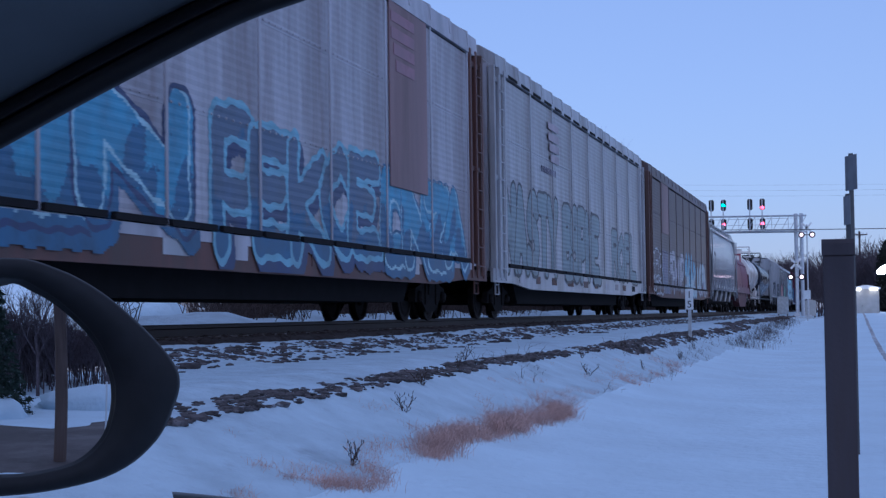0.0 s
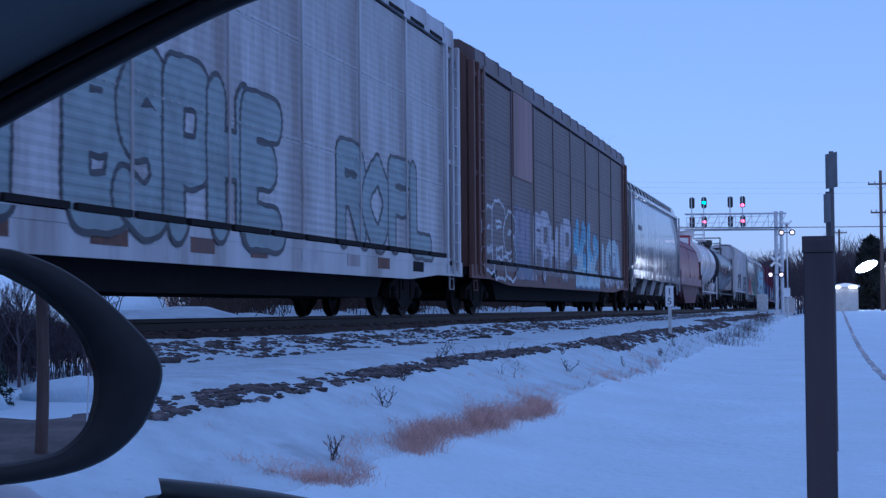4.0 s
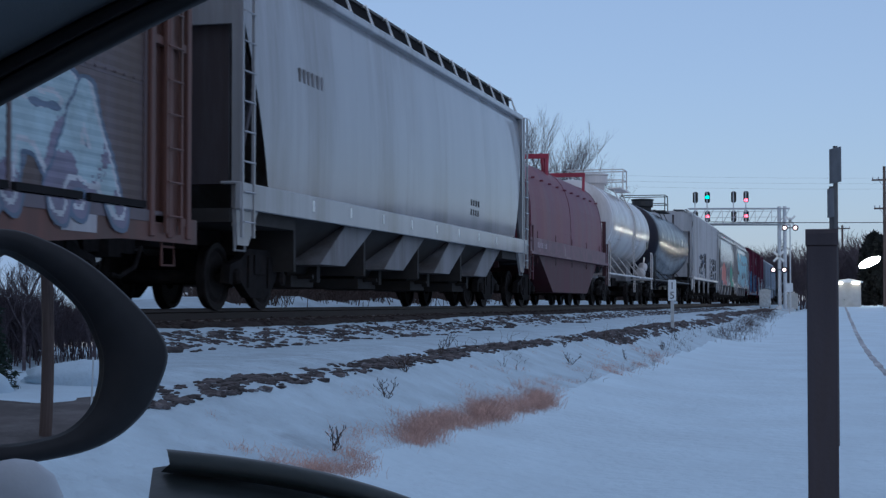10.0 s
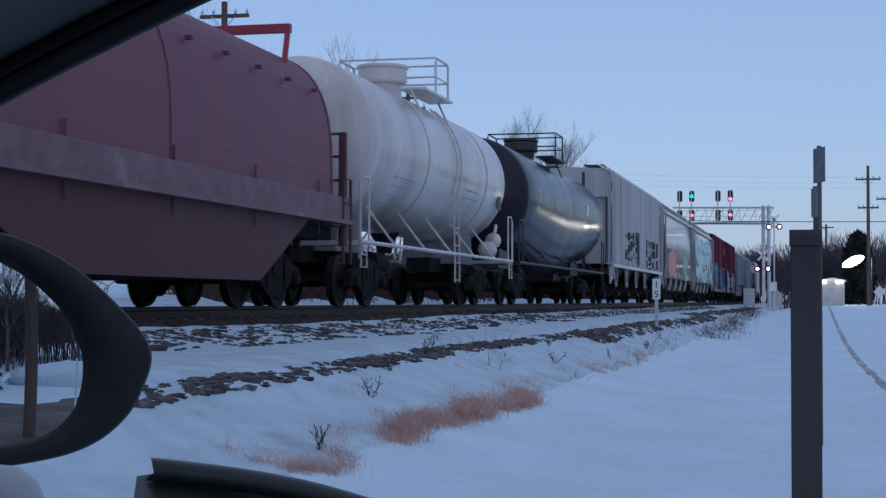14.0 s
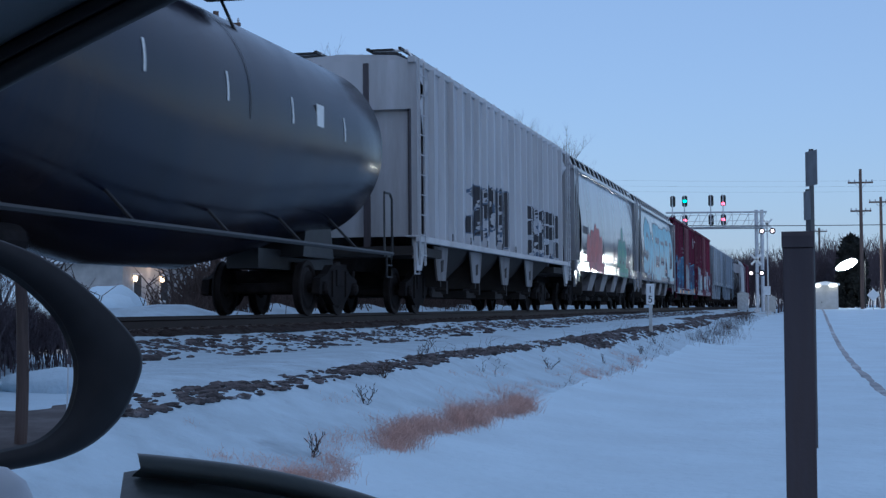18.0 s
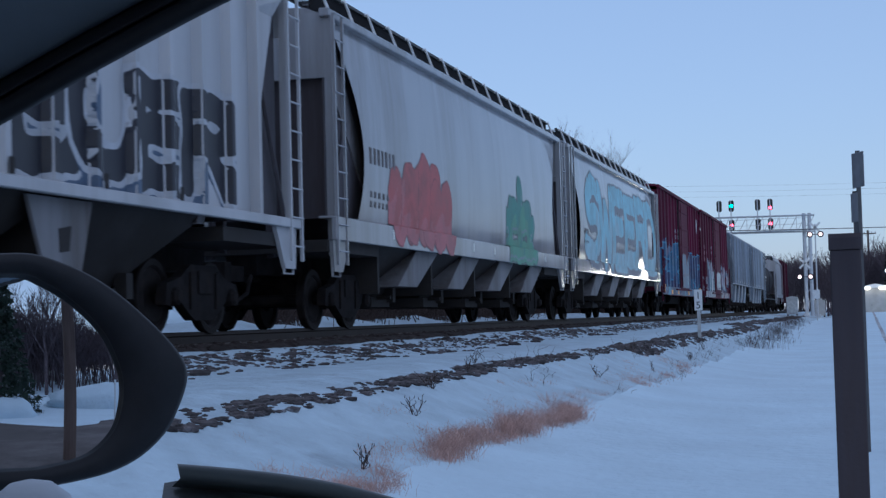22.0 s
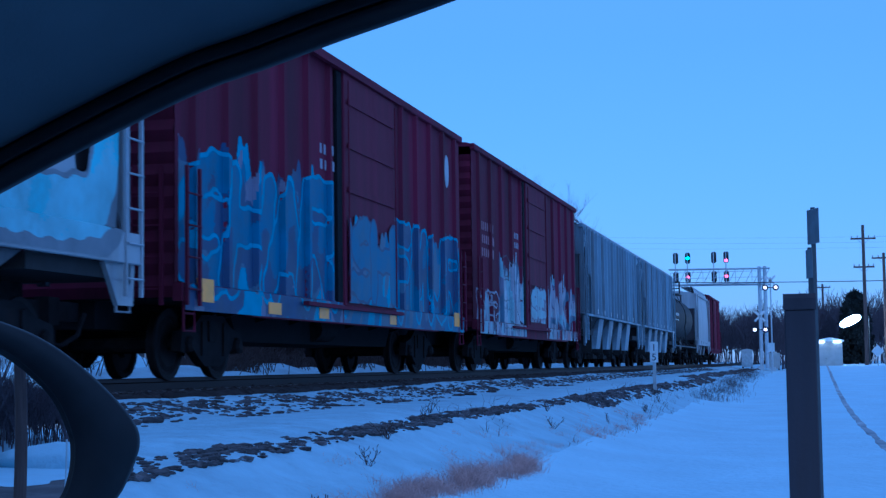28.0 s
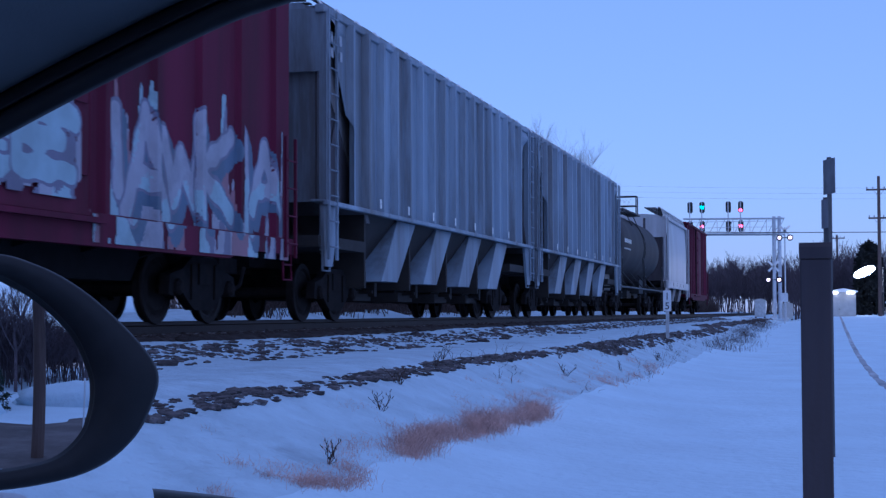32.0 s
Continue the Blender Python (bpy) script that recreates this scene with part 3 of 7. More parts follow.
        for lev in (fat, mgn):
            near = np.abs(dv - lev) < 0.7 * cell
            DX = np.where(near, np.clip((lev - dv) * gx, -0.45 * cell, 0.45 * cell), DX)
            DZ = np.where(near, np.clip((lev - dv) * gz_, -0.45 * cell, 0.45 * cell), DZ)
    idx = np.arange(nx * nz).reshape(nx, nz)
    quads = np.stack([idx[:-1, :-1], idx[1:, :-1], idx[1:, 1:], idx[:-1, 1:]], -1)
    keep = kind >= 0
    faces, kinds = quads[keep], kind[keep]
    used, inv = np.unique(faces, return_inverse=True)
    Y = side(X, Z) - 0.006
    co = np.stack([X + DX, Y, Z + DZ], -1).reshape(-1, 3)[used]
    me = bpy.data.meshes.new(name)
    me.from_pydata(co.tolist(), [], inv.reshape(-1, 4).tolist())
    for m in mats:
        me.materials.append(m)
    me.polygons.foreach_set("material_index", kinds.astype(np.int32))
    me.update()
    return place(name, me, car, None, label)


def paint(name, c, rough=0.5):
    return material("spray_" + name, c, rough, var=0.22, scale=2.2, dirt=tuple(k * 0.6 for k in c), dirt_amount=0.25, bump=0.03)


P_CYAN, P_BLUE, P_DBLUE = paint("cyan", (0.075, 0.27, 0.42)), paint("blue", (0.032, 0.11, 0.22)), paint("dark_blue", (0.025, 0.04, 0.12))
P_WHITE, P_BLACK, P_TEAL = paint("white", (0.45, 0.46, 0.50)), paint("black", (0.02, 0.02, 0.03)), paint("teal", (0.19, 0.27, 0.29))
P_RED, P_GREEN, P_DGREEN = paint("coral_red", (0.42, 0.085, 0.085)), paint("green", (0.06, 0.24, 0.19)), paint("dark_green", (0.03, 0.12, 0.10))
P_SILVER, P_LILAC, P_PALE = paint("silver", (0.34, 0.325, 0.385)), paint("lilac", (0.16, 0.145, 0.215)), paint("pale_blue", (0.33, 0.43, 0.48))

P_DUSK, P_ROSE, P_DRED = paint("dusk_blue", (0.085, 0.12, 0.19)), paint("rose", (0.27, 0.15, 0.19)), paint("dark_red", (0.24, 0.05, 0.06))
P_ROSERED, P_GRASS = paint("rose_red", (0.44, 0.13, 0.14)), paint("grass_green", (0.10, 0.30, 0.19))
P_DTEAL = paint("dark_grey_green", (0.205, 0.255, 0.27))
P_FADE = paint("washed_out_red", (0.37, 0.29, 0.33))
P_AQUA = paint("pale_aqua", (0.30, 0.56, 0.64))
P_SKY = paint("sky_blue", (0.20, 0.40, 0.50))
P_BRIGHT, P_GREY, P_PINK = paint("bright_cyan", (0.36, 0.54, 0.60)), paint("grey", (0.20, 0.205, 0.23)), paint("faded_pink", (0.26, 0.12, 0.15))


# ---- rolling stock: kinds of car (x along the car from its leading end, near side at -y, z from the rail) ----
def bars(car, x, z, rows, wide, high, side, mat, gap=0.12, name="lettering_bar"):
    """Unreadable stencilled lettering as plain bars."""
    rng = random.Random(int(x * 10 + z * 7))
    for r in range(rows):
        px = x
        while px < x + wide:
            w = rng.uniform(0.10, 0.16)
            zr = z - r * high * 1.6
            y = float(side(np.array(px), np.array(zr)))
            part(name, box(B(), px, px + w * 0.75, y - 0.008, y + 0.002, zr, zr + high), mat, car)
            px += w + 0.09


def autorack(name, label, length, wall, end_mat, sill_mat, dashes, posts, pattern, doors_mat, plain=-1):
    car = thing(name, label, "railway car", "train")
    top, eave, bot = 6.12, 5.55, 1.12
    running_gear(car, length, 2.9)

    def side(x, z):
        k = np.abs(((z - bot) / 0.115) % 1.0 - 0.5) * 2
        return -1.544 - 0.008 * smooth_step(0.25, 0.75, k)
    # sill of the flat car below, deeper in the middle
    for s in (-1, 1):
        bm = B()
        prism(bm, [(0.1, 0.80), (2.2, 0.80), (4.4, 0.68), (length - 4.4, 0.68), (length - 2.2, 0.80), (length - 0.1, 0.80), (length - 0.1, 1.10), (0.1, 1.10)], s * 1.56 - 0.03, s * 1.56 + 0.03, "y")
        part("side_sill", bm, sill_mat, car)
    bm = B()
    box(bm, 0.15, length - 0.15, -1.45, 1.45, 0.90, 1.05)
    prism(bm, [(5.0, 0.34), (length - 5.0, 0.34), (length - 4.4, 0.92), (4.4, 0.92)], -1.1, 1.1, "y")
    part("underframe", bm, DARKGAP, car)
    # corrugated side panels between posts, both sides
    x0, x1 = 1.75, length - 1.55
    step = (x1 - x0) / posts
    bm = B()
    zs = np.arange(bot + 0.12, eave, 0.0575)
    prof = [(float(side(0, z)), float(z)) for z in zs]
    va = [bm.verts.new((0.03, p[0], p[1])) for p in prof]
    vb = [bm.verts.new((step - 0.03, p[0], p[1])) for p in prof]
    for i in range(len(prof) - 1):
        bm.faces.new((va[i], vb[i], vb[i + 1], va[i + 1]))
    panel = finish(bm, "side_panel", wall)
    bm = B()
    box(bm, -0.035, 0.035, -1.575, -1.50, bot, eave + 0.05)
    bevel(bm, 0.01)
    post = finish(bm, "side_post", wall)
    bm = B()
    box(bm, 0.04, step - 0.04, -1.549, -1.53, 0, 0.09)
    for k in np.arange(0.12, step, 0.24):
        lathe(bm, [(-1.58, 0.012), (-1.565, 0.022)], 6, "y", (k, 0, 0.045))
    band = finish(bm, "panel_band", wall)
    bm = B()
    for k in (0.06, step / 2 + 0.08):
        box(bm, k, k + step / 2 - 0.16, -1.616, -1.55, bot + 0.045, bot + 0.125)
    slot = finish(bm, "slot", DARKGAP)
    for i in range(posts + 1):
        for r in (0, 180):
            m = pose(x0 + i * step, 0, 0) if r == 0 else pose(x0 + i * step, 0, 0, 0, 0, 180)
            place("side_post", post, car, m)
            if i < posts:
                m = pose(x0 + i * step, 0, 0) if r == 0 else pose(x0 + (i + 1) * step, 0, 0, 0, 0, 180)
                place("side_panel", panel, car, m)
            if i == plain and r == 0:
                part("plain_panel", bevel(box(B(), x0 + (i + 0.06) * step, x0 + (i + 0.88) * step, -1.585, -1.553, bot + (1.2 if wall is RACK_GREY else 2.3), eave), 0.008), PLAINBROWN, car, "plain brown-lilac flat panel")
        if i < posts:
            for z in (bot + 1.45, bot + 2.95):
                place("panel_band", band, car, pose(x0 + i * step, 0, z))
            place("slot", slot, car, pose(x0 + i * step, 0, 0))
    # inner dark core so that nothing shows through
    bm = B()
    box(bm, 0.5, length - 0.5, -1.42, 1.42, 1.0, eave)
    part("deck_core", bm, DARKGAP, car)
    for s in (-1, 1):
        part("bottom_chord", box(B(), 0.9, length - 0.9, s * 1.555 - 0.045, s * 1.555 + 0.045, bot - 0.10, bot + 0.03), wall, car)
        part("top_chord", box(B(), 0.9, length - 0.9, s * 1.555 - 0.04, s * 1.555 + 0.04, eave, eave + 0.12), wall, car)
    # roof with slanting shoulders and ribs
    bm = B()
    arc = [(-1.58, eave + 0.10), (-1.56, eave + 0.40), (-1.20, top + 0.04), (-0.5, top + 0.10), (0.5, top + 0.10), (1.20, top + 0.04), (1.56, eave + 0.40), (1.58, eave + 0.10)]
    prism(bm, arc, 0.7, length - 0.7, "x")
    part("roof", bm, wall, car)
    rib = finish(prism(B(), [(p * 1.01, z + 0.03) for p, z in arc], -0.03, 0.03, "x"), "roof_rib", wall)
    for i in range(2 * posts + 1):
        place("roof_rib", rib, car, pose(x0 + i * step / 2, 0, 0))
    if dashes:
        dash = finish(box(B(), 0, step * 0.33, -1.61, -1.59, eave + 0.01, eave + 0.08), "eave_slot", DARKGAP)
        for i in range(posts * 2):
            place("eave_slot", dash, car, pose(x0 + (i + 0.15) * step / 2, 0, 0))
    # folded end doors with ladder and corner posts
    for xe, s in ((0.0, 1), (length, -1)):
        bm = B()
        a, b = xe + s * 0.35, xe + s * 1.5
        box(bm, min(a, b), max(a, b), -1.50, 1.50, 1.0, eave + 0.15)
        bevel(bm, 0.06, 2)
        part("end_door", bm, doors_mat, car, "folding end door of the rack")
        for k in (0.40, 0.95, 1.45):
            x = xe + s * k
            for y in (-1.55, 1.55):
                part("end_post", bevel(box(B(), x - 0.06, x + 0.06, y - 0.07, y + 0.07, 0.85, eave + 0.1), 0.012), end_mat, car)
        for z in (1.0, 3.1, 5.3):
            a, b = xe + s * 0.36, xe + s * 1.5
            part("end_rail", box(B(), min(a, b), max(a, b), -1.60, -1.52, z, z + 0.1), end_mat, car)
        ladder(car, xe + s * (0.7 if s > 0 else 1.12), 0.9, eave - 0.1, -1.63, mat=end_mat)
        stirrup(car, xe + s * (0.6 if s > 0 else 1.0), mat=end_mat)
        bm = B()
        prism(bm, [(-1.5, eave + 0.1), (-1.2, top - 0.2), (1.2, top - 0.2), (1.5, eave + 0.1)], *sorted((xe + s * 0.45, xe + s * 1.55)), "x")
        part("end_hood", bm, end_mat, car)
    # sill panels of other shades
    rng = random.Random(length)
    for i in range(pattern):
        x = 2.0 + (length - 4) * (i + rng.random() * 0.5) / pattern
        bm = B()
        box(bm, x, x + rng.uniform(0.5, 1.1), -1.598, -1.59, 0.83, 1.07)
        part("sill_plate", bm, rng.choice([RACK_WHITE, BROWN, RACK_GREY, RUST, DARKGAP]), car)
    return car, side


def hopper(name, label, length, wall, ribs=0, bays=4, scoop=1.0, eave=4.76, sill0=1.32, sill1=1.68, stripe=None, bulge=0.16, walk_dark=True, roof_mat=None, open_end=False):
    car = thing(name, label, "railway car", "train")
    running_gear(car, length, 2.25)
    roof_mat = roof_mat or wall

    def side(x, z):
        if bulge:
            u = np.clip((z - sill1) / (eave - sill1), 0, 1)
            return -1.42 - bulge * np.sin(math.pi * np.minimum(1, u * 0.72 + 0.28)) ** 0.8
        y = np.full(np.broadcast(x, z).shape, -1.50)
        if ribs:
            st = (length - 2.2) / ribs
            d = np.abs(((x - 1.1) / st) % 1.0 - 0.5) * st
            y = y - 0.12 * smooth_step(0.10, 0.05, d)
        return y
    zs = np.linspace(sill1, eave, 15)

    def lead(z):
        """How far the side sheet stands back from the end, by height."""
        u = (z - sill1) / (eave - sill1)
        if open_end:
            return 0.34 + scoop * max(0.0, 1 - u / 0.80)
        return 0.45 + scoop * (math.sin(math.pi * 0.74 * (1 - u)) if bulge else min(1.0, (1 - u) * 1.8))
    for s in (-1, 1):
        if ribs:
            st = (length - 2.2) / ribs
            xs_ = [0.0]
            for i in range(ribs):
                c = 1.1 + (i + 0.5) * st
                xs_ += [c - 0.10, c - 0.05, c + 0.05, c + 0.10]
            xs_ += [length]
        else:
            xs_ = list(np.linspace(0, length, 25))
        bm = B()
        rows = []
        for z in zs:
            lo, hi = lead(z), length - lead(z)
            rows.append([bm.verts.new((min(hi, max(lo, x)), -s * float(side(np.array(min(hi, max(lo, x))), np.array(z))), z)) for x in xs_])
        for a, b in zip(rows, rows[1:]):
            for i in range(len(xs_) - 1):
                bm.faces.new((a[i], a[i + 1], b[i + 1], b[i]) if s > 0 else (a[i], b[i], b[i + 1], a[i + 1]))
        bmesh.ops.remove_doubles(bm, verts=list(bm.verts), dist=1e-4)
        part("side_sheet", bm, wall, car, smooth=not ribs)
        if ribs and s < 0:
            # dark strips along one flank of the ribs paint in their shade
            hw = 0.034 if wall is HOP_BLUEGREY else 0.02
            rib_shade = finish(box(B(), -hw, hw, -1.506, -1.497, sill1 + 0.05, eave - 0.04), "seam_and_shade_strip", HOP_RIBSHADE)
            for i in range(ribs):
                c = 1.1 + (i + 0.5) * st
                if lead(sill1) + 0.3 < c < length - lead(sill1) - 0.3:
                    place("seam_and_shade_strip", rib_shade, car, pose(c + 0.09 + hw, 0, 0))
        bm = B()
        box(bm, 0.05, length - 0.05, s * 1.60 - 0.045, s * 1.60 + 0.045, sill0, sill1)
        box(bm, 0.05, length - 0.05, min(s * 1.35, s * 1.57), max(s * 1.35, s * 1.57), sill1 - 0.03, sill1 + 0.012)
        bevel(bm, 0.012)
        part("side_sill", bm, wall, car)
        bm = B()
        box(bm, 0.15, length - 0.15, s * 1.47 - 0.08, s * 1.47 + 0.08, eave - 0.03, eave + 0.10)
        bevel(bm, 0.015)
        part("top_chord", bm, wall, car)
    # slope sheets and end bulkhead
    for xe, s in ((0.0, 1), (length, -1)):
        bm = B()
        prism(bm, [(xe + s * 0.5, eave), (xe + s * 0.62, eave), (xe + s * 3.2, sill1 - 0.2), (xe + s * 3.0, sill1 - 0.2), (xe + s * 0.5, eave - 0.9)], -1.40, 1.40, "y")
        part("slope_sheet", bm, HOP_BAY, car)
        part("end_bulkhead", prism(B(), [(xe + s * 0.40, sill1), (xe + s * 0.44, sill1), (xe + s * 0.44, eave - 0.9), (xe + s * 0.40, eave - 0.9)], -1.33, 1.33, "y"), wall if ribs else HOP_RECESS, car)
        # added end sheets close the space behind the side openings, darkened for shade
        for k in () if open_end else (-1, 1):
            part("recess_shade_sheet", prism(B(), [(xe + s * 0.34, sill1), (xe + s * 2.6, sill1), (xe + s * 2.6, eave - 0.05), (xe + s * 0.34, eave - 0.05)], *sorted((k * 1.34, k * 1.37)), "y"), HOP_RECESS, car)
        bm = B()
        prism(bm, [(xe + s * 0.25, eave + 0.05), (xe + s * 0.30, eave + 0.05), (xe + s * 0.30, eave - 0.95), (xe + s * 0.25, eave - 0.95)], -1.46, 1.46, "y")
        part("end_sheet", bm, wall, car)
        # inner posts and braces take the recess's painted shade too
        for y in (-1.5, -0.5, 0.5, 1.5):
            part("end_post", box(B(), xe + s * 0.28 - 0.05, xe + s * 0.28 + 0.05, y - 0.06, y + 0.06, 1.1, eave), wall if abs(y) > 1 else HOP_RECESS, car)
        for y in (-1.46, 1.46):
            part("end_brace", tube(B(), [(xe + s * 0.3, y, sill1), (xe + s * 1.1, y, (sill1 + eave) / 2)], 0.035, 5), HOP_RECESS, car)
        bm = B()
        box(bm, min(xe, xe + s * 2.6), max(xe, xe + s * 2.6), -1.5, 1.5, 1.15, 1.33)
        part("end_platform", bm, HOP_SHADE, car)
        ladder(car, xe + s * (0.10 if s > 0 else 0.52), 0.95, eave, -1.64, mat=wall)
        stirrup(car, xe + s * (0.15 if s > 0 else 0.52), 1.2, mat=wall)
        ladder(car, xe + s * 0.16, 1.3, eave, 0.5, side=True, mat=GALV)
        bm = B()
        prism(bm, [(xe + s * 0.1, sill0), (xe + s * 0.9, sill0), (xe + s * 0.55, 0.85), (xe + s * 0.15, 0.85)], -1.56, -1.50, "y")
        part("jacking_pad", bm, wall, car)
    # roof
    bm = B()
    prism(bm, [(-1.5, eave), (-1.1, eave + 0.16), (0, eave + 0.22), (1.1, eave + 0.16), (1.5, eave)], 0.35, length - 0.35, "x")
    part("roof", bm, roof_mat, car)
    # running board of dark grating with brackets
    bm = B()
    zb = eave + (0.50 if bulge else 0.27)
    for y in (-1.22, -0.55, 0.55, 1.22):
        box(bm, 0.2, length - 0.2, y - 0.03, y + 0.03, zb - 0.02, zb + 0.03)
    for x in np.arange(0.3, length - 0.2, 0.3):
        for y in (-1.05, 0.55):
            box(bm, x, x + 0.16, y, y + 0.5, zb - 0.005, zb + 0.018)
    part("running_board", bm, BLACK, car)
    bracket = finish(tube(B(), [(0, -1.45, eave + 0.08), (0, -1.30, zb), (0, -0.5, zb + 0.02)], 0.028, 4), "walk_bracket", SIGNWHITE)
    for x in np.linspace(0.5, length - 0.5, 16):
        for a in (0, 180):
            place("walk_bracket", bracket, car, pose(x, 0, 0, 0, 0, a))
    if walk_dark:
        for s in (-1, 1):
            part("walk_riser", box(B(), 0.3, length - 0.3, s * 1.20 - 0.01, s * 1.20 + 0.01, eave + 0.14, zb), DARKGAP, car)
    for i in range(bays):
        x = 1.8 + (length - 3.6) * (i + 0.5) / bays
        bm = B()
        lathe(bm, [(eave + 0.18, 0.45), (eave + 0.34, 0.45), (eave + 0.42, 0.3), (eave + 0.42, 0.05)], 14, "z", (x, 0, 0))
        part("roof_hatch", bm, roof_mat, car)
    # discharge bays, coloured near black for the shade beneath the car
    lo, hi = 2.9, length - 2.9
    w = (hi - lo) / bays
    for i in range(bays):
        a, b = lo + i * w, lo + (i + 1) * w
        c = (a + b) / 2
        bm = B()
        zt, zb2 = sill0 + 0.06, 0.50
        top = [bm.verts.new(p) for p in ((a, -1.42, zt), (b, -1.42, zt), (b, 1.42, zt), (a, 1.42, zt))]
        low = [bm.verts.new(p) for p in ((c - 0.33, -0.75, zb2), (c + 0.33, -0.75, zb2), (c + 0.33, 0.75, zb2), (c - 0.33, 0.75, zb2))]
        for k in range(4):
            bm.faces.new((top[k], low[k], low[(k + 1) % 4], top[(k + 1) % 4]))
        bm.faces.new(low)
        bmesh.ops.recalc_face_normals(bm, faces=list(bm.faces))
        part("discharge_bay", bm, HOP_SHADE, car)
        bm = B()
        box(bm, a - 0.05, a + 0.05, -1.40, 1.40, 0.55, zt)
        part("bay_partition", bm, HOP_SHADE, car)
        if stripe is not HOP_SHADE:
            # slope sheet between two bays, pale against the shaded bay behind it
            slab = prism(B(), [(b - 0.34 * w, sill0 + 0.02), (b + 0.10 * w, sill0 + 0.02), (b - 0.34 * w, 0.68), (b - 0.70 * w, 0.68)], -1.44, 1.44, "y")
            part("slope_slab", bevel(slab, 0.008), stripe or HOP_BAY, car, "pale slanting slope sheet")
        if stripe is HOP_SHADE:
            gs = part("gusset", prism(B(), [(a - 0.75, sill0), (a + 0.60, sill0), (a + 0.34, 0.68), (a - 0.42, 0.68)], -1.44, -1.40, "y"), HOP_BAY, car, "grimy pressed gusset plate")
            part("gusset_hole", prism(B(), [(a - 0.14, 1.10), (a + 0.12, 1.14), (a + 0.07, 0.88), (a - 0.12, 0.86)], -1.448, -1.441, "y"), HOP_SHADE, gs)
        bm = B()
        box(bm, c - 0.55, c + 0.55, -0.9, 0.9, 0.34, 0.52)
        tube(bm, [(c - 0.2, -1.15, 0.50), (c - 0.2, 1.15, 0.50)], 0.04, 6)
        box(bm, c + 0.38, c + 0.55, -1.02, -0.86, 0.42, 0.72)
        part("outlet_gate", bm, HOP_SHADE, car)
    bm = B()
    box(bm, 0.3, length - 0.3, -0.25, 0.25, 0.85, 1.2)
    part("center_sill", bm, GRIME, car)
    for x in np.arange(3.0, length - 3, 1.9):
        part("reflector_plate", box(B(), x, x + 0.09, -1.652, -1.645, sill0 + 0.13, sill0 + 0.29), HOP_SHADE if wall is HOP_WHITE else SAFETY, car)
    brake_wheel(car, 0.15, 0.2, 2.6)
    return car, side


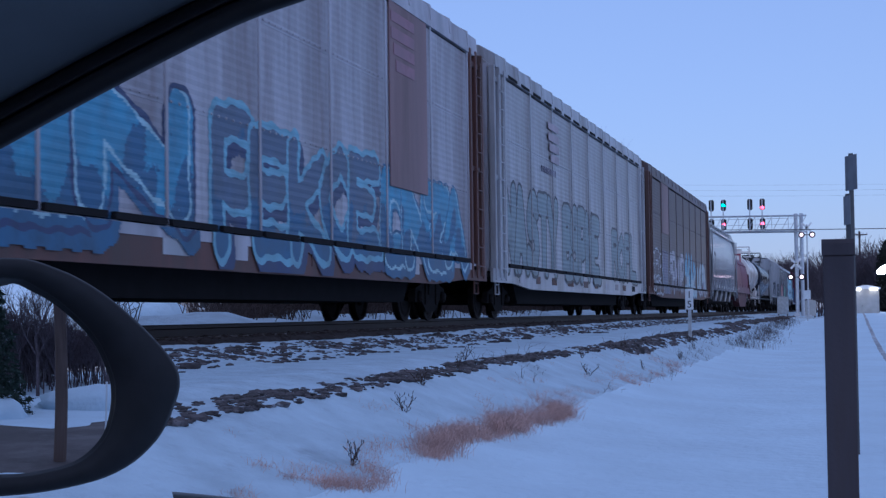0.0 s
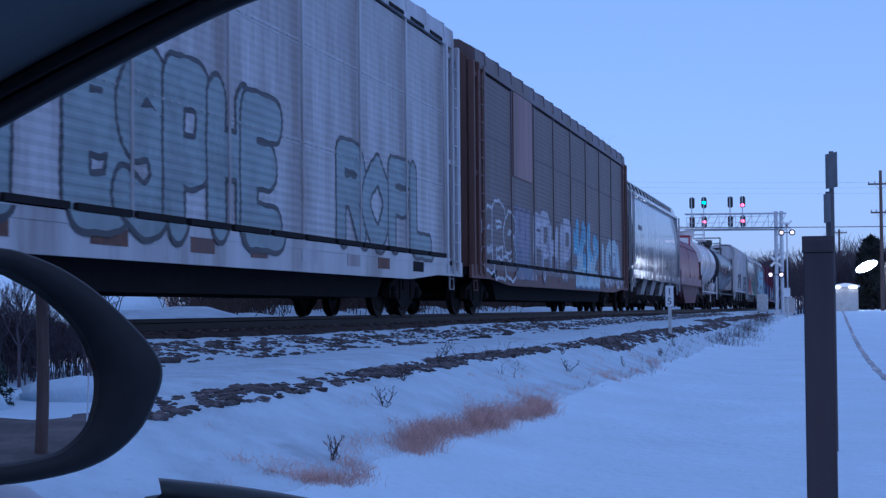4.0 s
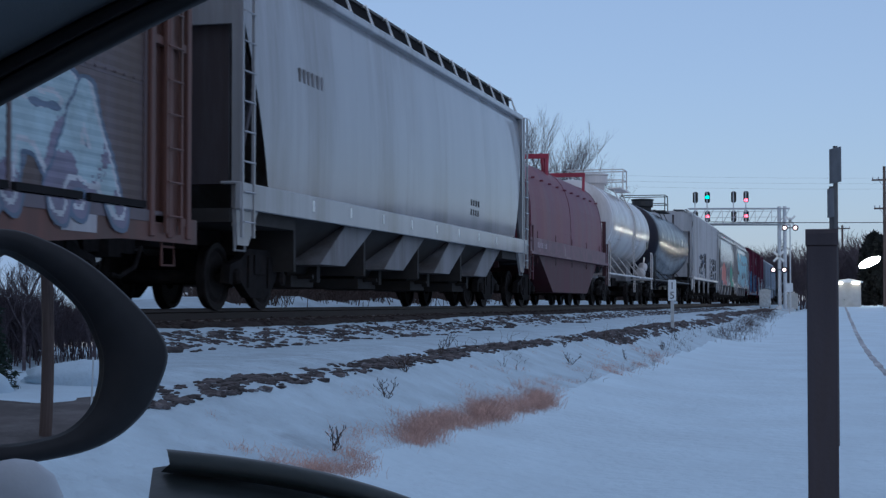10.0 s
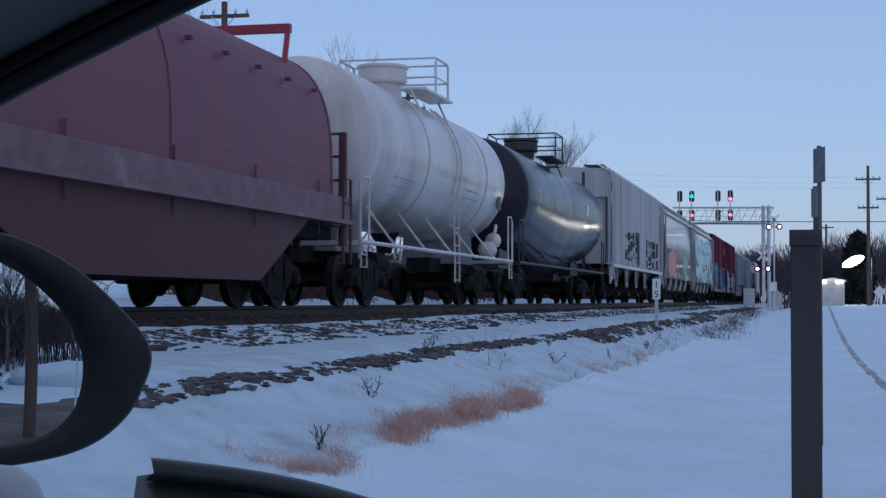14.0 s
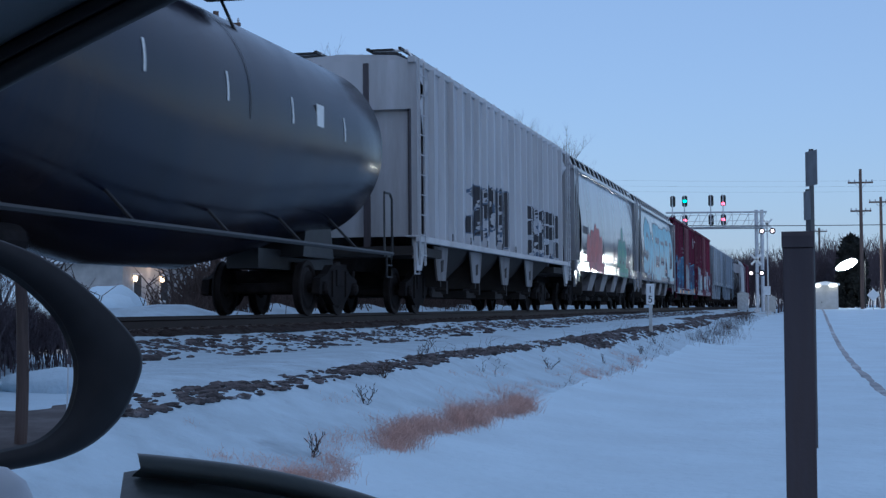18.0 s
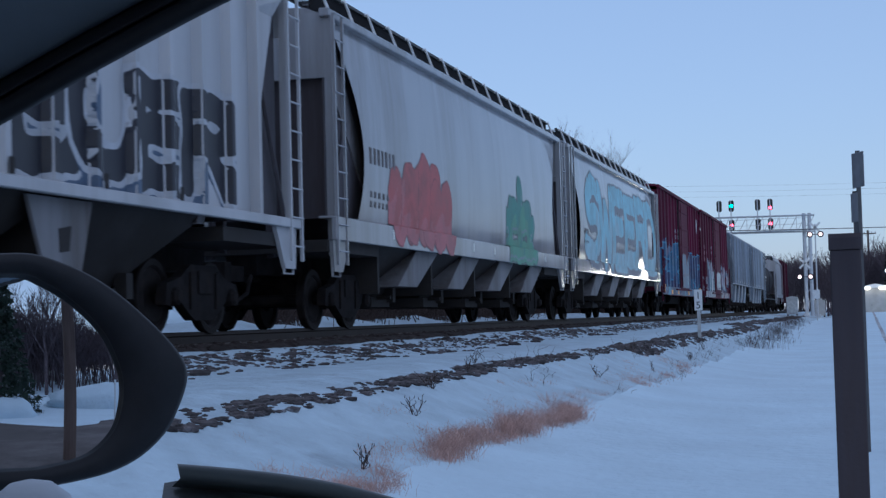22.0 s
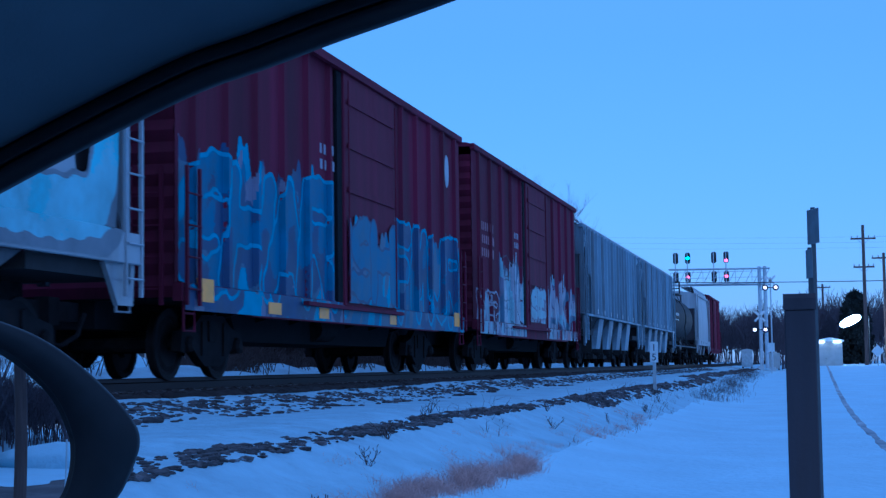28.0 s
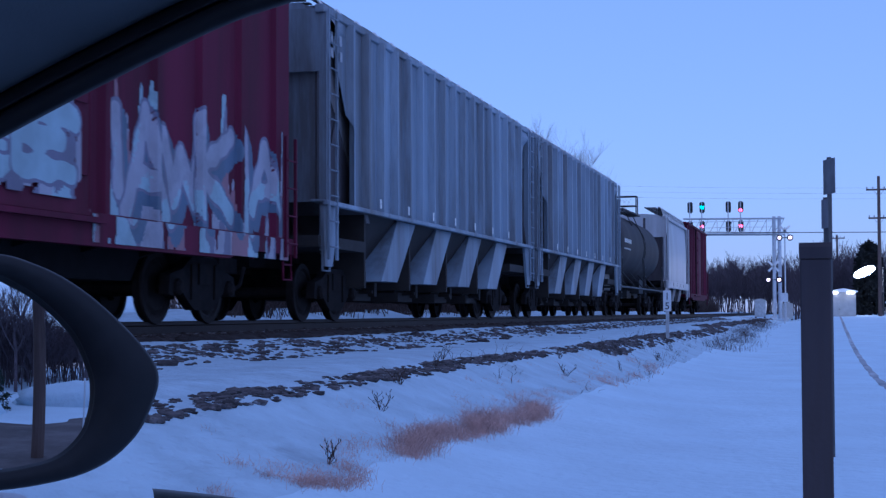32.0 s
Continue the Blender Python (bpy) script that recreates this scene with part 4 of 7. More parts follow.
def tank_car(name, label, length, shell, radius=1.5, zc=3.05, trim=None, rings=(), inset=0.55, rail_back=1.3, belly=0.0, climb=True):
    car = thing(name, label, "railway car", "train")
    trim = trim or shell
    running_gear(car, length, 2.2)
    a, b, dome = inset, length - inset, 0.62
    bm = B()
    prof = [(a + dome * (1 - math.cos(t)), radius * math.sin(t)) for t in np.linspace(0.06, math.pi / 2, 8)]
    prof += [(x, radius) for x in np.linspace(a + dome, b - dome, 11)[1:-1]] + [(length - x, r) for x, r in prof[::-1]]
    lathe(bm, prof, 56, "x", (0, 0, zc))
    for v in bm.verts:
        # the lower half deepens towards the middle of the car
        if belly and v.co.z < zc:
            v.co.z -= belly * ((zc - v.co.z) / radius) * min(1.0, max(0.0, 1.35 * (1 - abs(v.co.x - length / 2) / (length / 2 - 2.0))))
    part("tank_shell", bm, shell, car, smooth=True)

    def side(x, z):
        return -np.sqrt(np.maximum(0.01, radius ** 2 - (z - zc) ** 2)) + 0 * x
    for x, wdt, mat in rings:
        bm = B()
        pts = [(x, (radius + 0.012) * math.cos(t), zc + (radius + 0.012) * math.sin(t)) for t in np.linspace(0, 2 * math.pi, 57)]
        for p, q in zip(pts, pts[1:]):
            v = [bm.verts.new(k) for k in ((x, p[1], p[2]), (x + wdt, p[1], p[2]), (x + wdt, q[1], q[2]), (x, q[1], q[2]))]
            bm.faces.new(v)
        part("shell_band", bm, mat, car, smooth=True)
    c = length / 2
    zt = zc + radius
    bm = B()
    lathe(bm, [(zt - 0.1, 0.40), (zt + 0.24, 0.44), (zt + 0.25, 0.52), (zt + 0.30, 0.54), (zt + 0.56, 0.53), (zt + 0.60, 0.57), (zt + 0.65, 0.56), (zt + 0.68, 0.3), (zt + 0.70, 0.05)], 28, "z", (c - 0.2, 0, 0))
    part("manway_dome", bm, trim, car)
    for s in (-1, 1):
        part("top_platform", box(B(), c - 1.3, c + 1.3, s * 0.95 - 0.28, s * 0.95 + 0.28, zt - 0.02, zt + 0.03), trim, car)
        for x in (c - 1.25, c + 1.25):
            part("platform_strut", tube(B(), [(x, s * 0.9, zt), (x, s * 1.15, zt - 0.55)], 0.025, 5), trim, car)
        bm = B()
        y, xa, zr = s * 1.1, c + 1.35 - rail_back * 0.45, zt + 0.86
        tube(bm, [(xa, y, zt), (xa, y, zr - 0.08), (xa + 0.08, y, zr), (c + 1.27, y, zr), (c + 1.35, y, zr - 0.08), (c + 1.35, y, zt)], 0.026, 6)
        tube(bm, [(xa, y, zt + 0.44), (c + 1.35, y, zt + 0.44)], 0.018, 5)
        xe = xa if s < 0 else c + 1.35
        for z in (zt + 0.44, zr):
            tube(bm, [(xe, -1.1, z), (xe, 1.1, z)], 0.024, 6)
        part("safety_railing", bm, trim, car)
    bm = B()
    for x in (c + 0.35, c + 0.80):
        pts = [(x, -radius * math.cos(t) - 0.05, zc + (radius + 0.05) * math.sin(t)) for t in np.linspace(0.95, -0.35, 9)] + [(x, -1.5, 1.0), (x, -1.5, 0.5)]
        tube(bm, pts, 0.018, 5)
    for z in np.arange(0.55, zt - 0.2, 0.38):
        y = -1.5 if z < 2.4 else -math.sqrt(max(0.05, radius ** 2 - (z - zc) ** 2)) - 0.06
        tube(bm, [(c + 0.35, y, z), (c + 0.80, y, z)], 0.014, 5)
    if climb:
        part("ladder", bm, trim, car)
    for x in (2.2, length - 2.2):
        part("tank_saddle", prism(B(), [(x - 0.9, 1.0), (x + 0.9, 1.0), (x + 0.6, 1.95), (x - 0.6, 1.95)], -0.7, 0.7, "y"), HOP_BAY if trim is TANK_WHITE else trim, car)
    for xe, s in ((0, 1), (length, -1)):
        xx = sorted((xe, xe + s * 4.2))
        part("stub_sill", box(B(), xx[0], xx[1], -0.28, 0.28, 0.78, 1.12), trim if trim is not shell else GRIME, car)
        xx = sorted((xe + s * 0.05, xe + s * 0.55))
        part("end_platform", box(B(), xx[0], xx[1], -1.45, 1.45, 1.06, 1.14), trim, car)
    for s in (-1, 1):
        bm = B()
        tube(bm, [(0.15, s * 1.5, 1.12), (length - 0.15, s * 1.5, 1.12)], 0.04, 6)
        for x in np.linspace(2.5, length - 2.5, 5):
            tube(bm, [(x, s * 1.5, 1.12), (x, s * 0.9, zc - radius + 0.35)], 0.025, 5)
        for xe, k in ((0.15, 1), (length - 0.15, -1)):
            tube(bm, [(xe, s * 1.5, 1.12), (xe, s * 1.5, 2.15), (xe + k * 0.15, s * 1.5, 2.25), (xe + k * 0.55, s * 1.5, 2.25)], 0.024, 6)
            tube(bm, [(xe + k * 0.55, s * 1.5, 1.12), (xe + k * 0.55, s * 1.5, 2.25)], 0.02, 5)
        part("side_handrail", bm, trim, car)
    for x in (0.2, length - 0.56):
        stirrup(car, x, 1.1, -1.5, trim)
    bm = B()
    lathe(bm, [(zc - radius - 0.42, 0.1), (zc - radius - 0.42, 0.16), (zc - radius - 0.2, 0.2), (zc - radius + 0.05, 0.34)], 14, "z", (c, 0, 0))
    part("bottom_outlet", bm, GRIME, car)
    bm = B()
    lathe(bm, [(-0.6, 0.18), (-0.6, 0.2), (0.2, 0.2), (0.2, 0.18)], 12, "x", (3.9, -0.75, 0.85))
    part("brake_reservoir", bm, GRIME, car)
    brake_wheel(car, 0.25, -0.6, 1.9)
    return car, side


def boxcar(name, label, length, wall, ribs=14, door=(6.3, 9.6), eave=5.17, sill=0.92, plates=None, end_mat=None):
    car = thing(name, label, "railway car", "train")
    running_gear(car, length, 2.3)
    st = length / ribs

    def side(x, z):
        d = np.abs((x / st) % 1.0 - 0.5) * st
        on = smooth_step(0.13, 0.06, d)
        dr = (x > door[0]) & (x < door[1])
        return -1.47 - 0.07 * np.where(dr, 0.3, on) + 0 * z
    for s in (-1, 1):
        xs_ = [0.0]
        for i in range(ribs):
            c = (i + 0.5) * st
            xs_ += [c - 0.13, c - 0.06, c + 0.06, c + 0.13]
        xs_ += [length]
        bm = B()
        lowv = [bm.verts.new((x, -s * (-1.47 - 0.07 * (1 if 0 < i < len(xs_) - 1 and (i - 1) % 4 in (1, 2) else 0)), sill + 0.25)) for i, x in enumerate(xs_)]
        topv = [bm.verts.new((v.co.x, v.co.y, eave)) for v in lowv]
        for i in range(len(xs_) - 1):
            bm.faces.new((lowv[i], lowv[i + 1], topv[i + 1], topv[i]) if s > 0 else (lowv[i], topv[i], topv[i + 1], lowv[i + 1]))
        part("side_wall", bm, wall, car)
        bm = B()
        ya, yb = sorted((s * 1.44, s * 1.56))
        box(bm, 0.0, length, ya, yb, eave - 0.02, eave + 0.12)
        bevel(bm, 0.015)
        part("top_chord", bm, wall, car)
        bm = B()
        prism(bm, [(0.0, sill + 0.05), (2.0, sill + 0.05), (2.6, sill - 0.08), (length - 2.6, sill - 0.08), (length - 2.0, sill + 0.05), (length, sill + 0.05), (length, sill + 0.28), (0, sill + 0.28)], ya, yb, "y")
        part("side_sill", bm, wall, car)
    # plug door with pressed horizontal ribs, rods and rails
    dm = B()
    box(dm, door[0], door[1], -1.585, -1.50, sill + 0.22, eave - 0.08)
    bevel(dm, 0.015)
    dr = part("door", dm, DOORPINK, car, "ribbed sliding door")
    for z in np.linspace(sill + 0.7, eave - 0.55, 5):
        bm = B()
        prism(bm, [(door[0] + 0.12, z - 0.05), (door[1] - 0.12, z - 0.05), (door[1] - 0.2, z + 0.05), (door[0] + 0.2, z + 0.05)], -1.615, -1.58, "y")
        part("door_rib", bm, DOORPINK, dr)
    part("door_jamb", box(B(), door[0] - 0.30, door[0] - 0.03, -1.552, -1.49, sill + 0.24, eave - 0.1), DARKGAP, car, "dark gap beside the door")
    for x in (door[0] + 0.12, door[1] - 0.12):
        part("locking_rod", tube(B(), [(x, -1.63, sill + 0.3), (x, -1.63, eave - 0.2)], 0.014, 6), DOORPINK, dr)
    part("door_track", box(B(), door[0] - 2.2, door[1] + 0.3, -1.66, -1.56, sill + 0.16, sill + 0.22), wall, car)
    part("door_track", box(B(), door[0] - 2.2, door[1] + 0.3, -1.64, -1.55, eave - 0.08, eave - 0.02), wall, car)
    for xe, s in ((0, 1), (length, -1)):
        bm = B()
        prof = []
        for z in np.arange(sill + 0.1, eave, 0.14):
            prof.append((xe - s * 0.0 + s * 0.06 * (1 if int(round((z - sill) / 0.14)) % 2 else 0), z))
        va = [bm.verts.new((x, -1.45, z)) for x, z in prof]
        vb = [bm.verts.new((x, 1.45, z)) for x, z in prof]
        for i in range(len(prof) - 1):
            bm.faces.new((va[i], vb[i], vb[i + 1], va[i + 1]))
        part("end_wall", bm, end_mat or wall, car)
        ladder(car, xe + s * (0.08 if s > 0 else 0.5), sill, sill + 1.75, -1.60, mat=wall)
        ladder(car, xe - s * 0.03, sill, sill + 1.75, -1.3, side=True, mat=wall)
        stirrup(car, xe + s * (0.1 if s > 0 else 0.46), sill + 0.1, -1.54, wall)
    bm = B()
    prism(bm, [(-1.52, eave + 0.05), (-1.4, eave + 0.14), (0, eave + 0.26), (1.4, eave + 0.14), (1.52, eave + 0.05)], 0, length, "x")
    for x in np.arange(0.6, length, 1.25):
        prism(bm, [(-1.5, eave + 0.10), (0, eave + 0.30), (1.5, eave + 0.10), (0, eave + 0.2)], x - 0.04, x + 0.04, "x")
    part("roof", bm, end_mat or wall, car)
    bm = B()
    box(bm, 0.1, length - 0.1, -1.4, 1.4, 1.0, 1.15)
    box(bm, 0.2, length - 0.2, -0.3, 0.3, 0.65, 1.0)
    prism(bm, [(4.0, 0.52), (length - 4.0, 0.52), (length - 3.6, 1.0), (3.6, 1.0)], -0.8, 0.8, "y")
    for x in np.arange(3.2, length - 3, 1.6):
        prism(bm, [(-1.4, 1.0), (1.4, 1.0), (0.4, 0.7), (-0.4, 0.7)], x - 0.05, x + 0.05, "x")
    part("underframe", bm, DARKGAP, car)
    bm = B()
    lathe(bm, [(-0.7, 0.2), (-0.7, 0.22), (0.2, 0.22), (0.2, 0.2)], 12, "x", (length / 2, -0.8, 0.78))
    part("brake_reservoir", bm, GRIME, car)
    for x, z, w, h in plates or ():
        bm = B()
        box(bm, x, x + w, -1.575, -1.563, z, z + h)
        part("reflector_plate", bm, YELLOW, car, "yellow reflective plate")
    return car, side


def coil_car(name, label, length):
    car = thing(name, label, "railway car", "train")
    running_gear(car, length, 2.3)

    def arc(r, y0, z0, n=22):
        return [(y0 * math.copysign(abs(math.cos(t)) ** 0.72, math.cos(t)) * r, 1.95 + 2.20 * math.sin(t) ** 0.66 * r) for t in np.linspace(0.02, math.pi - 0.02, n)]
    # long rounded hood
    a, b = 0.75, length - 0.75
    bm = B()
    prism(bm, [(-1.5, 1.78)] + [(-y, z) for y, z in arc(1.0, 1.5, 2.65)] + [(1.5, 1.78)], a, b, "x")
    bmesh.ops.bevel(bm, geom=[e for e in bm.edges if abs(e.verts[0].co.x - e.verts[1].co.x) < 1e-4 and e.verts[0].co.z > 2.6], offset=0.18, segments=3, affect="EDGES", clamp_overlap=True)
    part("hood", bm, COILRED, car, "faded red rounded hood", smooth=False)
    for x in (a + 0.06, (a + b) / 2, b - 0.06):
        bm = B()
        prism(bm, [(-1.51, 1.78)] + [(-y * 1.008, z + 0.012) for y, z in arc(1.0, 1.5, 2.65)] + [(1.51, 1.78)], x - 0.04, x + 0.04, "x")
        part("hood_rib", bm, COILRED, car)
    for x in np.arange(a + 0.9, b, 1.3):
        bm = B()
        box(bm, x, x + 0.10, -1.44, -1.34, 3.43, 3.48)
        part("hood_lug", bm, COILRED, car)
    # lifting frames on top
    for x in (6.1, 13.2):
        bm = B()
        box(bm, x - 0.06, x + 0.06, -1.05, 1.05, 4.36, 4.50)
        for y in (-1.0, 1.0):
            tube(bm, [(x, y, 4.40), (x - 0.25, y * 1.02, 3.75)], 0.05, 6)
        if x < 8:
            for k in (0.15, 0.55):
                tube(bm, [(x + k, -0.9, 3.9), (x + k, -0.9, 4.35), (x + k + 0.08, -0.75, 4.5), (x + k + 0.3, -0.75, 4.45), (x + k + 0.32, -0.8, 3.9)], 0.045, 6)
        part("lifting_frame", bm, FRAMERED, car, "bright red lifting frame")
    # side sill and trough
    for s in (-1, 1):
        ya, yb = sorted((s * 1.48, s * 1.60))
        part("side_sill", bevel(box(B(), 0.1, length - 0.1, ya, yb, 1.42, 1.80), 0.01), COILPINK, car, "rusty pink side sill")
    bm = B()
    box(bm, 0.1, length - 0.1, -1.66, -1.46, 1.36, 1.43)
    part("sill_flange", bm, COILPINK, car)
    bm = B()
    prism(bm, [(1.9, 1.40), (length - 1.9, 1.40), (length - 4.2, 0.38), (4.2, 0.38)], -1.50, 1.50, "y")
    part("trough", bm, COILDARK, car)
    bm = B()
    box(bm, 0.2, length - 0.2, -1.3, 1.3, 1.10, 1.40)
    part("underframe", bm, DARKGAP, car)
    for xe, s in ((0, 1), (length, -1)):
        for y in (-1.5, -0.7, 0.7, 1.5):
            part("railing_post", box(B(), xe + s * 0.2 - 0.05, xe + s * 0.2 + 0.05, y - 0.06, y + 0.06, 1.0, 2.9), COILDARK, car)
        for z in (2.1, 2.5, 2.88):
            part("railing_bar", tube(B(), [(xe + s * 0.2, -1.5, z), (xe + s * 0.2, 1.5, z)], 0.025, 5), COILDARK, car)
        bm = B()
        xx = sorted((xe + s * 0.05, xe + s * 0.75))
        box(bm, xx[0], xx[1], -1.5, 1.5, 1.33, 1.41)
        part("end_platform", bm, COILPINK, car)
        ladder(car, xe + s * (0.1 if s > 0 else 0.5), 0.7, 2.1, -1.6, mat=COILDARK)
    return car, lambda x, z: -1.60 + 0 * x * z


# ---- the train, in order ----
S1, S2, S3, S4 = 221.6177, 30.2310, -25.7641, 10.2171


def travelled(t):
    u = t / 32.0
    return S1 * u + S2 * u ** 2 + S3 * u ** 3 + S4 * u ** 4


TRAIN = []


def couple(car_side, lead):
    TRAIN.append((car_side[0], lead))
    car_side[0].matrix_basis = pose(lead, TRACK_Y, RAIL_Z)
    return car_side


rack_a, fa = couple(autorack("autorack", "grey galvanised autorack with brown ends and blue graffiti", 27.3, RACK_GREY, BROWN, BROWN, False, 8, 9, BROWN, 6), 6.1)
rack_b, fb = couple(autorack("autorack", "dirty white autorack with grey-green block graffiti", 27.2, RACK_WHITE, RACK_WHITE, RACK_WHITE, True, 8, 10, RACK_GREY), 33.85)
rack_c, fc = couple(autorack("autorack", "grimy brown autorack with brown ends and white graffiti", 28.0, RACK_BROWN, BROWN, BROWN, False, 8, 8, BROWN, 1), 61.75)
hop_d, fd = couple(hopper("covered_hopper", "glossy light grey covered hopper with smooth sides", 20.3, HOP_GREY, bays=4, scoop=1.0, open_end=True), 90.95)
coil, fe = couple(coil_car("coil_car", "faded red coil car under a long rounded hood", 14.8), 111.6)
tank_f, ff = couple(tank_car("tank_car", "off-white tank car with a black band beside its end", 14.4, TANK_WHITE, rail_back=2.6, rings=((5.2, 0.12, TANK_WHITE), (11.0, 0.12, TANK_WHITE))), 127.1)
tank_g, fg = couple(tank_car("tank_car", "glossy black tank car with white reflective dashes", 17.5, TANK_BLACK, 1.60, 3.0, trim=BLACK, rings=((9.3, 0.04, BLACK),), belly=0.70, rail_back=3.2, climb=False), 142.2)
hop_h, fh = couple(hopper("covered_hopper", "white ribbed covered hopper with black graffiti", 20.5, HOP_WHITE, ribs=20, bays=4, scoop=0.75, bulge=0, stripe=HOP_SHADE, walk_dark=False, eave=5.05, sill0=1.41, sill1=1.54), 161.1)
hop_i, fi = couple(hopper("covered_hopper", "white smooth covered hopper with red and green graffiti", 19.5, HOP_GREY, bays=4, scoop=1.25), 183.0)
hop_j, fj = couple(hopper("covered_hopper", "white smooth covered hopper with pale blue graffiti", 19.5, HOP_GREY, bays=4, scoop=1.25), 203.35)
box_k, fk = couple(boxcar("boxcar", "maroon boxcar with blue graffiti along its lower half", 16.4, MAROON, 14, (7.0, 10.3), plates=[(0.5, 0.98, 0.55, 0.30), (3.2, 0.90, 0.55, 0.17), (5.6, 0.90, 0.5, 0.17), (9.9, 0.9, 0.45, 0.17), (15.3, 0.98, 0.5, 0.3), (8.2, 1.65, 0.5, 0.2)]), 224.15)
box_l, fl = couple(boxcar("boxcar", "maroon boxcar with white graffiti along its lower half", 16.5, MAROON, 12, (6.6, 9.8), eave=5.22), 241.9)
hop_m, fm = couple(hopper("covered_hopper", "weathered blue-grey ribbed covered hopper", 17.9, HOP_BLUEGREY, ribs=17, bays=4, scoop=1.1, bulge=0, eave=4.88, sill0=1.80, sill1=1.88, stripe=HOP_BLUEGREY, walk_dark=False), 259.7)
hop_n, fn = couple(hopper("covered_hopper", "weathered blue-grey ribbed covered hopper", 17.5, HOP_BLUEGREY, ribs=17, bays=4, scoop=1.1, bulge=0, eave=4.88, sill0=1.80, sill1=1.88, stripe=HOP_BLUEGREY, walk_dark=False), 278.3)
tank_o, fo = couple(tank_car("tank_car", "dull black tank car with white lettering", 16.2, TANK_DULL, 1.45, 2.9, trim=BLACK), 296.7)
hop_p, fp = couple(hopper("covered_hopper", "off-white smooth covered hopper", 12.6, HOP_WHITE, bays=2, scoop=0.9), 313.9)
box_q, fq = couple(boxcar("boxcar", "brown boxcar at the end of the train", 14.4, MAROON, 12, (5.6, 8.4), eave=5.15), 327.4)


# ---- graffiti ----
def onto_sill(f, z, y):
    """The side above z, the sill's face below it."""
    return lambda px, pz: np.where(pz < z, y, f(px, np.maximum(pz, z)))


ga, gb, gc = [onto_sill(f, 1.16, -1.606) for f in (fa, fb, fc)]
gi, gj, gh = onto_sill(fi, 1.70, -1.647), onto_sill(fj, 1.70, -1.647), onto_sill(fh, 1.53, -1.647)
gk, gl = onto_sill(fk, 1.21, -1.562), onto_sill(fl, 1.21, -1.562)
tag(rack_a, 1.2, 11.6, 0.72, 3.15, P_CYAN, P_DBLUE, ga, 1, "UKEN", second=P_BLUE, fat=0.40, line=0.07, wild=0.12, shine=P_BRIGHT, throw=P_BLUE, overlap=1.22, label="cyan and blue bubble graffiti")
tag(rack_a, 12.0, 19.4, 0.70, 2.95, P_DUSK, P_SKY, ga, 2, "PEKOE", second=P_BLUE, fat=0.19, line=0.10, wild=0.12, throw=P_DBLUE, overlap=1.25, label="blue letters with pale cyan edges")
tag(rack_a, 19.3, 25.6, 0.72, 2.75, P_CYAN, P_BLUE, ga, 3, "DNZA", second=P_BLUE, fat=0.36, line=0.05, wild=0.15, shine=P_BRIGHT, overlap=1.35, label="solid cyan graffiti")
tag(rack_b, 1.2, 8.5, 0.95, 3.25, P_DTEAL, P_BLACK, gb, 4, "NASTY", fat=0.28, line=0.075, lumpy=0.4, overlap=1.18, label="grey-green block graffiti with black edges")
tag(rack_b, 9.0, 15.8, 0.85, 3.25, P_DTEAL, P_BLACK, gb, 5, "BSPHE", fat=0.29, line=0.075, lumpy=0.4, wild=0.04, overlap=1.28, label="grey-green block graffiti with black edges")
tag(rack_b, 18.3, 24.6, 1.02, 2.95, P_DTEAL, P_BLACK, gb, 6, "ROFL", fat=0.22, line=0.07, lumpy=0.4, wild=0.05, overlap=1.1, label="grey-green block graffiti with black edges")
tag(rack_c, 1.2, 5.4, 0.75, 2.75, None, P_WHITE, gc, 7, "SBS", fat=0.20, line=0.075, wild=0.12, overlap=1.25, label="white outline graffiti")
tag(rack_c, 5.2, 7.6, 0.85, 2.7, P_LILAC, P_DBLUE, gc, 8, "HI", fat=0.24, line=0.05, second=P_DUSK, halo=P_LILAC, label="dusky blue graffiti")
tag(rack_c, 7.7, 14.2, 0.75, 2.85, P_SILVER, P_BLACK, gc, 9, "FPHIP", fat=0.22, line=0.05, wild=0.16, second=P_LILAC, shine=P_WHITE, overlap=1.25, label="silver graffiti with dark edges")
tag(rack_c, 14.6, 20.0, 0.72, 2.95, P_CYAN, P_BLUE, gc, 10, "c", fat=0.27, line=0.07, second=P_PALE, shine=P_BRIGHT, label="pale blue figure-like graffiti")
tag(rack_c, 20.8, 26.0, 0.72, 2.65, P_PALE, P_DUSK, gc, 12, "UORA", fat=0.24, line=0.05, wild=0.12, second=P_LILAC, shine=P_WHITE, overlap=1.5, label="silver and blue graffiti")
tag(hop_h, 5.0, 10.6, 1.56, 3.25, P_BLACK, P_DUSK, gh, 33, "ZAKNNI", fat=0.13, line=0.035, wild=0.3, overlap=1.45, lean=0.15, label="black spiky graffiti")
tag(hop_h, 12.6, 18.3, 1.55, 3.0, P_BLACK, P_WHITE, gh, 14, "BUER", fat=0.18, line=0.07, overlap=1.2, throw=P_DUSK, label="black and silver lettered graffiti")
tag(hop_i, 3.0, 7.3, 1.30, 3.14, P_RED, P_DRED, gi, 15, "1231", fat=0.42, line=0.03, overlap=1.5, second=P_ROSERED, wild=0.05, label="coral red cloud-like graffiti")
tag(hop_i, 12.2, 15.4, 1.30, 3.38, P_GREEN, P_DGREEN, gi, 29, "t", fat=0.27, line=0.04, second=P_GRASS, shine=P_TEAL, label="green graffiti with dark edges")
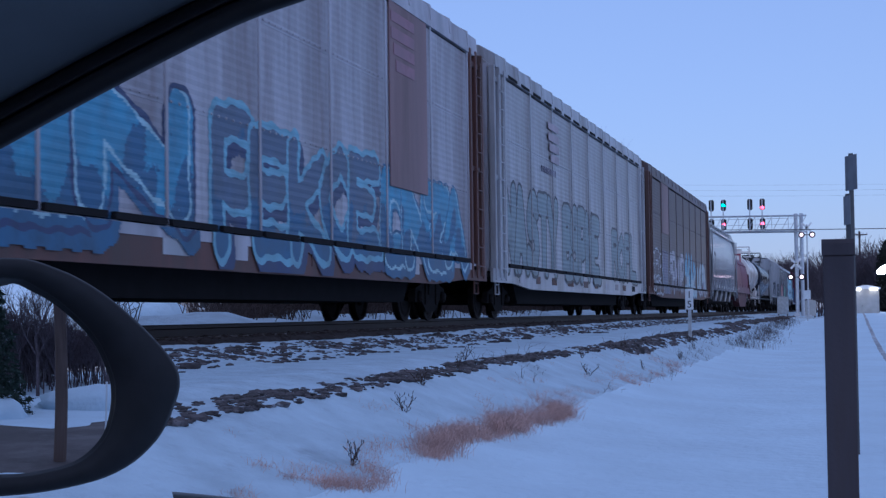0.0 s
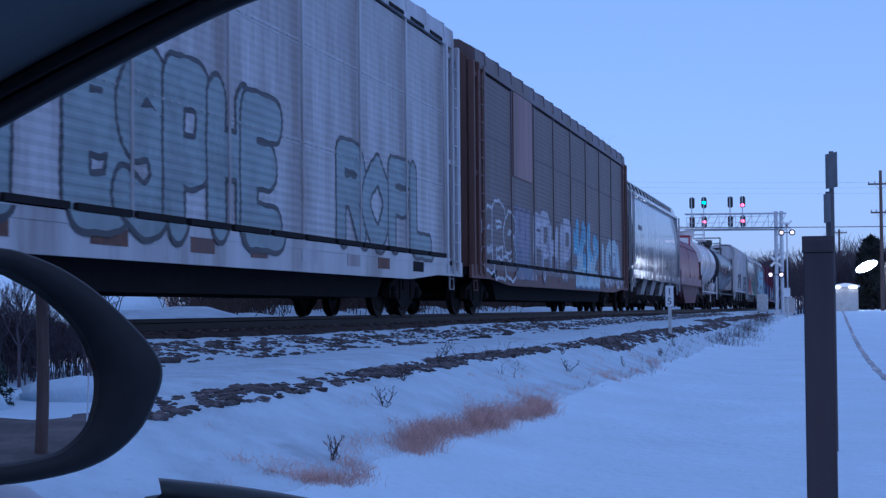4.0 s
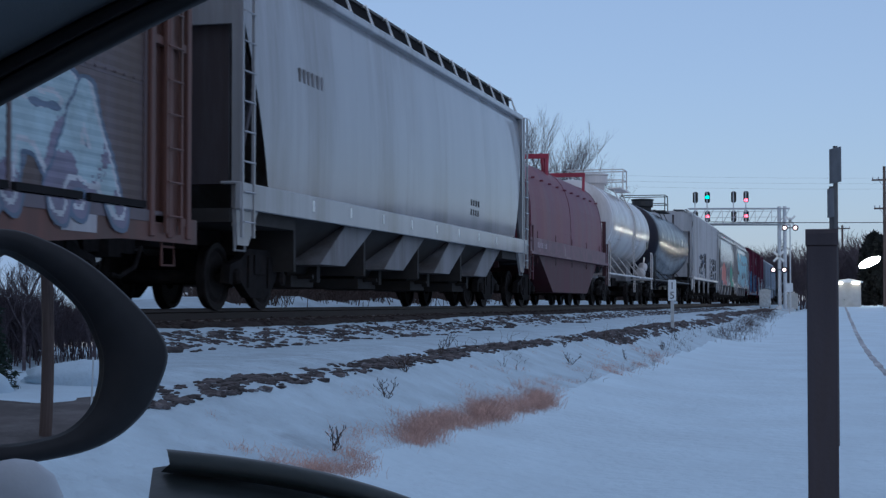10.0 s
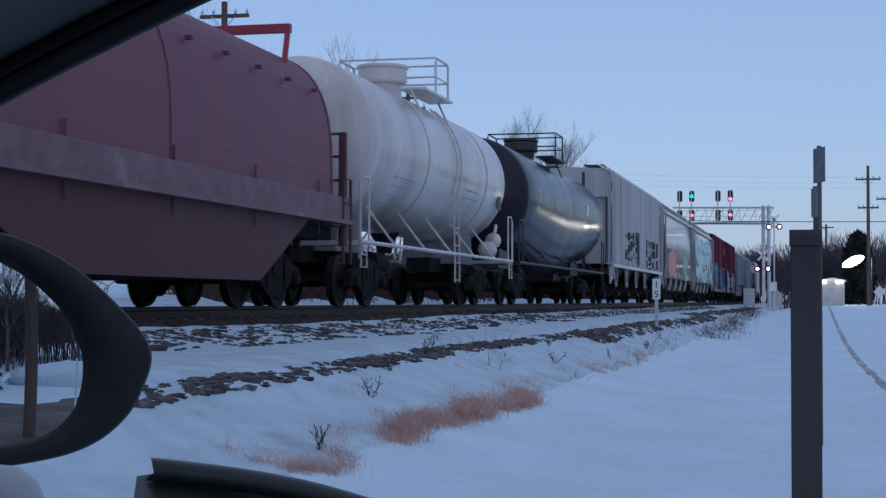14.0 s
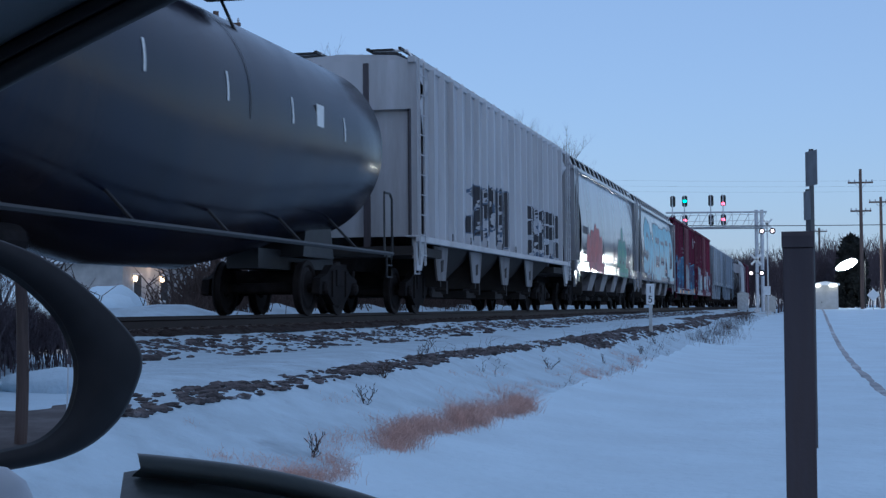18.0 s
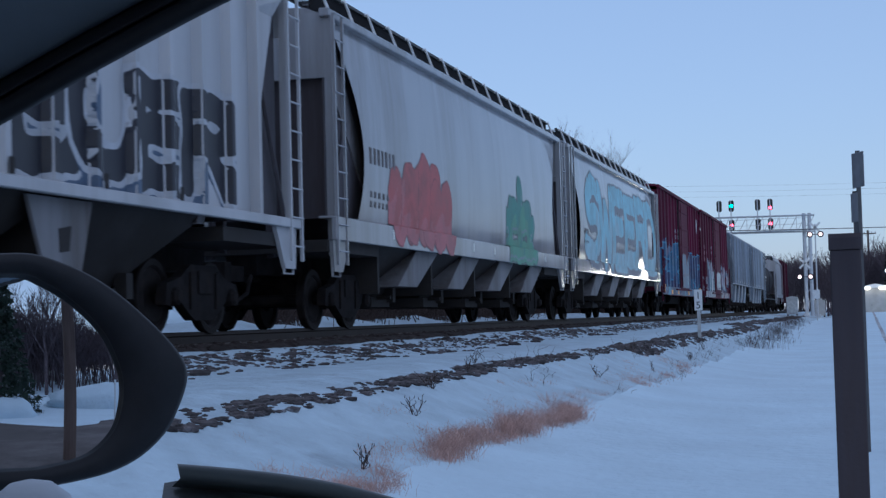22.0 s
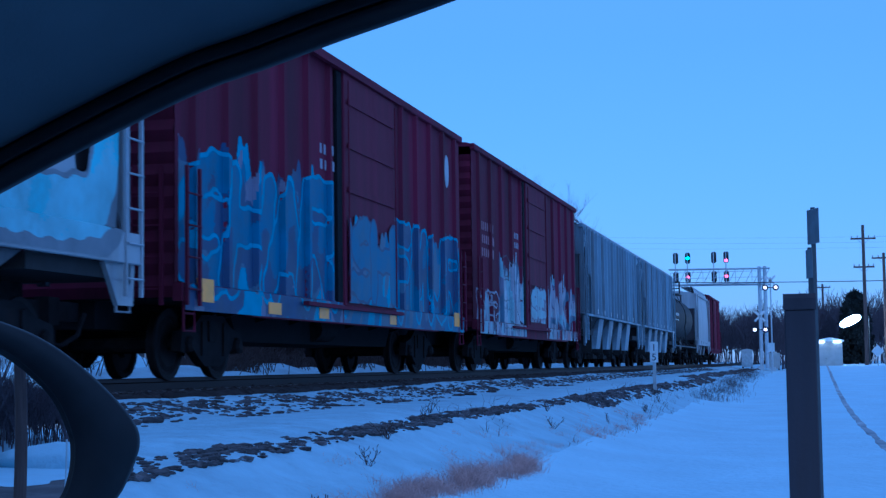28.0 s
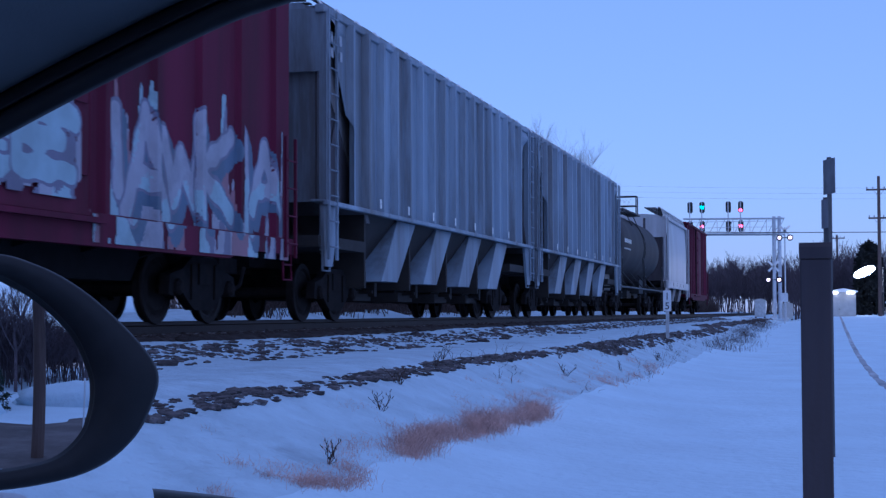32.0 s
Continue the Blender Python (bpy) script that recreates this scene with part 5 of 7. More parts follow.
tag(hop_j, 2.4, 18.9, 1.36, 4.45, P_AQUA, P_GREY, gj, 17, "SWEERD", fat=0.33, line=0.06, wild=0.08, second=P_BRIGHT, throw=P_GREY, lean=0.2, overlap=1.14, label="bright pale blue lettered graffiti over the whole side")
tag(box_k, 0.1, 6.9, 0.86, 3.35, P_BLUE, P_CYAN, gk, 18, "SHAR", fat=0.24, line=0.06, wild=0.16, second=P_DBLUE, throw=P_DBLUE, field=(P_BLUE, P_DUSK, P_CYAN, P_LILAC, P_DBLUE), ragged=0.8, overlap=1.2, lean=0.3, label="dense blue graffiti")
tag(box_k, 7.1, 10.2, 1.2, 2.75, P_BLUE, P_DBLUE, lambda x, z: -1.618 + 0 * x * z, 19, "SH", fat=0.20, line=0.05, field=(P_BLUE, P_CYAN, P_DUSK), ragged=0.5, label="dense blue graffiti on the door")
tag(box_k, 6.95, 10.35, 0.86, 1.19, None, P_CYAN, gk, 26, "", field=(P_BLUE, P_CYAN, P_DUSK), ragged=0.05, label="blue spray paint on the sill under the door")
tag(box_k, 10.4, 16.3, 0.86, 3.0, P_DBLUE, P_CYAN, gk, 20, "FMUR", fat=0.22, line=0.06, wild=0.06, second=P_BLUE, field=(P_BLUE, P_DUSK, P_DBLUE), ragged=0.4, overlap=1.1, label="dense blue graffiti")
tag(box_l, 0.3, 3.2, 0.88, 2.1, None, P_SILVER, gl, 21, "WR", fat=0.10, line=0.05, wild=0.2, field=(P_LILAC, P_SILVER, P_DUSK, P_PALE), ragged=1.1, slabs=1.5, bare=0.0, label="worn white and lilac spray paint")
tag(box_l, 3.2, 6.5, 0.88, 3.15, None, P_BLACK, gl, 24, "BR", fat=0.24, line=0.03, wild=0.25, field=(P_SILVER, P_LILAC, P_DUSK, P_WHITE, P_PALE), ragged=0.9, slabs=1.7, bare=-1.1, label="tall patches of white, lilac and pale blue spray paint")
tag(box_l, 6.9, 9.5, 1.30, 2.35, P_PALE, P_LILAC, lambda x, z: -1.618 + 0 * x * z, 22, "SE", fat=0.12, line=0.04, wild=0.15, field=(P_LILAC, P_PALE, P_SILVER), ragged=0.5, slabs=1.4, bare=0.1, label="pale graffiti on the door")
tag(box_l, 9.9, 16.2, 0.88, 3.0, P_SILVER, P_LILAC, gl, 23, "IAWKIA", fat=0.13, line=0.045, wild=0.34, second=P_PALE, throw=P_DUSK, overlap=1.35, field=(P_LILAC, P_SILVER, P_PINK, P_PALE), ragged=2.9, slabs=1.5, bare=-0.6, label="white and pale blue graffiti")

# faded red badge panels of the autoracks, as plain shapes
for rk, f, xs, z0 in ((rack_a, fa, 20.0, 4.35), (rack_b, fb, 7.0, 4.1)):
    for k, (dx, dz, w, h) in enumerate(((0, 0.55, 1.5, 0.20), (0.15, 0.28, 1.35, 0.20), (0.3, 0.0, 1.2, 0.20), (0.0, 0.85, 1.5, 0.18))):
        part("badge_stripe", box(B(), xs + dx, xs + dx + w, -1.594, -1.584, z0 + dz, z0 + dz + h), P_FADE if rk is rack_b else P_PINK, rk, "faded red badge stripe")

# unreadable stencilled marks and reflective dashes
bars(hop_d, 2.6, 3.35, 1, 1.1, 0.20, fd, HOP_BAY)
bars(hop_i, 2.0, 2.65, 1, 1.5, 0.26, fi, HOP_BAY)
bars(hop_i, 2.0, 2.10, 2, 1.0, 0.10, fi, HOP_BAY)
bars(hop_j, 2.3, 2.45, 2, 0.7, 0.16, fj, HOP_BAY)
bars(rack_c, 5.7, 0.86, 1, 2.2, 0.16, lambda x, z: -1.60 + 0 * x, P_SILVER)
bars(rack_b, 6.1, 3.75, 1, 2.0, 0.16, lambda x, z: -1.56 + 0 * x, P_LILAC)
bars(box_k, 6.0, 3.6, 2, 0.6, 0.16, fk, P_SILVER)
bars(box_l, 0.9, 3.4, 3, 1.7, 0.20, fl, P_PINK)
bars(box_l, 5.4, 3.5, 2, 0.5, 0.16, fl, P_SILVER)
bars(coil, 1.2, 1.55, 1, 1.4, 0.14, lambda x, z: -1.602 + 0 * x, P_FADE)
bars(tank_g, 2.2, 2.62, 3, 2.2, 0.13, fg, P_DUSK)
bars(tank_o, 2.0, 2.9, 2, 2.0, 0.16, fo, SAFETY)
for x in np.arange(2.9, 16.2, 2.75):
    bm = B()
    z0, z1 = 2.9, 3.3
    for k in range(4):
        za, zb = z0 + (z1 - z0) * k / 4, z0 + (z1 - z0) * (k + 1) / 4
        ya, yb = float(fg(0, za)) - 0.006, float(fg(0, zb)) - 0.006
        bm.faces.new([bm.verts.new(p) for p in ((x, ya, za), (x + 0.07, ya, za), (x + 0.07, yb, zb), (x, yb, zb))])
    part("reflective_dash", bm, SAFETY, tank_g)
part("placard", box(B(), 12.4, 12.75, -1.60, -1.585, 3.0, 3.35), SAFETY, tank_g)
part("placard", box(B(), 12.55, 12.95, -1.46, -1.44, 2.38, 2.76), BLACK, tank_f)

# white oval badge on the blue-tagged boxcar, stencilled marks as bars
bm = B()
lathe(bm, [(-0.012, 0.02), (-0.012, 0.17), (0.0, 0.18)], 20, "y")
for v in bm.verts:
    v.co.z *= 2.0
place("oval_badge", finish(bm, "oval_badge", P_WHITE), box_k, pose(14.83, -1.545, 4.32), "white oval badge")
for k in range(4):
    part("lettering_bar", box(B(), -0.035, -0.015, -1.15 + k * 0.24, -1.0 + k * 0.24, 4.85, 5.05), P_WHITE, box_l)
bars(hop_m, 0.55, 4.45, 2, 0.5, 0.16, lambda x, z: -1.53 + 0 * x, P_WHITE)
bars(hop_d, 14.0, 2.2, 2, 0.7, 0.13, fd, HOP_SHADE)
for x, z in ((2.9, 2.45), (8.9, 2.6)):
    bars(tank_f, x, z, 4, 1.5, 0.10, ff, HOP_BAY)
for k in range(5):
    part("seam_and_shade_strip", box(B(), 1.6 + k * 2.9, 1.63 + k * 2.9, -1.535, -1.52, 1.15, 2.0), COILDARK, coil)

# brake gear on the trailing end of the white tank car
bm = B()
lathe(bm, [(12.5, 0.05), (12.52, 0.20), (12.95, 0.22), (13.05, 0.14), (13.2, 0.12), (13.2, 0.03)], 14, "x", (0, -1.15, 1.38))
part("brake_cylinder", bm, TANK_WHITE, tank_f, smooth=True)
bm = B()
lathe(bm, [(-0.16, 0.03), (-0.15, 0.16), (0.0, 0.21), (0.14, 0.17), (0.20, 0.06)], 12, "z", (13.25, -1.2, 1.62))
part("control_valve", bm, TANK_WHITE, tank_f, smooth=True)
part("brake_lever", prism(B(), [(12.9, 1.55), (13.35, 2.05), (13.45, 2.0), (13.05, 1.5)], -1.27, -1.22, "y"), TANK_WHITE, tank_f)
part("ladder_bracket", box(B(), 12.1, 12.5, -1.4, -1.2, 1.12, 1.2), TANK_WHITE, tank_f)


# ---- wayside: post, signs, milepost ----
def wooden_post():
    ob = thing("wooden_post", "brown square wooden post with a flat cap", "post", m=pose(5.0, 0.026, 0))
    bm = B()
    zb = gz(5, 0) - 0.3
    box(bm, -0.046, 0.046, -0.046, 0.046, zb, 0.170)
    bevel(bm, 0.004)
    part("post_shaft", bm, POSTWOOD, ob)
    bm = B()
    prism(bm, [(-0.049, 0.170), (0.049, 0.170), (0.049, 0.205), (0.040, 0.219), (-0.040, 0.219), (-0.049, 0.205)], -0.049, 0.049, "y")
    part("post_cap", bm, POSTWOOD, ob)
    return ob


def back_sign(x, y, z0, z1, width, height, turn, label):
    ob = thing("sign_post", label, "sign", m=pose(x, y, 0, 0, 0, turn))
    bm = B()
    zb = gz(x, y) - 0.2
    prism(bm, [(-0.02, -0.016), (0.02, -0.016), (0.012, 0.014), (-0.012, 0.014)], zb, z1, "z")
    part("steel_channel", bm, SIGNBACK, ob)
    bm = B()
    box(bm, -width / 2 - 0.05, width / 2 - 0.05, 0.016, 0.020, z1 - height - 0.03, z1 - 0.02)
    bevel(bm, 0.001)
    part("sign_plate", bm, PLATEBACK, ob, "grey bare-metal back of a small sign plate")
    for z in (z1 - 0.06, z1 - height + 0.02):
        bm = B()
        lathe(bm, [(-0.03, 0.008), (-0.016, 0.010)], 6, "y", (0, 0, z))
        part("bolt", bm, GALV, ob)
    return ob


wooden_post()
back_sign(14.0, -0.040, 0, 1.34, 0.26, 0.29, 22, "dark steel channel post with a small sign seen from behind")
back_sign(14.1, -0.005, 0, 1.00, 0.20, 0.24, 16, "shorter dark channel post with a narrow sign plate")


def text_mesh(name, body, size, mat):
    cu = bpy.data.curves.new(name, "FONT")
    cu.body, cu.size, cu.extrude, cu.align_x = body, size, 0.002, "CENTER"
    tmp = bpy.data.objects.new(name, cu)
    scene.collection.objects.link(tmp)
    me = bpy.data.meshes.new_from_object(tmp.evaluated_get(bpy.context.evaluated_depsgraph_get()))
    bpy.data.objects.remove(tmp)
    bpy.data.curves.remove(cu)
    me.materials.clear()
    me.materials.append(mat)
    return me


def milepost():
    ob = thing("milepost", "small white milepost with black figures on a thin post", "sign", m=pose(40.0, 3.88, 0, 0, 0, -90))
    bm = B()
    box(bm, -0.04, 0.04, -0.03, 0.03, gz(40, 3.88) - 0.2, 0.1)
    part("post", bm, GALV, ob)
    bm = B()
    box(bm, -0.10, 0.10, -0.05, -0.03, 0.04, 0.56)
    bevel(bm, 0.004)
    pl = part("sign_plate", bm, SIGNWHITE, ob)
    for ch, z in (("1", 0.33), ("5", 0.09)):
        place("figure", text_mesh("figure", ch, 0.25, P_BLACK), pl, pose(0, -0.053, z, 90, 0, 0))


milepost()


# ---- signal bridge at the crossing ----
XG = 150.0


def signal_head(parent, y, z, lit):
    bm = B()
    box(bm, XG - 0.16, XG + 0.10, y - 0.24, y + 0.24, z - 0.52, z + 0.52)
    bevel(bm, 0.08, 2)
    hd = part("signal_head", bm, BLACK, parent)
    for k, dz in enumerate((0.3, 0.0, -0.3)):
        bm = B()
        pts = [(y + 0.15 * math.cos(a), z + dz + 0.15 * math.sin(a)) for a in np.linspace(0, math.pi, 9)]
        for p, q in zip(pts, pts[1:]):
            v = [bm.verts.new(c) for c in ((XG - 0.16, *p), (XG - 0.16, *q), (XG - 0.46, *q), (XG - 0.46, *p))]
            bm.faces.new(v)
        part("visor", bm, BLACK, hd)
        bm = B()
        lathe(bm, [(XG - 0.19, 0.03), (XG - 0.185, 0.15), (XG - 0.155, 0.16)], 14, "x", (0, y, z + dz))
        on = lit and lit[0] == k
        part("lens", bm, (RED_LIT if lit[1] == "r" else GREEN_LIT) if on else BLACK, hd)


def signal_bridge():
    ob = thing("signal_bridge", "cantilever railway signal bridge with eight black signal heads", "railway signal")
    for zc, r in ((8.80, 0.07), (7.30, 0.07)):
        for dx in (-0.4, 0.4):
            bm = B()
            tube(bm, [(XG + dx, 13.0, zc), (XG + dx, 3.7, zc - 0.1)], r, 6)
            part("truss_chord", bm, BRIDGE, ob)
    for i in range(12):
        bm = B()
        y = 12.9 - i * 0.77
        tube(bm, [(XG - 0.4, y, 7.3), (XG - 0.4, y - 0.77, 8.75)], 0.03, 5)
        tube(bm, [(XG + 0.4, y, 7.3), (XG - 0.4, y, 7.3)], 0.03, 5)
        part("truss_brace", bm, BRIDGE, ob)
    bm = B()
    for y in np.arange(12.8, 3.8, -1.5):
        tube(bm, [(XG - 0.7, y, 7.35), (XG - 0.7, y, 8.45)], 0.025, 5)
    for z in (8.45, 7.9):
        tube(bm, [(XG - 0.7, 12.8, z), (XG - 0.7, 4.0, z)], 0.022, 5)
    part("walkway_railing", bm, BRIDGE, ob)
    bm = B()
    box(bm, XG - 0.8, XG - 0.2, 3.8, 12.9, 7.32, 7.38)
    part("walkway", bm, BRIDGE, ob)
    for y in (4.65, 4.15):
        bm = B()
        tube(bm, [(XG, y, gz(XG, y) - 0.2), (XG, y, 8.9)], 0.17, 12)
        part("mast", bm, BRIDGE, ob)
    for z in np.arange(0.5, 8.0, 1.0):
        part("mast_lacing", tube(B(), [(XG, 4.65, z), (XG, 4.15, z + 0.5)], 0.04, 5), BRIDGE, ob)
    for y in (12.35, 11.23, 8.8, 7.66):
        bm = B()
        tube(bm, [(XG - 0.5, y, 7.3), (XG - 0.5, y, 10.3)], 0.05, 6)
        part("head_pole", bm, BRIDGE, ob)
    for y, up, lo in ((12.35, None, None), (11.23, (0, "g"), (1, "r")), (8.8, None, None), (7.66, (0, "r"), (1, "r"))):
        if up:
            signal_head(ob, y, 9.85, (1, "g") if up[1] == "g" else (2, "r"))
            signal_head(ob, y, 8.05, (1, "r"))
        else:
            signal_head(ob, y, 9.85, None)
            signal_head(ob, y, 8.05, None)


signal_bridge()


def crossing_signal(x, y, top, lamps, label):
    ob = thing("crossing_signal", label, "crossing signal", "crossing signals")
    zb = gz(x, y) - 0.1
    bm = B()
    tube(bm, [(x, y, zb), (x, y, top)], 0.06, 8)
    part("mast", bm, BRIDGE, ob)
    bm = B()
    box(bm, x - 0.25, x + 0.25, y - 0.25, y + 0.25, zb, zb + 0.35)
    part("base", bm, BRIDGE, ob)
    for z in lamps:
        bm = B()
        box(bm, x - 0.05, x + 0.05, y - 0.5, y + 0.5, z - 0.04, z + 0.04)
        part("cross_arm", bm, BLACK, ob)
        for s in (-0.45, 0.45):
            bm = B()
            lathe(bm, [(x - 0.12, 0.25), (x - 0.10, 0.27), (x - 0.08, 0.27), (x + 0.05, 0.12)], 16, "x", (0, y + s, z))
            part("backing_disc", bm, BLACK, ob)
            bm = B()
            lathe(bm, [(x - 0.17, 0.03), (x - 0.15, 0.12), (x - 0.12, 0.14)], 14, "x", (0, y + s, z))
            part("lens", bm, FLASH_LIT, ob)
    for a in (45, -45):
        bm = B()
        box(bm, -0.015, 0.015, -0.6, 0.6, -0.09, 0.09)
        place("crossbuck", finish(bm, "crossbuck", SIGNWHITE), ob, pose(x - 0.1, y, top - 0.3, a, 0, 0))
    return ob


crossing_signal(137, 4.3, 4.2, (2.75,), "steel crossing signal mast with lit flashing lamps")
crossing_signal(139, 3.4, 7.3, (6.4,), "tall crossing signal mast with a lit lamp pair on top")


def relay_case(x, y, w, d, h, label, mat, name="relay_case"):
    ob = thing(name, label, "equipment cabinet")
    z = gz(x, y) - 0.05
    bm = B()
    box(bm, x - d / 2, x + d / 2, y - w / 2, y + w / 2, z + 0.15, z + h)
    bevel(bm, 0.02)
    part("case", bm, mat, ob)
    bm = B()
    prism(bm, [(y - w / 2 - 0.06, z + h), (y + w / 2 + 0.06, z + h), (y, z + h + 0.12)], x - d / 2 - 0.05, x + d / 2 + 0.05, "x")
    part("case_roof", bm, mat, ob)
    bm = B()
    box(bm, x - d / 2 - 0.02, x - d / 2 - 0.002, y - w * 0.35, y + w * 0.35, z + 0.25, z + h - 0.15)
    part("case_door", bm, mat, ob)
    bm = B()
    for s in (-1, 1):
        box(bm, x - d / 2, x + d / 2, y + s * w * 0.4 - 0.06, y + s * w * 0.4 + 0.06, z - 0.2, z + 0.15)
    part("case_leg", bm, GRIME, ob)


relay_case(148, 5.9, 1.0, 0.7, 1.7, "grey steel relay case on legs", GALV)
relay_case(142, 3.3, 0.9, 0.7, 1.5, "white steel relay case on legs", SHEDWHITE)


def small_sign(x, y, z, w, h, label, diamond=False):
    ob = thing("road_sign", label, "sign")
    bm = B()
    box(bm, x - 0.03, x + 0.03, y - 0.03, y + 0.03, gz(x, y) - 0.1, z)
    part("post", bm, GALV, ob)
    bm = B()
    box(bm, -0.012, 0.012, -w / 2, w / 2, -h / 2, h / 2)
    bevel(bm, 0.004)
    place("sign_plate", finish(bm, "sign_plate", SIGNWHITE), ob, pose(x - 0.05, y, z, 45 if diamond else 0, 0, 0))


small_sign(110, 2.75, 1.0, 0.45, 0.6, "white rectangular sign on a steel post")
small_sign(112, -4.3, 0.65, 0.6, 0.6, "pale diamond sign on a steel post", True)


# ---- white shed with lamps, flood lamp and utility poles ----
def shed():
    ob = thing("equipment_shed", "small white steel shed lit by lamps under its roof edge", "shed")
    x, y0, y1 = 120.0, -2.12, -0.3
    z0 = gz(x, -1.2) - 0.05
    bm = B()
    box(bm, x, x + 2.4, y0, y1, z0, 1.45)
    bevel(bm, 0.02)
    part("wall", bm, SHEDWHITE, ob)
    bm = B()
    prism(bm, [(y0 - 0.12, 1.45), (y1 + 0.12, 1.45), (y1 + 0.12, 1.55), ((y0 + y1) / 2, 1.75), (y0 - 0.12, 1.55)], x - 0.15, x + 2.55, "x")
    part("roof", bm, ROOFSNOW, ob)
    bm = B()
    box(bm, x - 0.02, x - 0.002, -1.65, -0.85, z0 + 0.05, 1.1)
    d = part("door", bm, SHEDWHITE, ob)
    bm = B()
    lathe(bm, [(x - 0.08, 0.02), (x - 0.07, 0.03), (x - 0.02, 0.015)], 8, "x", (0, -0.92, 0.2))
    part("door_handle", bm, GRIME, d)
    for y in (-1.75, -0.55):
        bm = B()
        box(bm, x - 0.35, x - 0.05, y - 0.30, y + 0.30, 1.33, 1.50)
        bevel(bm, 0.05, 2)
        part("wall_lamp", bm, LAMP_SHED, ob, "glowing warm wall lamp")
    return ob


shed()


def point_lamp(name, at, watts, size, colour=(1.0, 0.84, 0.6)):
    d = bpy.data.lights.new(name, "POINT")
    d.energy, d.shadow_soft_size, d.color = watts, size, colour
    o = new(name, d)
    o.location = at


point_lamp("shed_light", (118.6, -1.1, 1.3), 17, 0.3)


def utility_pole(x, y, top, arms, label, radius=0.15, wood=POLEWOOD, base=None):
    ob = thing("utility_pole", label, "utility pole", "utility poles")
    zb = (gz(x, y) if base is None else base) - 0.2
    bm = B()
    tube(bm, [(x, y, zb), (x, y, (zb + top) / 2), (x, y, top)], radius, 12, radius * 0.7)
    part("pole", bm, wood, ob)
    for z, half in arms:
        bm = B()
        box(bm, x - 0.06, x + 0.06, y - half, y + half, z - 0.06, z + 0.06)
        a = part("cross_arm", bm, wood, ob)
        for k in (-0.92, -0.45, 0.45, 0.92):
            bm = B()
            lathe(bm, [(z + 0.06, 0.03), (z + 0.14, 0.05), (z + 0.22, 0.03), (z + 0.24, 0.01)], 8, "z", (x, y + k * half, 0))
            part("insulator", bm, GALV, a)
        bm = B()
        for s in (-1, 1):
            tube(bm, [(x - 0.07, y + s * half * 0.5, z), (x - 0.07, y, z - 0.5)], 0.015, 4)
        part("arm_brace", bm, GALV, a)
    return ob


utility_pole(120.5, -3.85, 10.0, ((9.0, 0.9), (6.9, 0.75)), "weathered utility pole with two cross-arms")
utility_pole(128, -5.6, 8.4, ((8.0, 0.9),), "weathered utility pole with a single cross-arm")
utility_pole(190, -1.3, 9.0, ((8.6, 0.9),), "distant utility pole with one cross-arm")


def flood_lamp():
    ob = thing("flood_lamp", "bright oval flood lamp on a bracket pole", "lamp")
    bm = B()
    tube(bm, [(128.6, -4.35, gz(128.6, -4.3)), (128.6, -4.35, 3.5), (128.3, -3.4, 3.5)], 0.05, 8)
    part("lamp_pole", bm, BLACK, ob)
    bm = B()
    lathe(bm, [(-0.3, 0.05), (-0.28, 0.34), (0.0, 0.42), (0.12, 0.2), (0.15, 0.05)], 20, "x")
    # bowl stretched far past lamp size so its shape includes the glare
    for v in bm.verts:
        v.co.y *= 2.1
        v.co.z *= 0.8
    place("lamp_bowl", finish(bm, "lamp_bowl", LAMP_WARM), ob, pose(128.0, -2.92, 3.13, -24, 0, 0), "glowing oval lamp bowl enlarged by its glare")


flood_lamp()
point_lamp("flood_light", (127.0, -2.92, 2.9), 540, 0.45)


def cable(pts_a, pts_b, sag, r=0.02, n=24):
    a, b = Vector(pts_a), Vector(pts_b)
    bm = B()
    tube(bm, [a.lerp(b, t) - Vector((0, 0, sag * 4 * t * (1 - t))) for t in np.linspace(0, 1, n)], r, 4)
    ob = part("overhead_cable", bm, BLACK)
    tagged(ob, "thin black overhead cable between utility poles", "cable", "overhead cables")


cable((122, 40, 7.5), (122, -30, 6.2), 0.8, 0.028)
for k in range(3):
    cable((122, 40, 10.4 + 0.45 * k), (122, -30, 8.6 + 0.38 * k), 0.9, 0.004)
utility_pole(122, 40, 11.8, ((11.5, 0.9),), "tall utility pole behind the railway carrying the crossing's cables")
utility_pole(122, -30, 9.9, ((9.6, 0.9),), "utility pole beside the crossing road carrying cables")


# ---- plants, stones and distance ----
def limbs(rng, base, height, spread=0.5, depth=4, lean=0.0, first=0.28, radius=0.16, fork=(2, 4)):
    """Tapered segments (p, q, r0, r1, level) of a bare branching tree."""
    out = []

    def grow(p, d, length, r, level):
        n = 3 if level == 0 else 2
        q = p
        for i in range(n):
            d = (d + Vector((rng.normal(0, 0.10), rng.normal(0, 0.10), rng.normal(0.03 if level == 0 else 0.13, 0.05)))).normalized()
            q2 = q + d * length / n
            out.append((q, q2, r * (1 - 0.30 * i / n), r * (1 - 0.30 * (i + 1) / n), level))
            if level < depth and (level > 0 or i > 0):
                for _ in range(rng.integers(fork[0], fork[1])):
                    a = rng.uniform(0, 2 * math.pi)
                    side = Vector((math.cos(a), math.sin(a), rng.uniform(0.1, 0.8)))
                    grow(q2, (d * (1 - spread) + side * spread).normalized(), length * rng.uniform(0.45, 0.70), r * 0.5, level + 1)
            q = q2
    grow(Vector(base), Vector((lean, 0, 1)).normalized(), height * (first + 0.25), radius, 0)
    return out


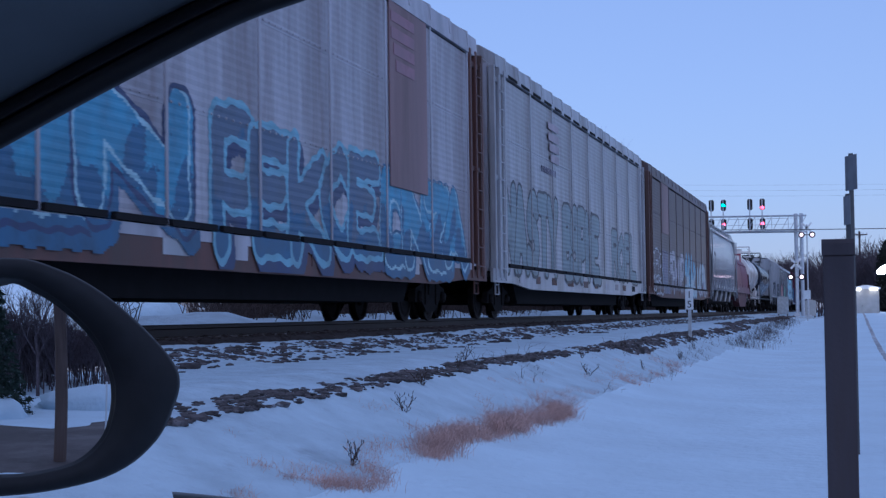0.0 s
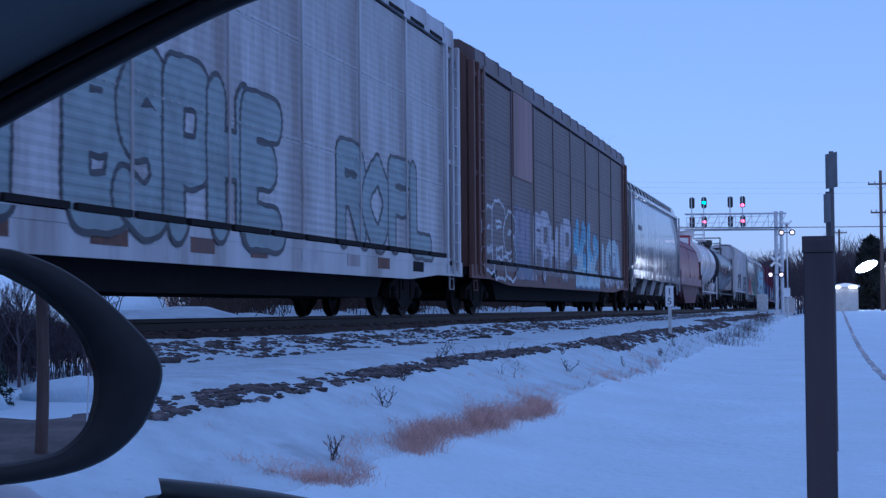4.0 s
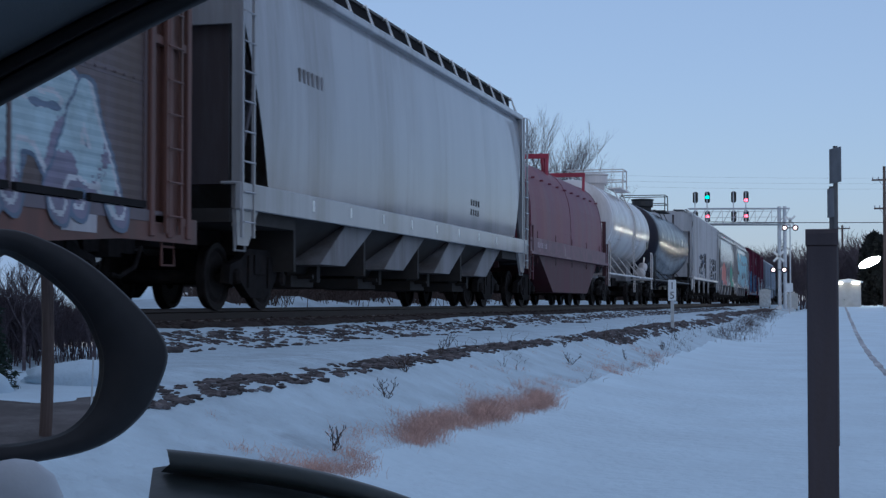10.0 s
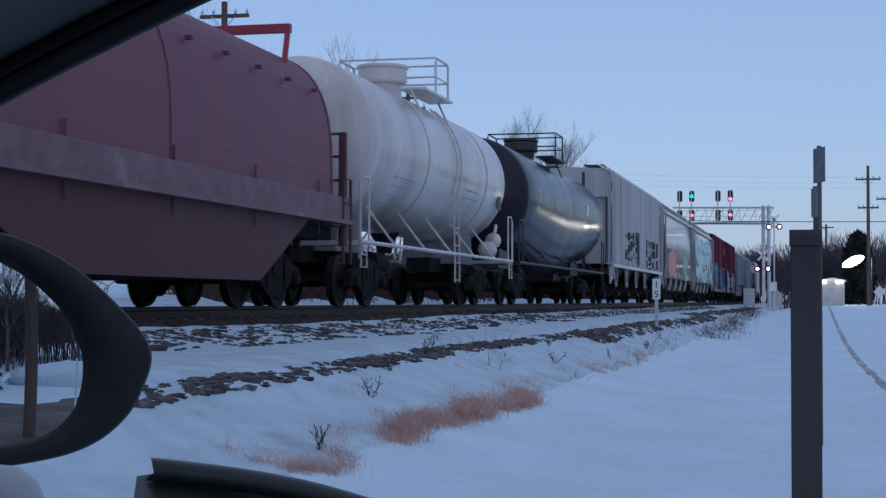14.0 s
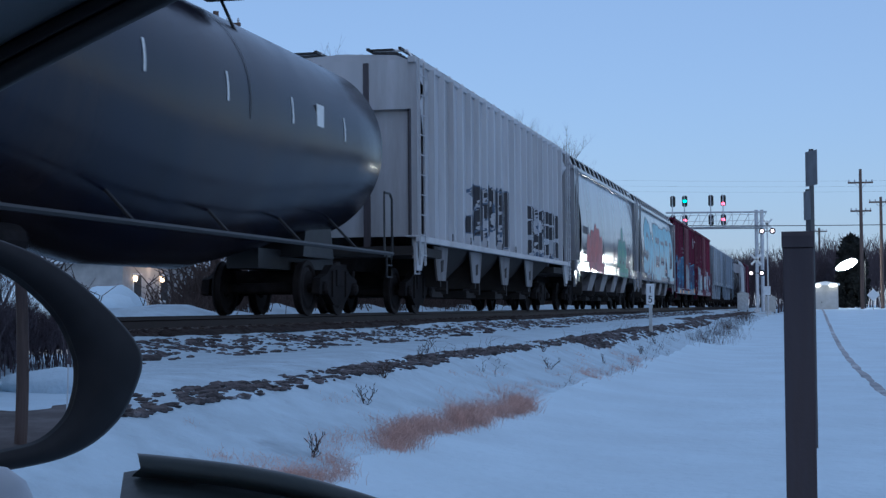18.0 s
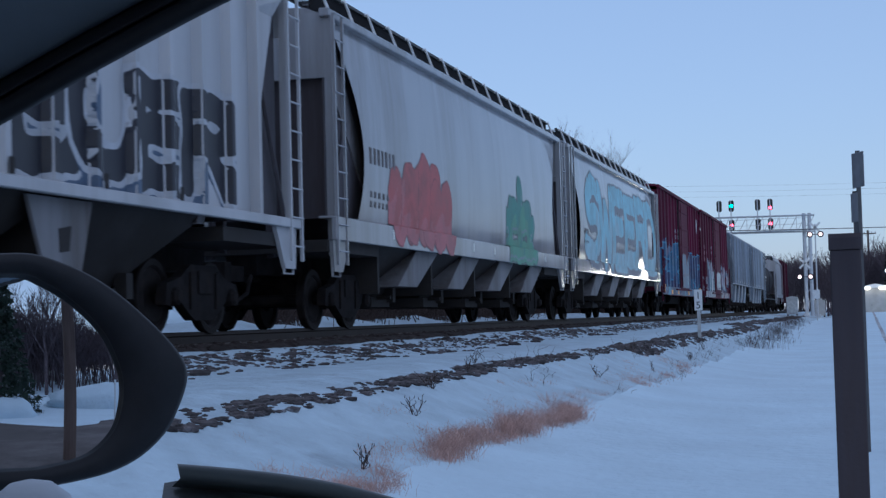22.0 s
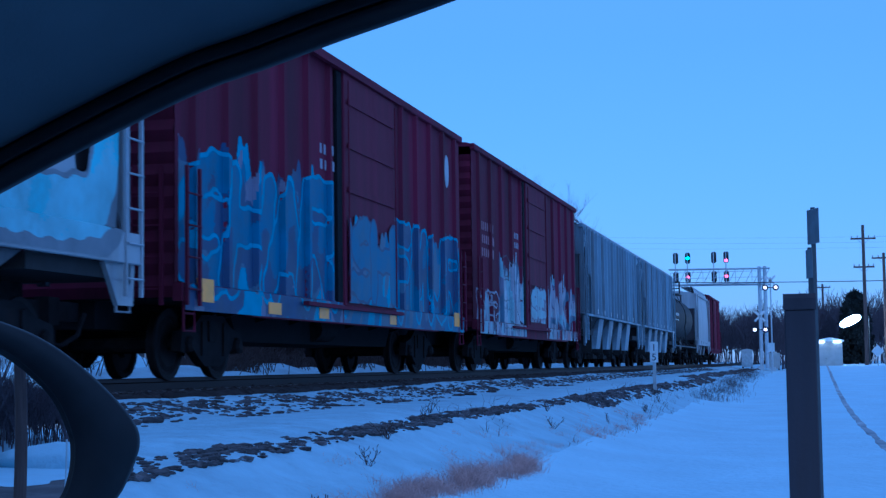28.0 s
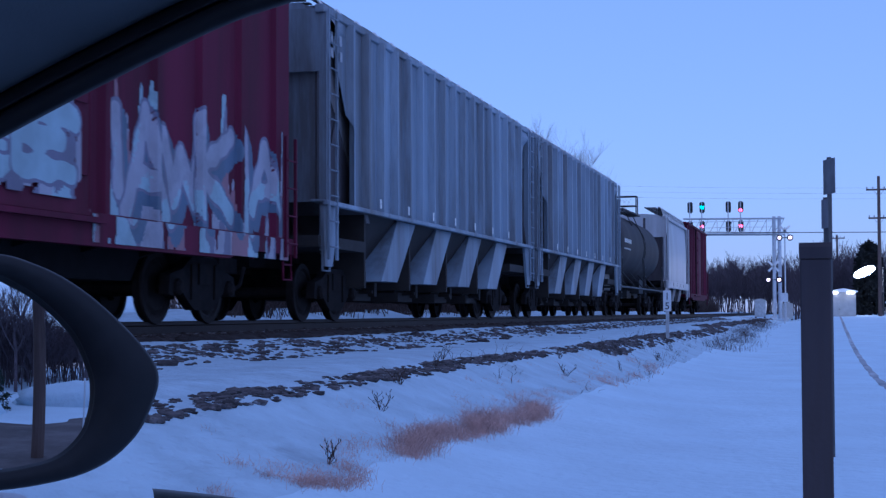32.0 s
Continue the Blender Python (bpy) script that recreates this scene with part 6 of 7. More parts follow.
def segs_mesh(name, segs, mats, sides=3):
    P = np.array([[*s[0]] for s in segs])
    Q = np.array([[*s[1]] for s in segs])
    r0 = np.array([max(s[2], 0.0006) for s in segs])
    r1 = np.array([max(s[3], 0.0005) for s in segs])
    D = Q - P
    D /= np.linalg.norm(D, axis=1, keepdims=True) + 1e-9
    ref = np.where(np.abs(D[:, 2:3]) < 0.9, np.array([[0, 0, 1.0]]), np.array([[1.0, 0, 0]]))
    U = np.cross(D, ref)
    U /= np.linalg.norm(U, axis=1, keepdims=True) + 1e-9
    W = np.cross(D, U)
    vs = []
    for k in range(sides):
        a = 2 * math.pi * k / sides
        off = math.cos(a) * U + math.sin(a) * W
        vs.append(P + off * r0[:, None])
        vs.append(Q + off * r1[:, None])
    V = np.stack(vs, 1).reshape(-1, 3)
    n = len(segs)
    base = (np.arange(n) * 2 * sides)[:, None]
    faces = []
    for k in range(sides):
        j = (k + 1) % sides
        faces.append(base + np.array([[2 * k, 2 * j, 2 * j + 1, 2 * k + 1]]))
    F = np.concatenate(faces, 0)
    me = bpy.data.meshes.new(name)
    me.from_pydata(V.tolist(), [], F.tolist())
    me.materials.append(mats)
    return me


def bare_tree(x, y, height, seed, label="tall bare winter tree with fine upright twigs", radius=0.2, depth=4, spread=0.45, base=None, fork=(2, 4)):
    rng = np.random.default_rng(seed)
    z = gz(x, y) if base is None else base
    ob = thing("bare_tree", label, "tree", "bare trees", m=pose(x, y, z - 0.1))
    sg = limbs(rng, (0, 0, 0), height, spread, depth, radius=radius, fork=fork)
    top = max(s[1].z for s in sg)
    k = height / top
    sg = [(a * k, b * k, c, d, lv) for a, b, c, d, lv in sg]
    place("trunk", segs_mesh("trunk", [s for s in sg if s[4] == 0], TREEBARK, 7), ob)
    place("crown", segs_mesh("crown", [s for s in sg if s[4] > 0], TREEBARK, 3), ob)
    return ob


for x, y, h, s in ((135, 25.5, 17.4, 4), (131, 25.0, 16.2, 3), (191, 26, 19.6, 6), (65, 25, 14.8, 7), (71, 26, 13.2, 8)):
    bare_tree(x, y, h, s, depth=5, spread=0.42, fork=(2, 4), radius=0.12)


def woods(name, x0, x1, y0, y1, count, h0, h1, seed, label):
    """A far belt of bare trees, too many to count."""
    rng = np.random.default_rng(seed)
    kinds = []
    for k in range(6):
        kinds.append(limbs(rng, (0, 0, 0), 8.0, 0.42, 3, radius=0.13, fork=(2, 5)))
    segs = []
    for i in range(count):
        x, y = rng.uniform(x0, x1), rng.uniform(y0, y1)
        kind = kinds[rng.integers(0, 6)]
        k = rng.uniform(h0, h1) / 9.0
        a = rng.uniform(0, 6.28)
        c, s = math.cos(a), math.sin(a)
        b = Vector((x, y, gz(x, y) - 0.3))
        for p, q, r, r2, lv in kind:
            segs.append((b + Vector((c * p.x - s * p.y, s * p.x + c * p.y, p.z)) * k, b + Vector((c * q.x - s * q.y, s * q.x + c * q.y, q.z)) * k, r * k * 0.7 + 0.006, r2 * k * 0.7 + 0.006, lv))
    ob = place(name, segs_mesh(name, segs, BARK, 3))
    tagged(ob, label, "woods", kind="stuff")


woods("far_woods", 158, 190, -40, 3.2, 430, 4.2, 8.0, 21, "dark belt of bare trees beyond the road")
woods("far_woods", 230, 300, 2, 28, 260, 5.5, 9.0, 22, "dark belt of bare trees along the distant track")
woods("far_woods", 20, 170, 42, 58, 200, 4.0, 7.0, 23, "bare woods behind the railway")
woods("far_woods", -34, -12, -50, -20, 520, 3.6, 6.0, 24, "bare woods across the road")


def brush(name, spots, mat, label, seed, height=0.8, count=60, width=0.6, thick=0.006):
    """Thin stems leaning every way, in tufts round the spots (x, y, size)."""
    rng = np.random.default_rng(seed)
    segs = []
    for x, y, k in spots:
        for _ in range(int(count * k)):
            px, py = x + rng.normal(0, width * k * 0.5), y + rng.normal(0, width * k * 0.25)
            h = height * k * rng.uniform(0.4, 1.1)
            p = Vector((px, py, gz(px, py) - 0.03))
            q = p + Vector((rng.normal(0, 0.22) * h, rng.normal(0, 0.22) * h, h * 0.6))
            e = q + Vector((rng.normal(0, 0.35) * h, rng.normal(0, 0.3) * h, h * rng.uniform(0.1, 0.45)))
            segs.append((p, q, thick, thick * 0.8, 0))
            segs.append((q, e, thick * 0.8, thick * 0.4, 1))
    ob = place(name, segs_mesh(name, segs, mat, 3))
    tagged(ob, label, "grass", kind="stuff")


g = np.random.default_rng(5)
def clumps(x0, x1, edge, depth, count, k0, k1, bare=0.0):
    """Uneven tufts above the snow field's edge, thinning out up the bank."""
    out = []
    while len(out) < count:
        x, up = g.uniform(x0, x1), g.exponential(depth)
        if noise.noise(Vector((x * 0.9, up * 2.5, 4.0))) + 0.5 * noise.noise(Vector((x * 2.7, up * 5, 8.0))) > bare and up < 1.0:
            out.append((x, edge(x) + up, g.uniform(k0, k1) * (1 - 0.5 * up)))
    return out


def snow_edge(x):
    return 2.93 + 0.05 * math.sin(x * 1.1) + 0.03 * math.sin(x * 3.1)


brush("dry_grass", clumps(11.1, 16.8, snow_edge, 0.09, 165, 0.35, 0.95, -0.26), DRYGRASS, "matted red-brown dry grass along the snow's edge", 31, 0.23, 85, 0.30, 0.0013)
brush("dry_grass", clumps(7.9, 9.9, snow_edge, 0.10, 40, 0.4, 0.9, -0.1), DRYGRASS, "low red-brown dry grass pressed by snow", 32, 0.15, 85, 0.28, 0.0013)
brush("dry_grass", clumps(8.5, 30, snow_edge, 0.35, 210, 0.3, 0.8, 0.0), DRYGRASS, "thin dry grass showing through the snow", 33, 0.20, 40, 0.35, 0.0011)
brush("thin_brush", [(g.uniform(18, 48), g.uniform(2.9, 4.3), g.uniform(0.4, 1.0)) for _ in range(44)], WEED, "sparse dead weeds standing in the snow", 34, 0.30, 9, 0.5, 0.0026)
brush("dark_brush", [(x, 2.7 + 0.020 * (x - 40) + g.normal(0, 0.25), g.uniform(0.8, 1.3)) for x in np.arange(44, 112, 1.3)], WEED, "dark dead brush on the edge of the bank", 35, 0.25, 36, 1.1, 0.0040)
def off_house(spots):
    """Leaves the line of sight to the lit house clear of brush."""
    return [p for p in spots if not 0.40 < p[1] / p[0] < 0.53]


brush("thicket", off_house([(x + g.normal(0, 0.3), g.uniform(15.4, 17.4), g.uniform(0.75, 1.25)) for x in np.arange(20, 230, 0.55) if not (52 < x < 55 or 80 < x < 84)]), WEED, "dense dark thicket along the far side of the railway", 38, 1.9, 70, 1.5, 0.020)
brush("trackside_brush", off_house([(g.uniform(24, 70), g.uniform(13.8, 16), g.uniform(0.7, 1.3)) for _ in range(260)]), WEED, "low dark brush on the far side of the railway", 37, 0.55, 40, 1.6, 0.012)
brush("trackside_brush", off_house([(g.uniform(26, 66), g.uniform(15.5, 22), g.uniform(0.7, 1.4)) for _ in range(420)]), WEED, "dark brown brush behind the railway", 36, 0.85, 46, 1.8, 0.014)


def weed(seed, h):
    rng = np.random.default_rng(seed)
    segs = []
    for k in range(rng.integers(2, 5)):
        p = Vector((0, 0, -0.05))
        d = Vector((rng.normal(0, 0.3), rng.normal(0, 0.3), 1))
        for i in range(4):
            q = p + d * h * 0.27
            segs.append((p, q, 0.0038, 0.003, 0))
            for _ in range(2):
                e = q + Vector((rng.normal(0, 0.12), rng.normal(0, 0.10), rng.uniform(0.06, 0.2))) * h * 1.5
                segs.append((q, e, 0.0022, 0.0015, 1))
                segs.append((e, e + Vector((rng.normal(0, 0.01), rng.normal(0, 0.01), 0.02)), 0.004, 0.002, 1))
            d = d + Vector((rng.normal(0, 0.16), rng.normal(0, 0.16), 0.0))
            p = q
    return segs_mesh("dead_weed", segs, WEED, 4)


WEEDS = [weed(40 + k, 0.15) for k in range(5)]
spots = [(9.85, 3.15), (18.3, 4.45), (17.0, 4.2), (12.7, 3.6), (14.4, 3.9),  (21, 3.4), (23.5, 3.9), (26, 3.3), (28, 3.9), (31, 3.2), (33, 3.7), (36, 3.4)]
for i, (x, y) in enumerate(spots):
    ob = place("dead_weed", WEEDS[i % 5], None, pose(x, y, gz(x, y), 0, 0, 57 * i))
    tagged(ob, "dead branching weed stalk standing in the snow", "weed", "dead weeds")


def stone_meshes(seed, n):
    rng = np.random.default_rng(seed)
    out = []
    for _ in range(n):
        bm = B()
        bmesh.ops.create_icosphere(bm, subdivisions=1, radius=1.0)
        for v in bm.verts:
            v.co *= rng.uniform(0.7, 1.15)
            v.co.z *= 0.55
        out.append(([list(v.co) for v in bm.verts], [[v.index for v in f.verts] for f in bm.faces]))
        bm.free()
    return out


def stones(name, label, rows, seed, mat=STONE):
    """Loose ballast: many stones joined; rows of x0, x1, y0, y1, count, size, patch length."""
    rng = np.random.default_rng(seed)
    kinds = stone_meshes(seed, 6)
    V, F, n = [], [], 0
    for x0, x1, y0, y1, count, size, patch in rows:
        for _ in range(count):
            u = rng.uniform(0, 1)
            x = x0 + (x1 - x0) * u ** 1.5
            f = rng.uniform(0, 1)
            y = y0 + (y1 - y0) * f
            if patch and noise.noise(Vector((x * 0.55 / patch, y * 2.5, seed))) + 0.8 * noise.noise(Vector(((x - 1.6 * y) * 2.6 / patch, (y + 0.25 * x) * 4.0, 9))) - 0.9 * abs(f - 0.5) < rng.uniform(-0.60, -0.02):
                continue
            s = size * rng.uniform(0.35, 0.9) * (1.9 if rng.uniform(0, 1) < 0.16 else 1.0)
            a = rng.normal(-0.38, 0.30)
            ca, sa = math.cos(a), math.sin(a)
            vs, fs = kinds[rng.integers(0, 6)]
            z = gz(x, y)
            for p in vs:
                V.append((x + s * (1.8 * ca * p[0] - 0.9 * sa * p[1]), y + s * (1.8 * sa * p[0] + 0.9 * ca * p[1]), z + s * 1.25 * p[2]))
            F += [[i + n for i in q] for q in fs]
            n += len(vs)
    me = bpy.data.meshes.new(name)
    me.from_pydata(V, [], F)
    me.materials.append(mat)
    ob = place(name, me)
    tagged(ob, label, "stones", kind="stuff")


stones("ballast_stones", "brown ballast stones breaking through the snow", [(7, 30, 3.98, 4.40, 8000, 0.029, 0.6), (28, 64, 3.7, 4.35, 2600, 0.060, 1.2), (9, 110, 6.35, 7.15, 10000, 0.036, 0.5), (60, 130, 4.1, 4.9, 700, 0.12, 3.0), (6, 40, 5.9, 6.35, 300, 0.06, 0.8)], 51)
stones("ballast_bed", "dark ballast stones of the track bed", [(8, 75, 7.32, 8.25, 6500, 0.06, 0)], 52, BEDSTONE)


def bed_z(X, Y):
    return -0.262 + 0.014 * np.sin(X * 9.1 + Y * 7) * np.sin(Y * 11.3 + X * 3) - 0.5 * np.clip(7.38 - Y, 0, 1) - 0.5 * np.clip(Y - 11.1, 0, 1)


bed = place("track_bed", grid_mesh("track_bed", np.concatenate([np.linspace(-60, 6, 40), np.linspace(6.2, 60, 300), np.linspace(60.5, 420, 180)]), np.linspace(7.25, 11.25, 34), bed_z, BEDSTONE))
tagged(bed, "dark wet ballast bed under the rails", "track bed", kind="structure")

# sleepers under the nearest stretch, and snow-filled wheel track in the field
tie = B()
box(tie, -0.11, 0.11, -1.3, 1.3, -0.20, -0.005)
bevel(tie, 0.012)
tie_mesh = finish(tie, "sleeper", TIE)
for i in range(150):
    place("sleeper", tie_mesh, track, pose(6 + i * 0.5, TRACK_Y + 0.02 * math.sin(i * 2.3), RAIL_Z - 0.135, 0, 0, 0.4 * math.sin(i)))
spike = B()
box(spike, -0.09, 0.09, -0.17, 0.17, 0.0, 0.022)
plate_mesh = finish(spike, "tie_plate", RUST)
for i in range(100):
    place("tie_plate", plate_mesh, track, pose(8 + i * 0.5, TRACK_Y - 0.7175, RAIL_Z - 0.18 + 0.0))


SLUSH = material("grey_slush", (0.30, 0.31, 0.34), 0.7, var=0.35, scale=1.5, dirt=(0.6, 0.62, 0.66), dirt_amount=0.3)


def strip(name, pts, width, mat, label, category, lift=0.006):
    """A flat band that lies on the ground along points."""
    pts = spline2(pts)
    V, F = [], []
    for i, p in enumerate(pts):
        d = (pts[min(i + 1, len(pts) - 1)] - pts[max(i - 1, 0)]).normalized()
        n = Vector((-d.y, d.x))
        for k in (-1, -0.5, 0, 0.5, 1):
            w = width * (1 + 0.15 * math.sin(i * 1.7)) / 2
            x, y = p.x + n.x * w * k, p.y + n.y * w * k
            V.append((x, y, gz(x, y) + lift + (0 if abs(k) < 1 else -0.02)))
    for i in range(len(pts) - 1):
        for k in range(4):
            a = i * 5 + k
            F.append((a, a + 1, a + 6, a + 5))
    me = bpy.data.meshes.new(name)
    me.from_pydata(V, [], F)
    me.materials.append(mat)
    ob = place(name, me)
    tagged(ob, label, category, kind="structure")


def spline2(pts, step=1.0):
    out = []
    for a, b in zip(pts, pts[1:]):
        a, b = Vector(a), Vector(b)
        n = max(2, int((b - a).length / step))
        out += [a.lerp(b, i / n) for i in range(n)]
    return out + [Vector(pts[-1])]


strip("tyre_rut", [(16, -1.15), (23, -0.98), (30, -0.88), (45, -0.80), (80, -0.85), (118, -0.95)], 0.20, SLUSH, "grey tyre rut in the snow", "rut")
strip("road", [(-80, 38), (-41, 16.5), (-14, 0.8), (-2.4, -5.9), (9.6, -12.8), (60, -42)], 6.6, ASPHALT, "dark wet asphalt road between snowbanks", "road", 0.012)
strip("crossing_road", [(133, -60), (133, -10), (133.5, 4), (134, 7)], 6.0, SLUSH, "slushy road leading over the railway crossing", "road", 0.012)


# ---- houses behind the railway and across the road ----
def house(x, y, w, d, h, turn, label, wall=HOUSE, base=None):
    z = (gz(x, y) if base is None else base) - 0.1
    ob = thing("house", label, "house", "houses", m=pose(x, y, z, 0, 0, turn))
    bm = B()
    box(bm, -w / 2, w / 2, -d / 2, d / 2, 0, h)
    part("wall", bm, wall, ob)
    bm = B()
    prism(bm, [(-d / 2 - 0.4, h - 0.1), (d / 2 + 0.4, h - 0.1), (0, h + d * 0.36)], -w / 2 - 0.3, w / 2 + 0.3, "x")
    part("roof", bm, ROOFSNOW, ob, "snow-covered gable roof")
    for i in range(max(2, int(w / 2.6))):
        px = -w / 2 + w * (i + 0.5) / max(2, int(w / 2.6))
        bm = B()
        box(bm, px - 0.45, px + 0.45, -d / 2 - 0.04, -d / 2 + 0.02, 0.9, 2.1)
        wn_ = part("window", bm, SIGNWHITE, ob)
        bm = B()
        box(bm, px - 0.38, px + 0.38, -d / 2 - 0.05, -d / 2 - 0.041, 0.97, 2.03)
        part("pane", bm, BLACK, wn_)
    return ob


porch = house(67.5, 31, 14, 7, 2.6, 0, "pale house with lit lamps by its door behind the railway", HOUSE)
for px in (-6.0, -3.2):
    bm = B()
    lathe(bm, [(1.75, 0.03), (1.8, 0.09), (1.95, 0.09), (2.0, 0.03)], 10, "z", (px, -3.62, 0))
    part("porch_lamp", bm, LAMP_PORCH, porch, "small lit porch lamp")
point_lamp("porch_light", (63.0, 26.6, 2.0), 60, 0.15, (1.0, 0.62, 0.36))
house(88, 33, 7, 6, 2.6, 8, "low grey house with a snowy roof", HOUSE)
house(108, 33, 12, 7, 2.8, -4, "long low house with a snowy roof")
house(-33, -47, 8, 6, 2.8, 30, "far house with a snowy roof across the road")


def snow_heap(x, y, w, d, h, seed, label="rounded bank of ploughed snow"):
    rng = np.random.default_rng(seed)
    bm = B()
    bmesh.ops.create_icosphere(bm, subdivisions=3, radius=1.0)
    for v in bm.verts:
        k = 1 + 0.22 * noise.noise(v.co * 2.1 + Vector((seed, 0, 0))) + 0.10 * noise.noise(v.co * 5.3)
        v.co = Vector((v.co.x * w / 2 * k, v.co.y * d / 2 * k, v.co.z * h * k))
    ob = part("snow_bank", bm, SNOW, None, smooth=True)
    ob.location = (x, y, gz(x, y))
    tagged(ob, label, "snow bank", "snow banks")


for i, (x, y, w, d, h) in enumerate(((57, 19.5, 5, 2, 1.0), (67, 20, 4, 2, 1.2), (46, 22, 4, 3, 0.9), (76, 21, 6, 2, 1.0), (90, 22, 6, 3, 1.1), (52, 24, 4, 2, 1.2),
                                     (-4.8, -13.2, 6, 3, 0.7), (-9.5, -11.0, 5, 3, 0.6), (-1.5, -16, 6, 3, 0.8), (-6.3, -9.2, 1.6, 1.2, 0.5))):
    snow_heap(x, y, w, d, h, i)


# ---- across the road, seen in the mirror ----
utility_pole(-1.6, -4.4, 7.5, (), "brown timber pole beside the road", 0.088, POLEWOOD)
for x, y, h, s in ((-8.5, -21, 9.0, 61), (-11.5, -19, 6.5, 62), (-6.5, -24, 10.5, 63), (-5.5, -20.5, 8.0, 64), (-10, -24, 8.0, 65), (-3.6, -22, 9.0, 66)):
    bare_tree(x, y, h, s, "dense bare bush-like tree across the road", 0.10, 4, 0.55, fork=(2, 5))


def stake(x, y, h, mat, label, r=0.02):
    ob = thing("marker_stake", label, "stake", m=pose(x, y, gz(x, y)))
    bm = B()
    tube(bm, [(0, 0, -0.1), (0.01, 0, h)], r, 8)
    part("rod", bm, mat, ob)
    bm = B()
    tube(bm, [(0.01, 0, h), (0.01, 0, h + 0.06)], r * 1.2, 8)
    part("rod_cap", bm, mat, ob)


stake(-0.75, -4.0, 1.0, SIGNWHITE, "thin white marker stake beside the road", 0.012)
stake(-2.9, -10.5, 1.1, BARK, "dark wooden stake in the snow", 0.05)


def conifer(x, y, h, seed):
    rng = np.random.default_rng(seed)
    ob = thing("conifer", "dark snow-dusted conifer with drooping boughs", "tree", m=pose(x, y, gz(x, y)))
    bm = B()
    tube(bm, [(0, 0, -0.1), (0, 0, h)], 0.10, 7, 0.02)
    part("trunk", bm, BARK, ob)
    V, F = [], []
    for i in range(900):
        z = h * (0.06 + 0.94 * rng.uniform(0, 1) ** 1.2)
        rr = (1 - z / h) * h * 0.30 * rng.uniform(0.3, 1.05) + 0.05
        a = rng.uniform(0, 6.28)
        c = Vector((rr * math.cos(a), rr * math.sin(a), z - rr * 0.35))
        for _ in range(5):
            t = Vector((rng.normal(0, 0.10), rng.normal(0, 0.10), rng.normal(-0.02, 0.07)))
            u = Vector((rng.normal(0, 0.03), rng.normal(0, 0.03), rng.normal(0, 0.03)))
            n = len(V)
            V += [tuple(c - t * 0.5 + u), tuple(c - t * 0.5 - u), tuple(c + t)]
            F.append((n, n + 1, n + 2))
    me = bpy.data.meshes.new("boughs")
    me.from_pydata(V, [], F)
    me.materials.append(NEEDLE)
    place("boughs", me, ob)


EVERGREEN = material("dark_evergreen_leaf", (0.020, 0.022, 0.022), 0.9, var=0.4, scale=5, spec=0.1)
NEEDLE = material("conifer_needles", (0.035, 0.055, 0.04), 0.9, var=0.4, scale=7, dirt=(0.5, 0.52, 0.55), dirt_amount=0.12)
conifer(-7.2, -9.9, 4.6, 71)
conifer(-8.6, -11.5, 5.2, 72)

def evergreen_dome(x, y, h, wide, seed):
    """A dense dark evergreen of rounded outline: a short trunk and some thousands of leaf sprays."""
    rng = np.random.default_rng(seed)
    ob = thing("evergreen_tree", "dense dark evergreen tree with a rounded crown", "tree", m=pose(x, y, gz(x, y)))
    part("trunk", tube(B(), [(0, 0, -0.1), (0.05, 0, h * 0.5)], 0.16, 8, 0.08), BARK, ob)
    n = 3200
    u = rng.uniform(0.03, 1, n)
    az = rng.uniform(0, 6.28, n)
    rim = wide / 2 * np.sqrt(np.clip(1 - (np.maximum(u - 0.35, 0) / 0.66) ** 2.4, 0, 1)) * (0.9 + 0.12 * np.sin(az * 5 + u * 9) + 0.08 * np.sin(az * 11 + seed))
    rr = rim * rng.uniform(0.35, 1.05, n) ** 0.5
    c = np.stack([rr * np.cos(az), rr * np.sin(az), u * h], 1)
    V, F = [], []
    for p in c:
        t, w = rng.normal(0, 0.16, 3), rng.normal(0, 0.09, 3)
        k = len(V)
        V += [tuple(p - t), tuple(p + w), tuple(p + t), tuple(p - w)]
        F.append((k, k + 1, k + 2, k + 3))
    me = bpy.data.meshes.new("crown")
    me.from_pydata(V, [], F)
    me.materials.append(EVERGREEN)
    place("crown", me, ob)


evergreen_dome(136, -3.5, 6.0, 2.7, 5)
utility_pole(51.7, 20, 10.4, ((9.9, 0.9),), "utility pole behind the railway with one cross-arm")
utility_pole(77.3, 20, 10.6, ((10.25, 0.9), (9.7, 0.9)), "utility pole behind the railway with two cross-arms")


# ---- the parked car round the camera, in the frame of the seated viewer: x right, y up, z back ----
SEAT = pose(0, 0, 0, 92.005, 0, -76.08)


def spline(pts, n=8, closed=False):
    """Points of a smooth curve through a few control points."""
    pts = [Vector(p) for p in pts]
    out = []
    m = len(pts)
    for i in range(m if closed else m - 1):
        p0, p1 = pts[(i - 1) % m] if closed or i else pts[0], pts[i]
        p2 = pts[(i + 1) % m]
        p3 = pts[(i + 2) % m] if closed or i + 2 < m else pts[-1]
        for k in range(n):
            t = k / n
            out.append(0.5 * ((2 * p1) + (p2 - p0) * t + (2 * p0 - 5 * p1 + 4 * p2 - p3) * t * t + (3 * p1 - p0 - 3 * p2 + p3) * t ** 3))
    if not closed:
        out.append(pts[-1])
    return out


def view(px, py, d):
    """A place in the seat frame by its bearing and distance."""
    return Vector(((px - 784) / 2800 * d, (441 - py) / 2800 * d, -d))


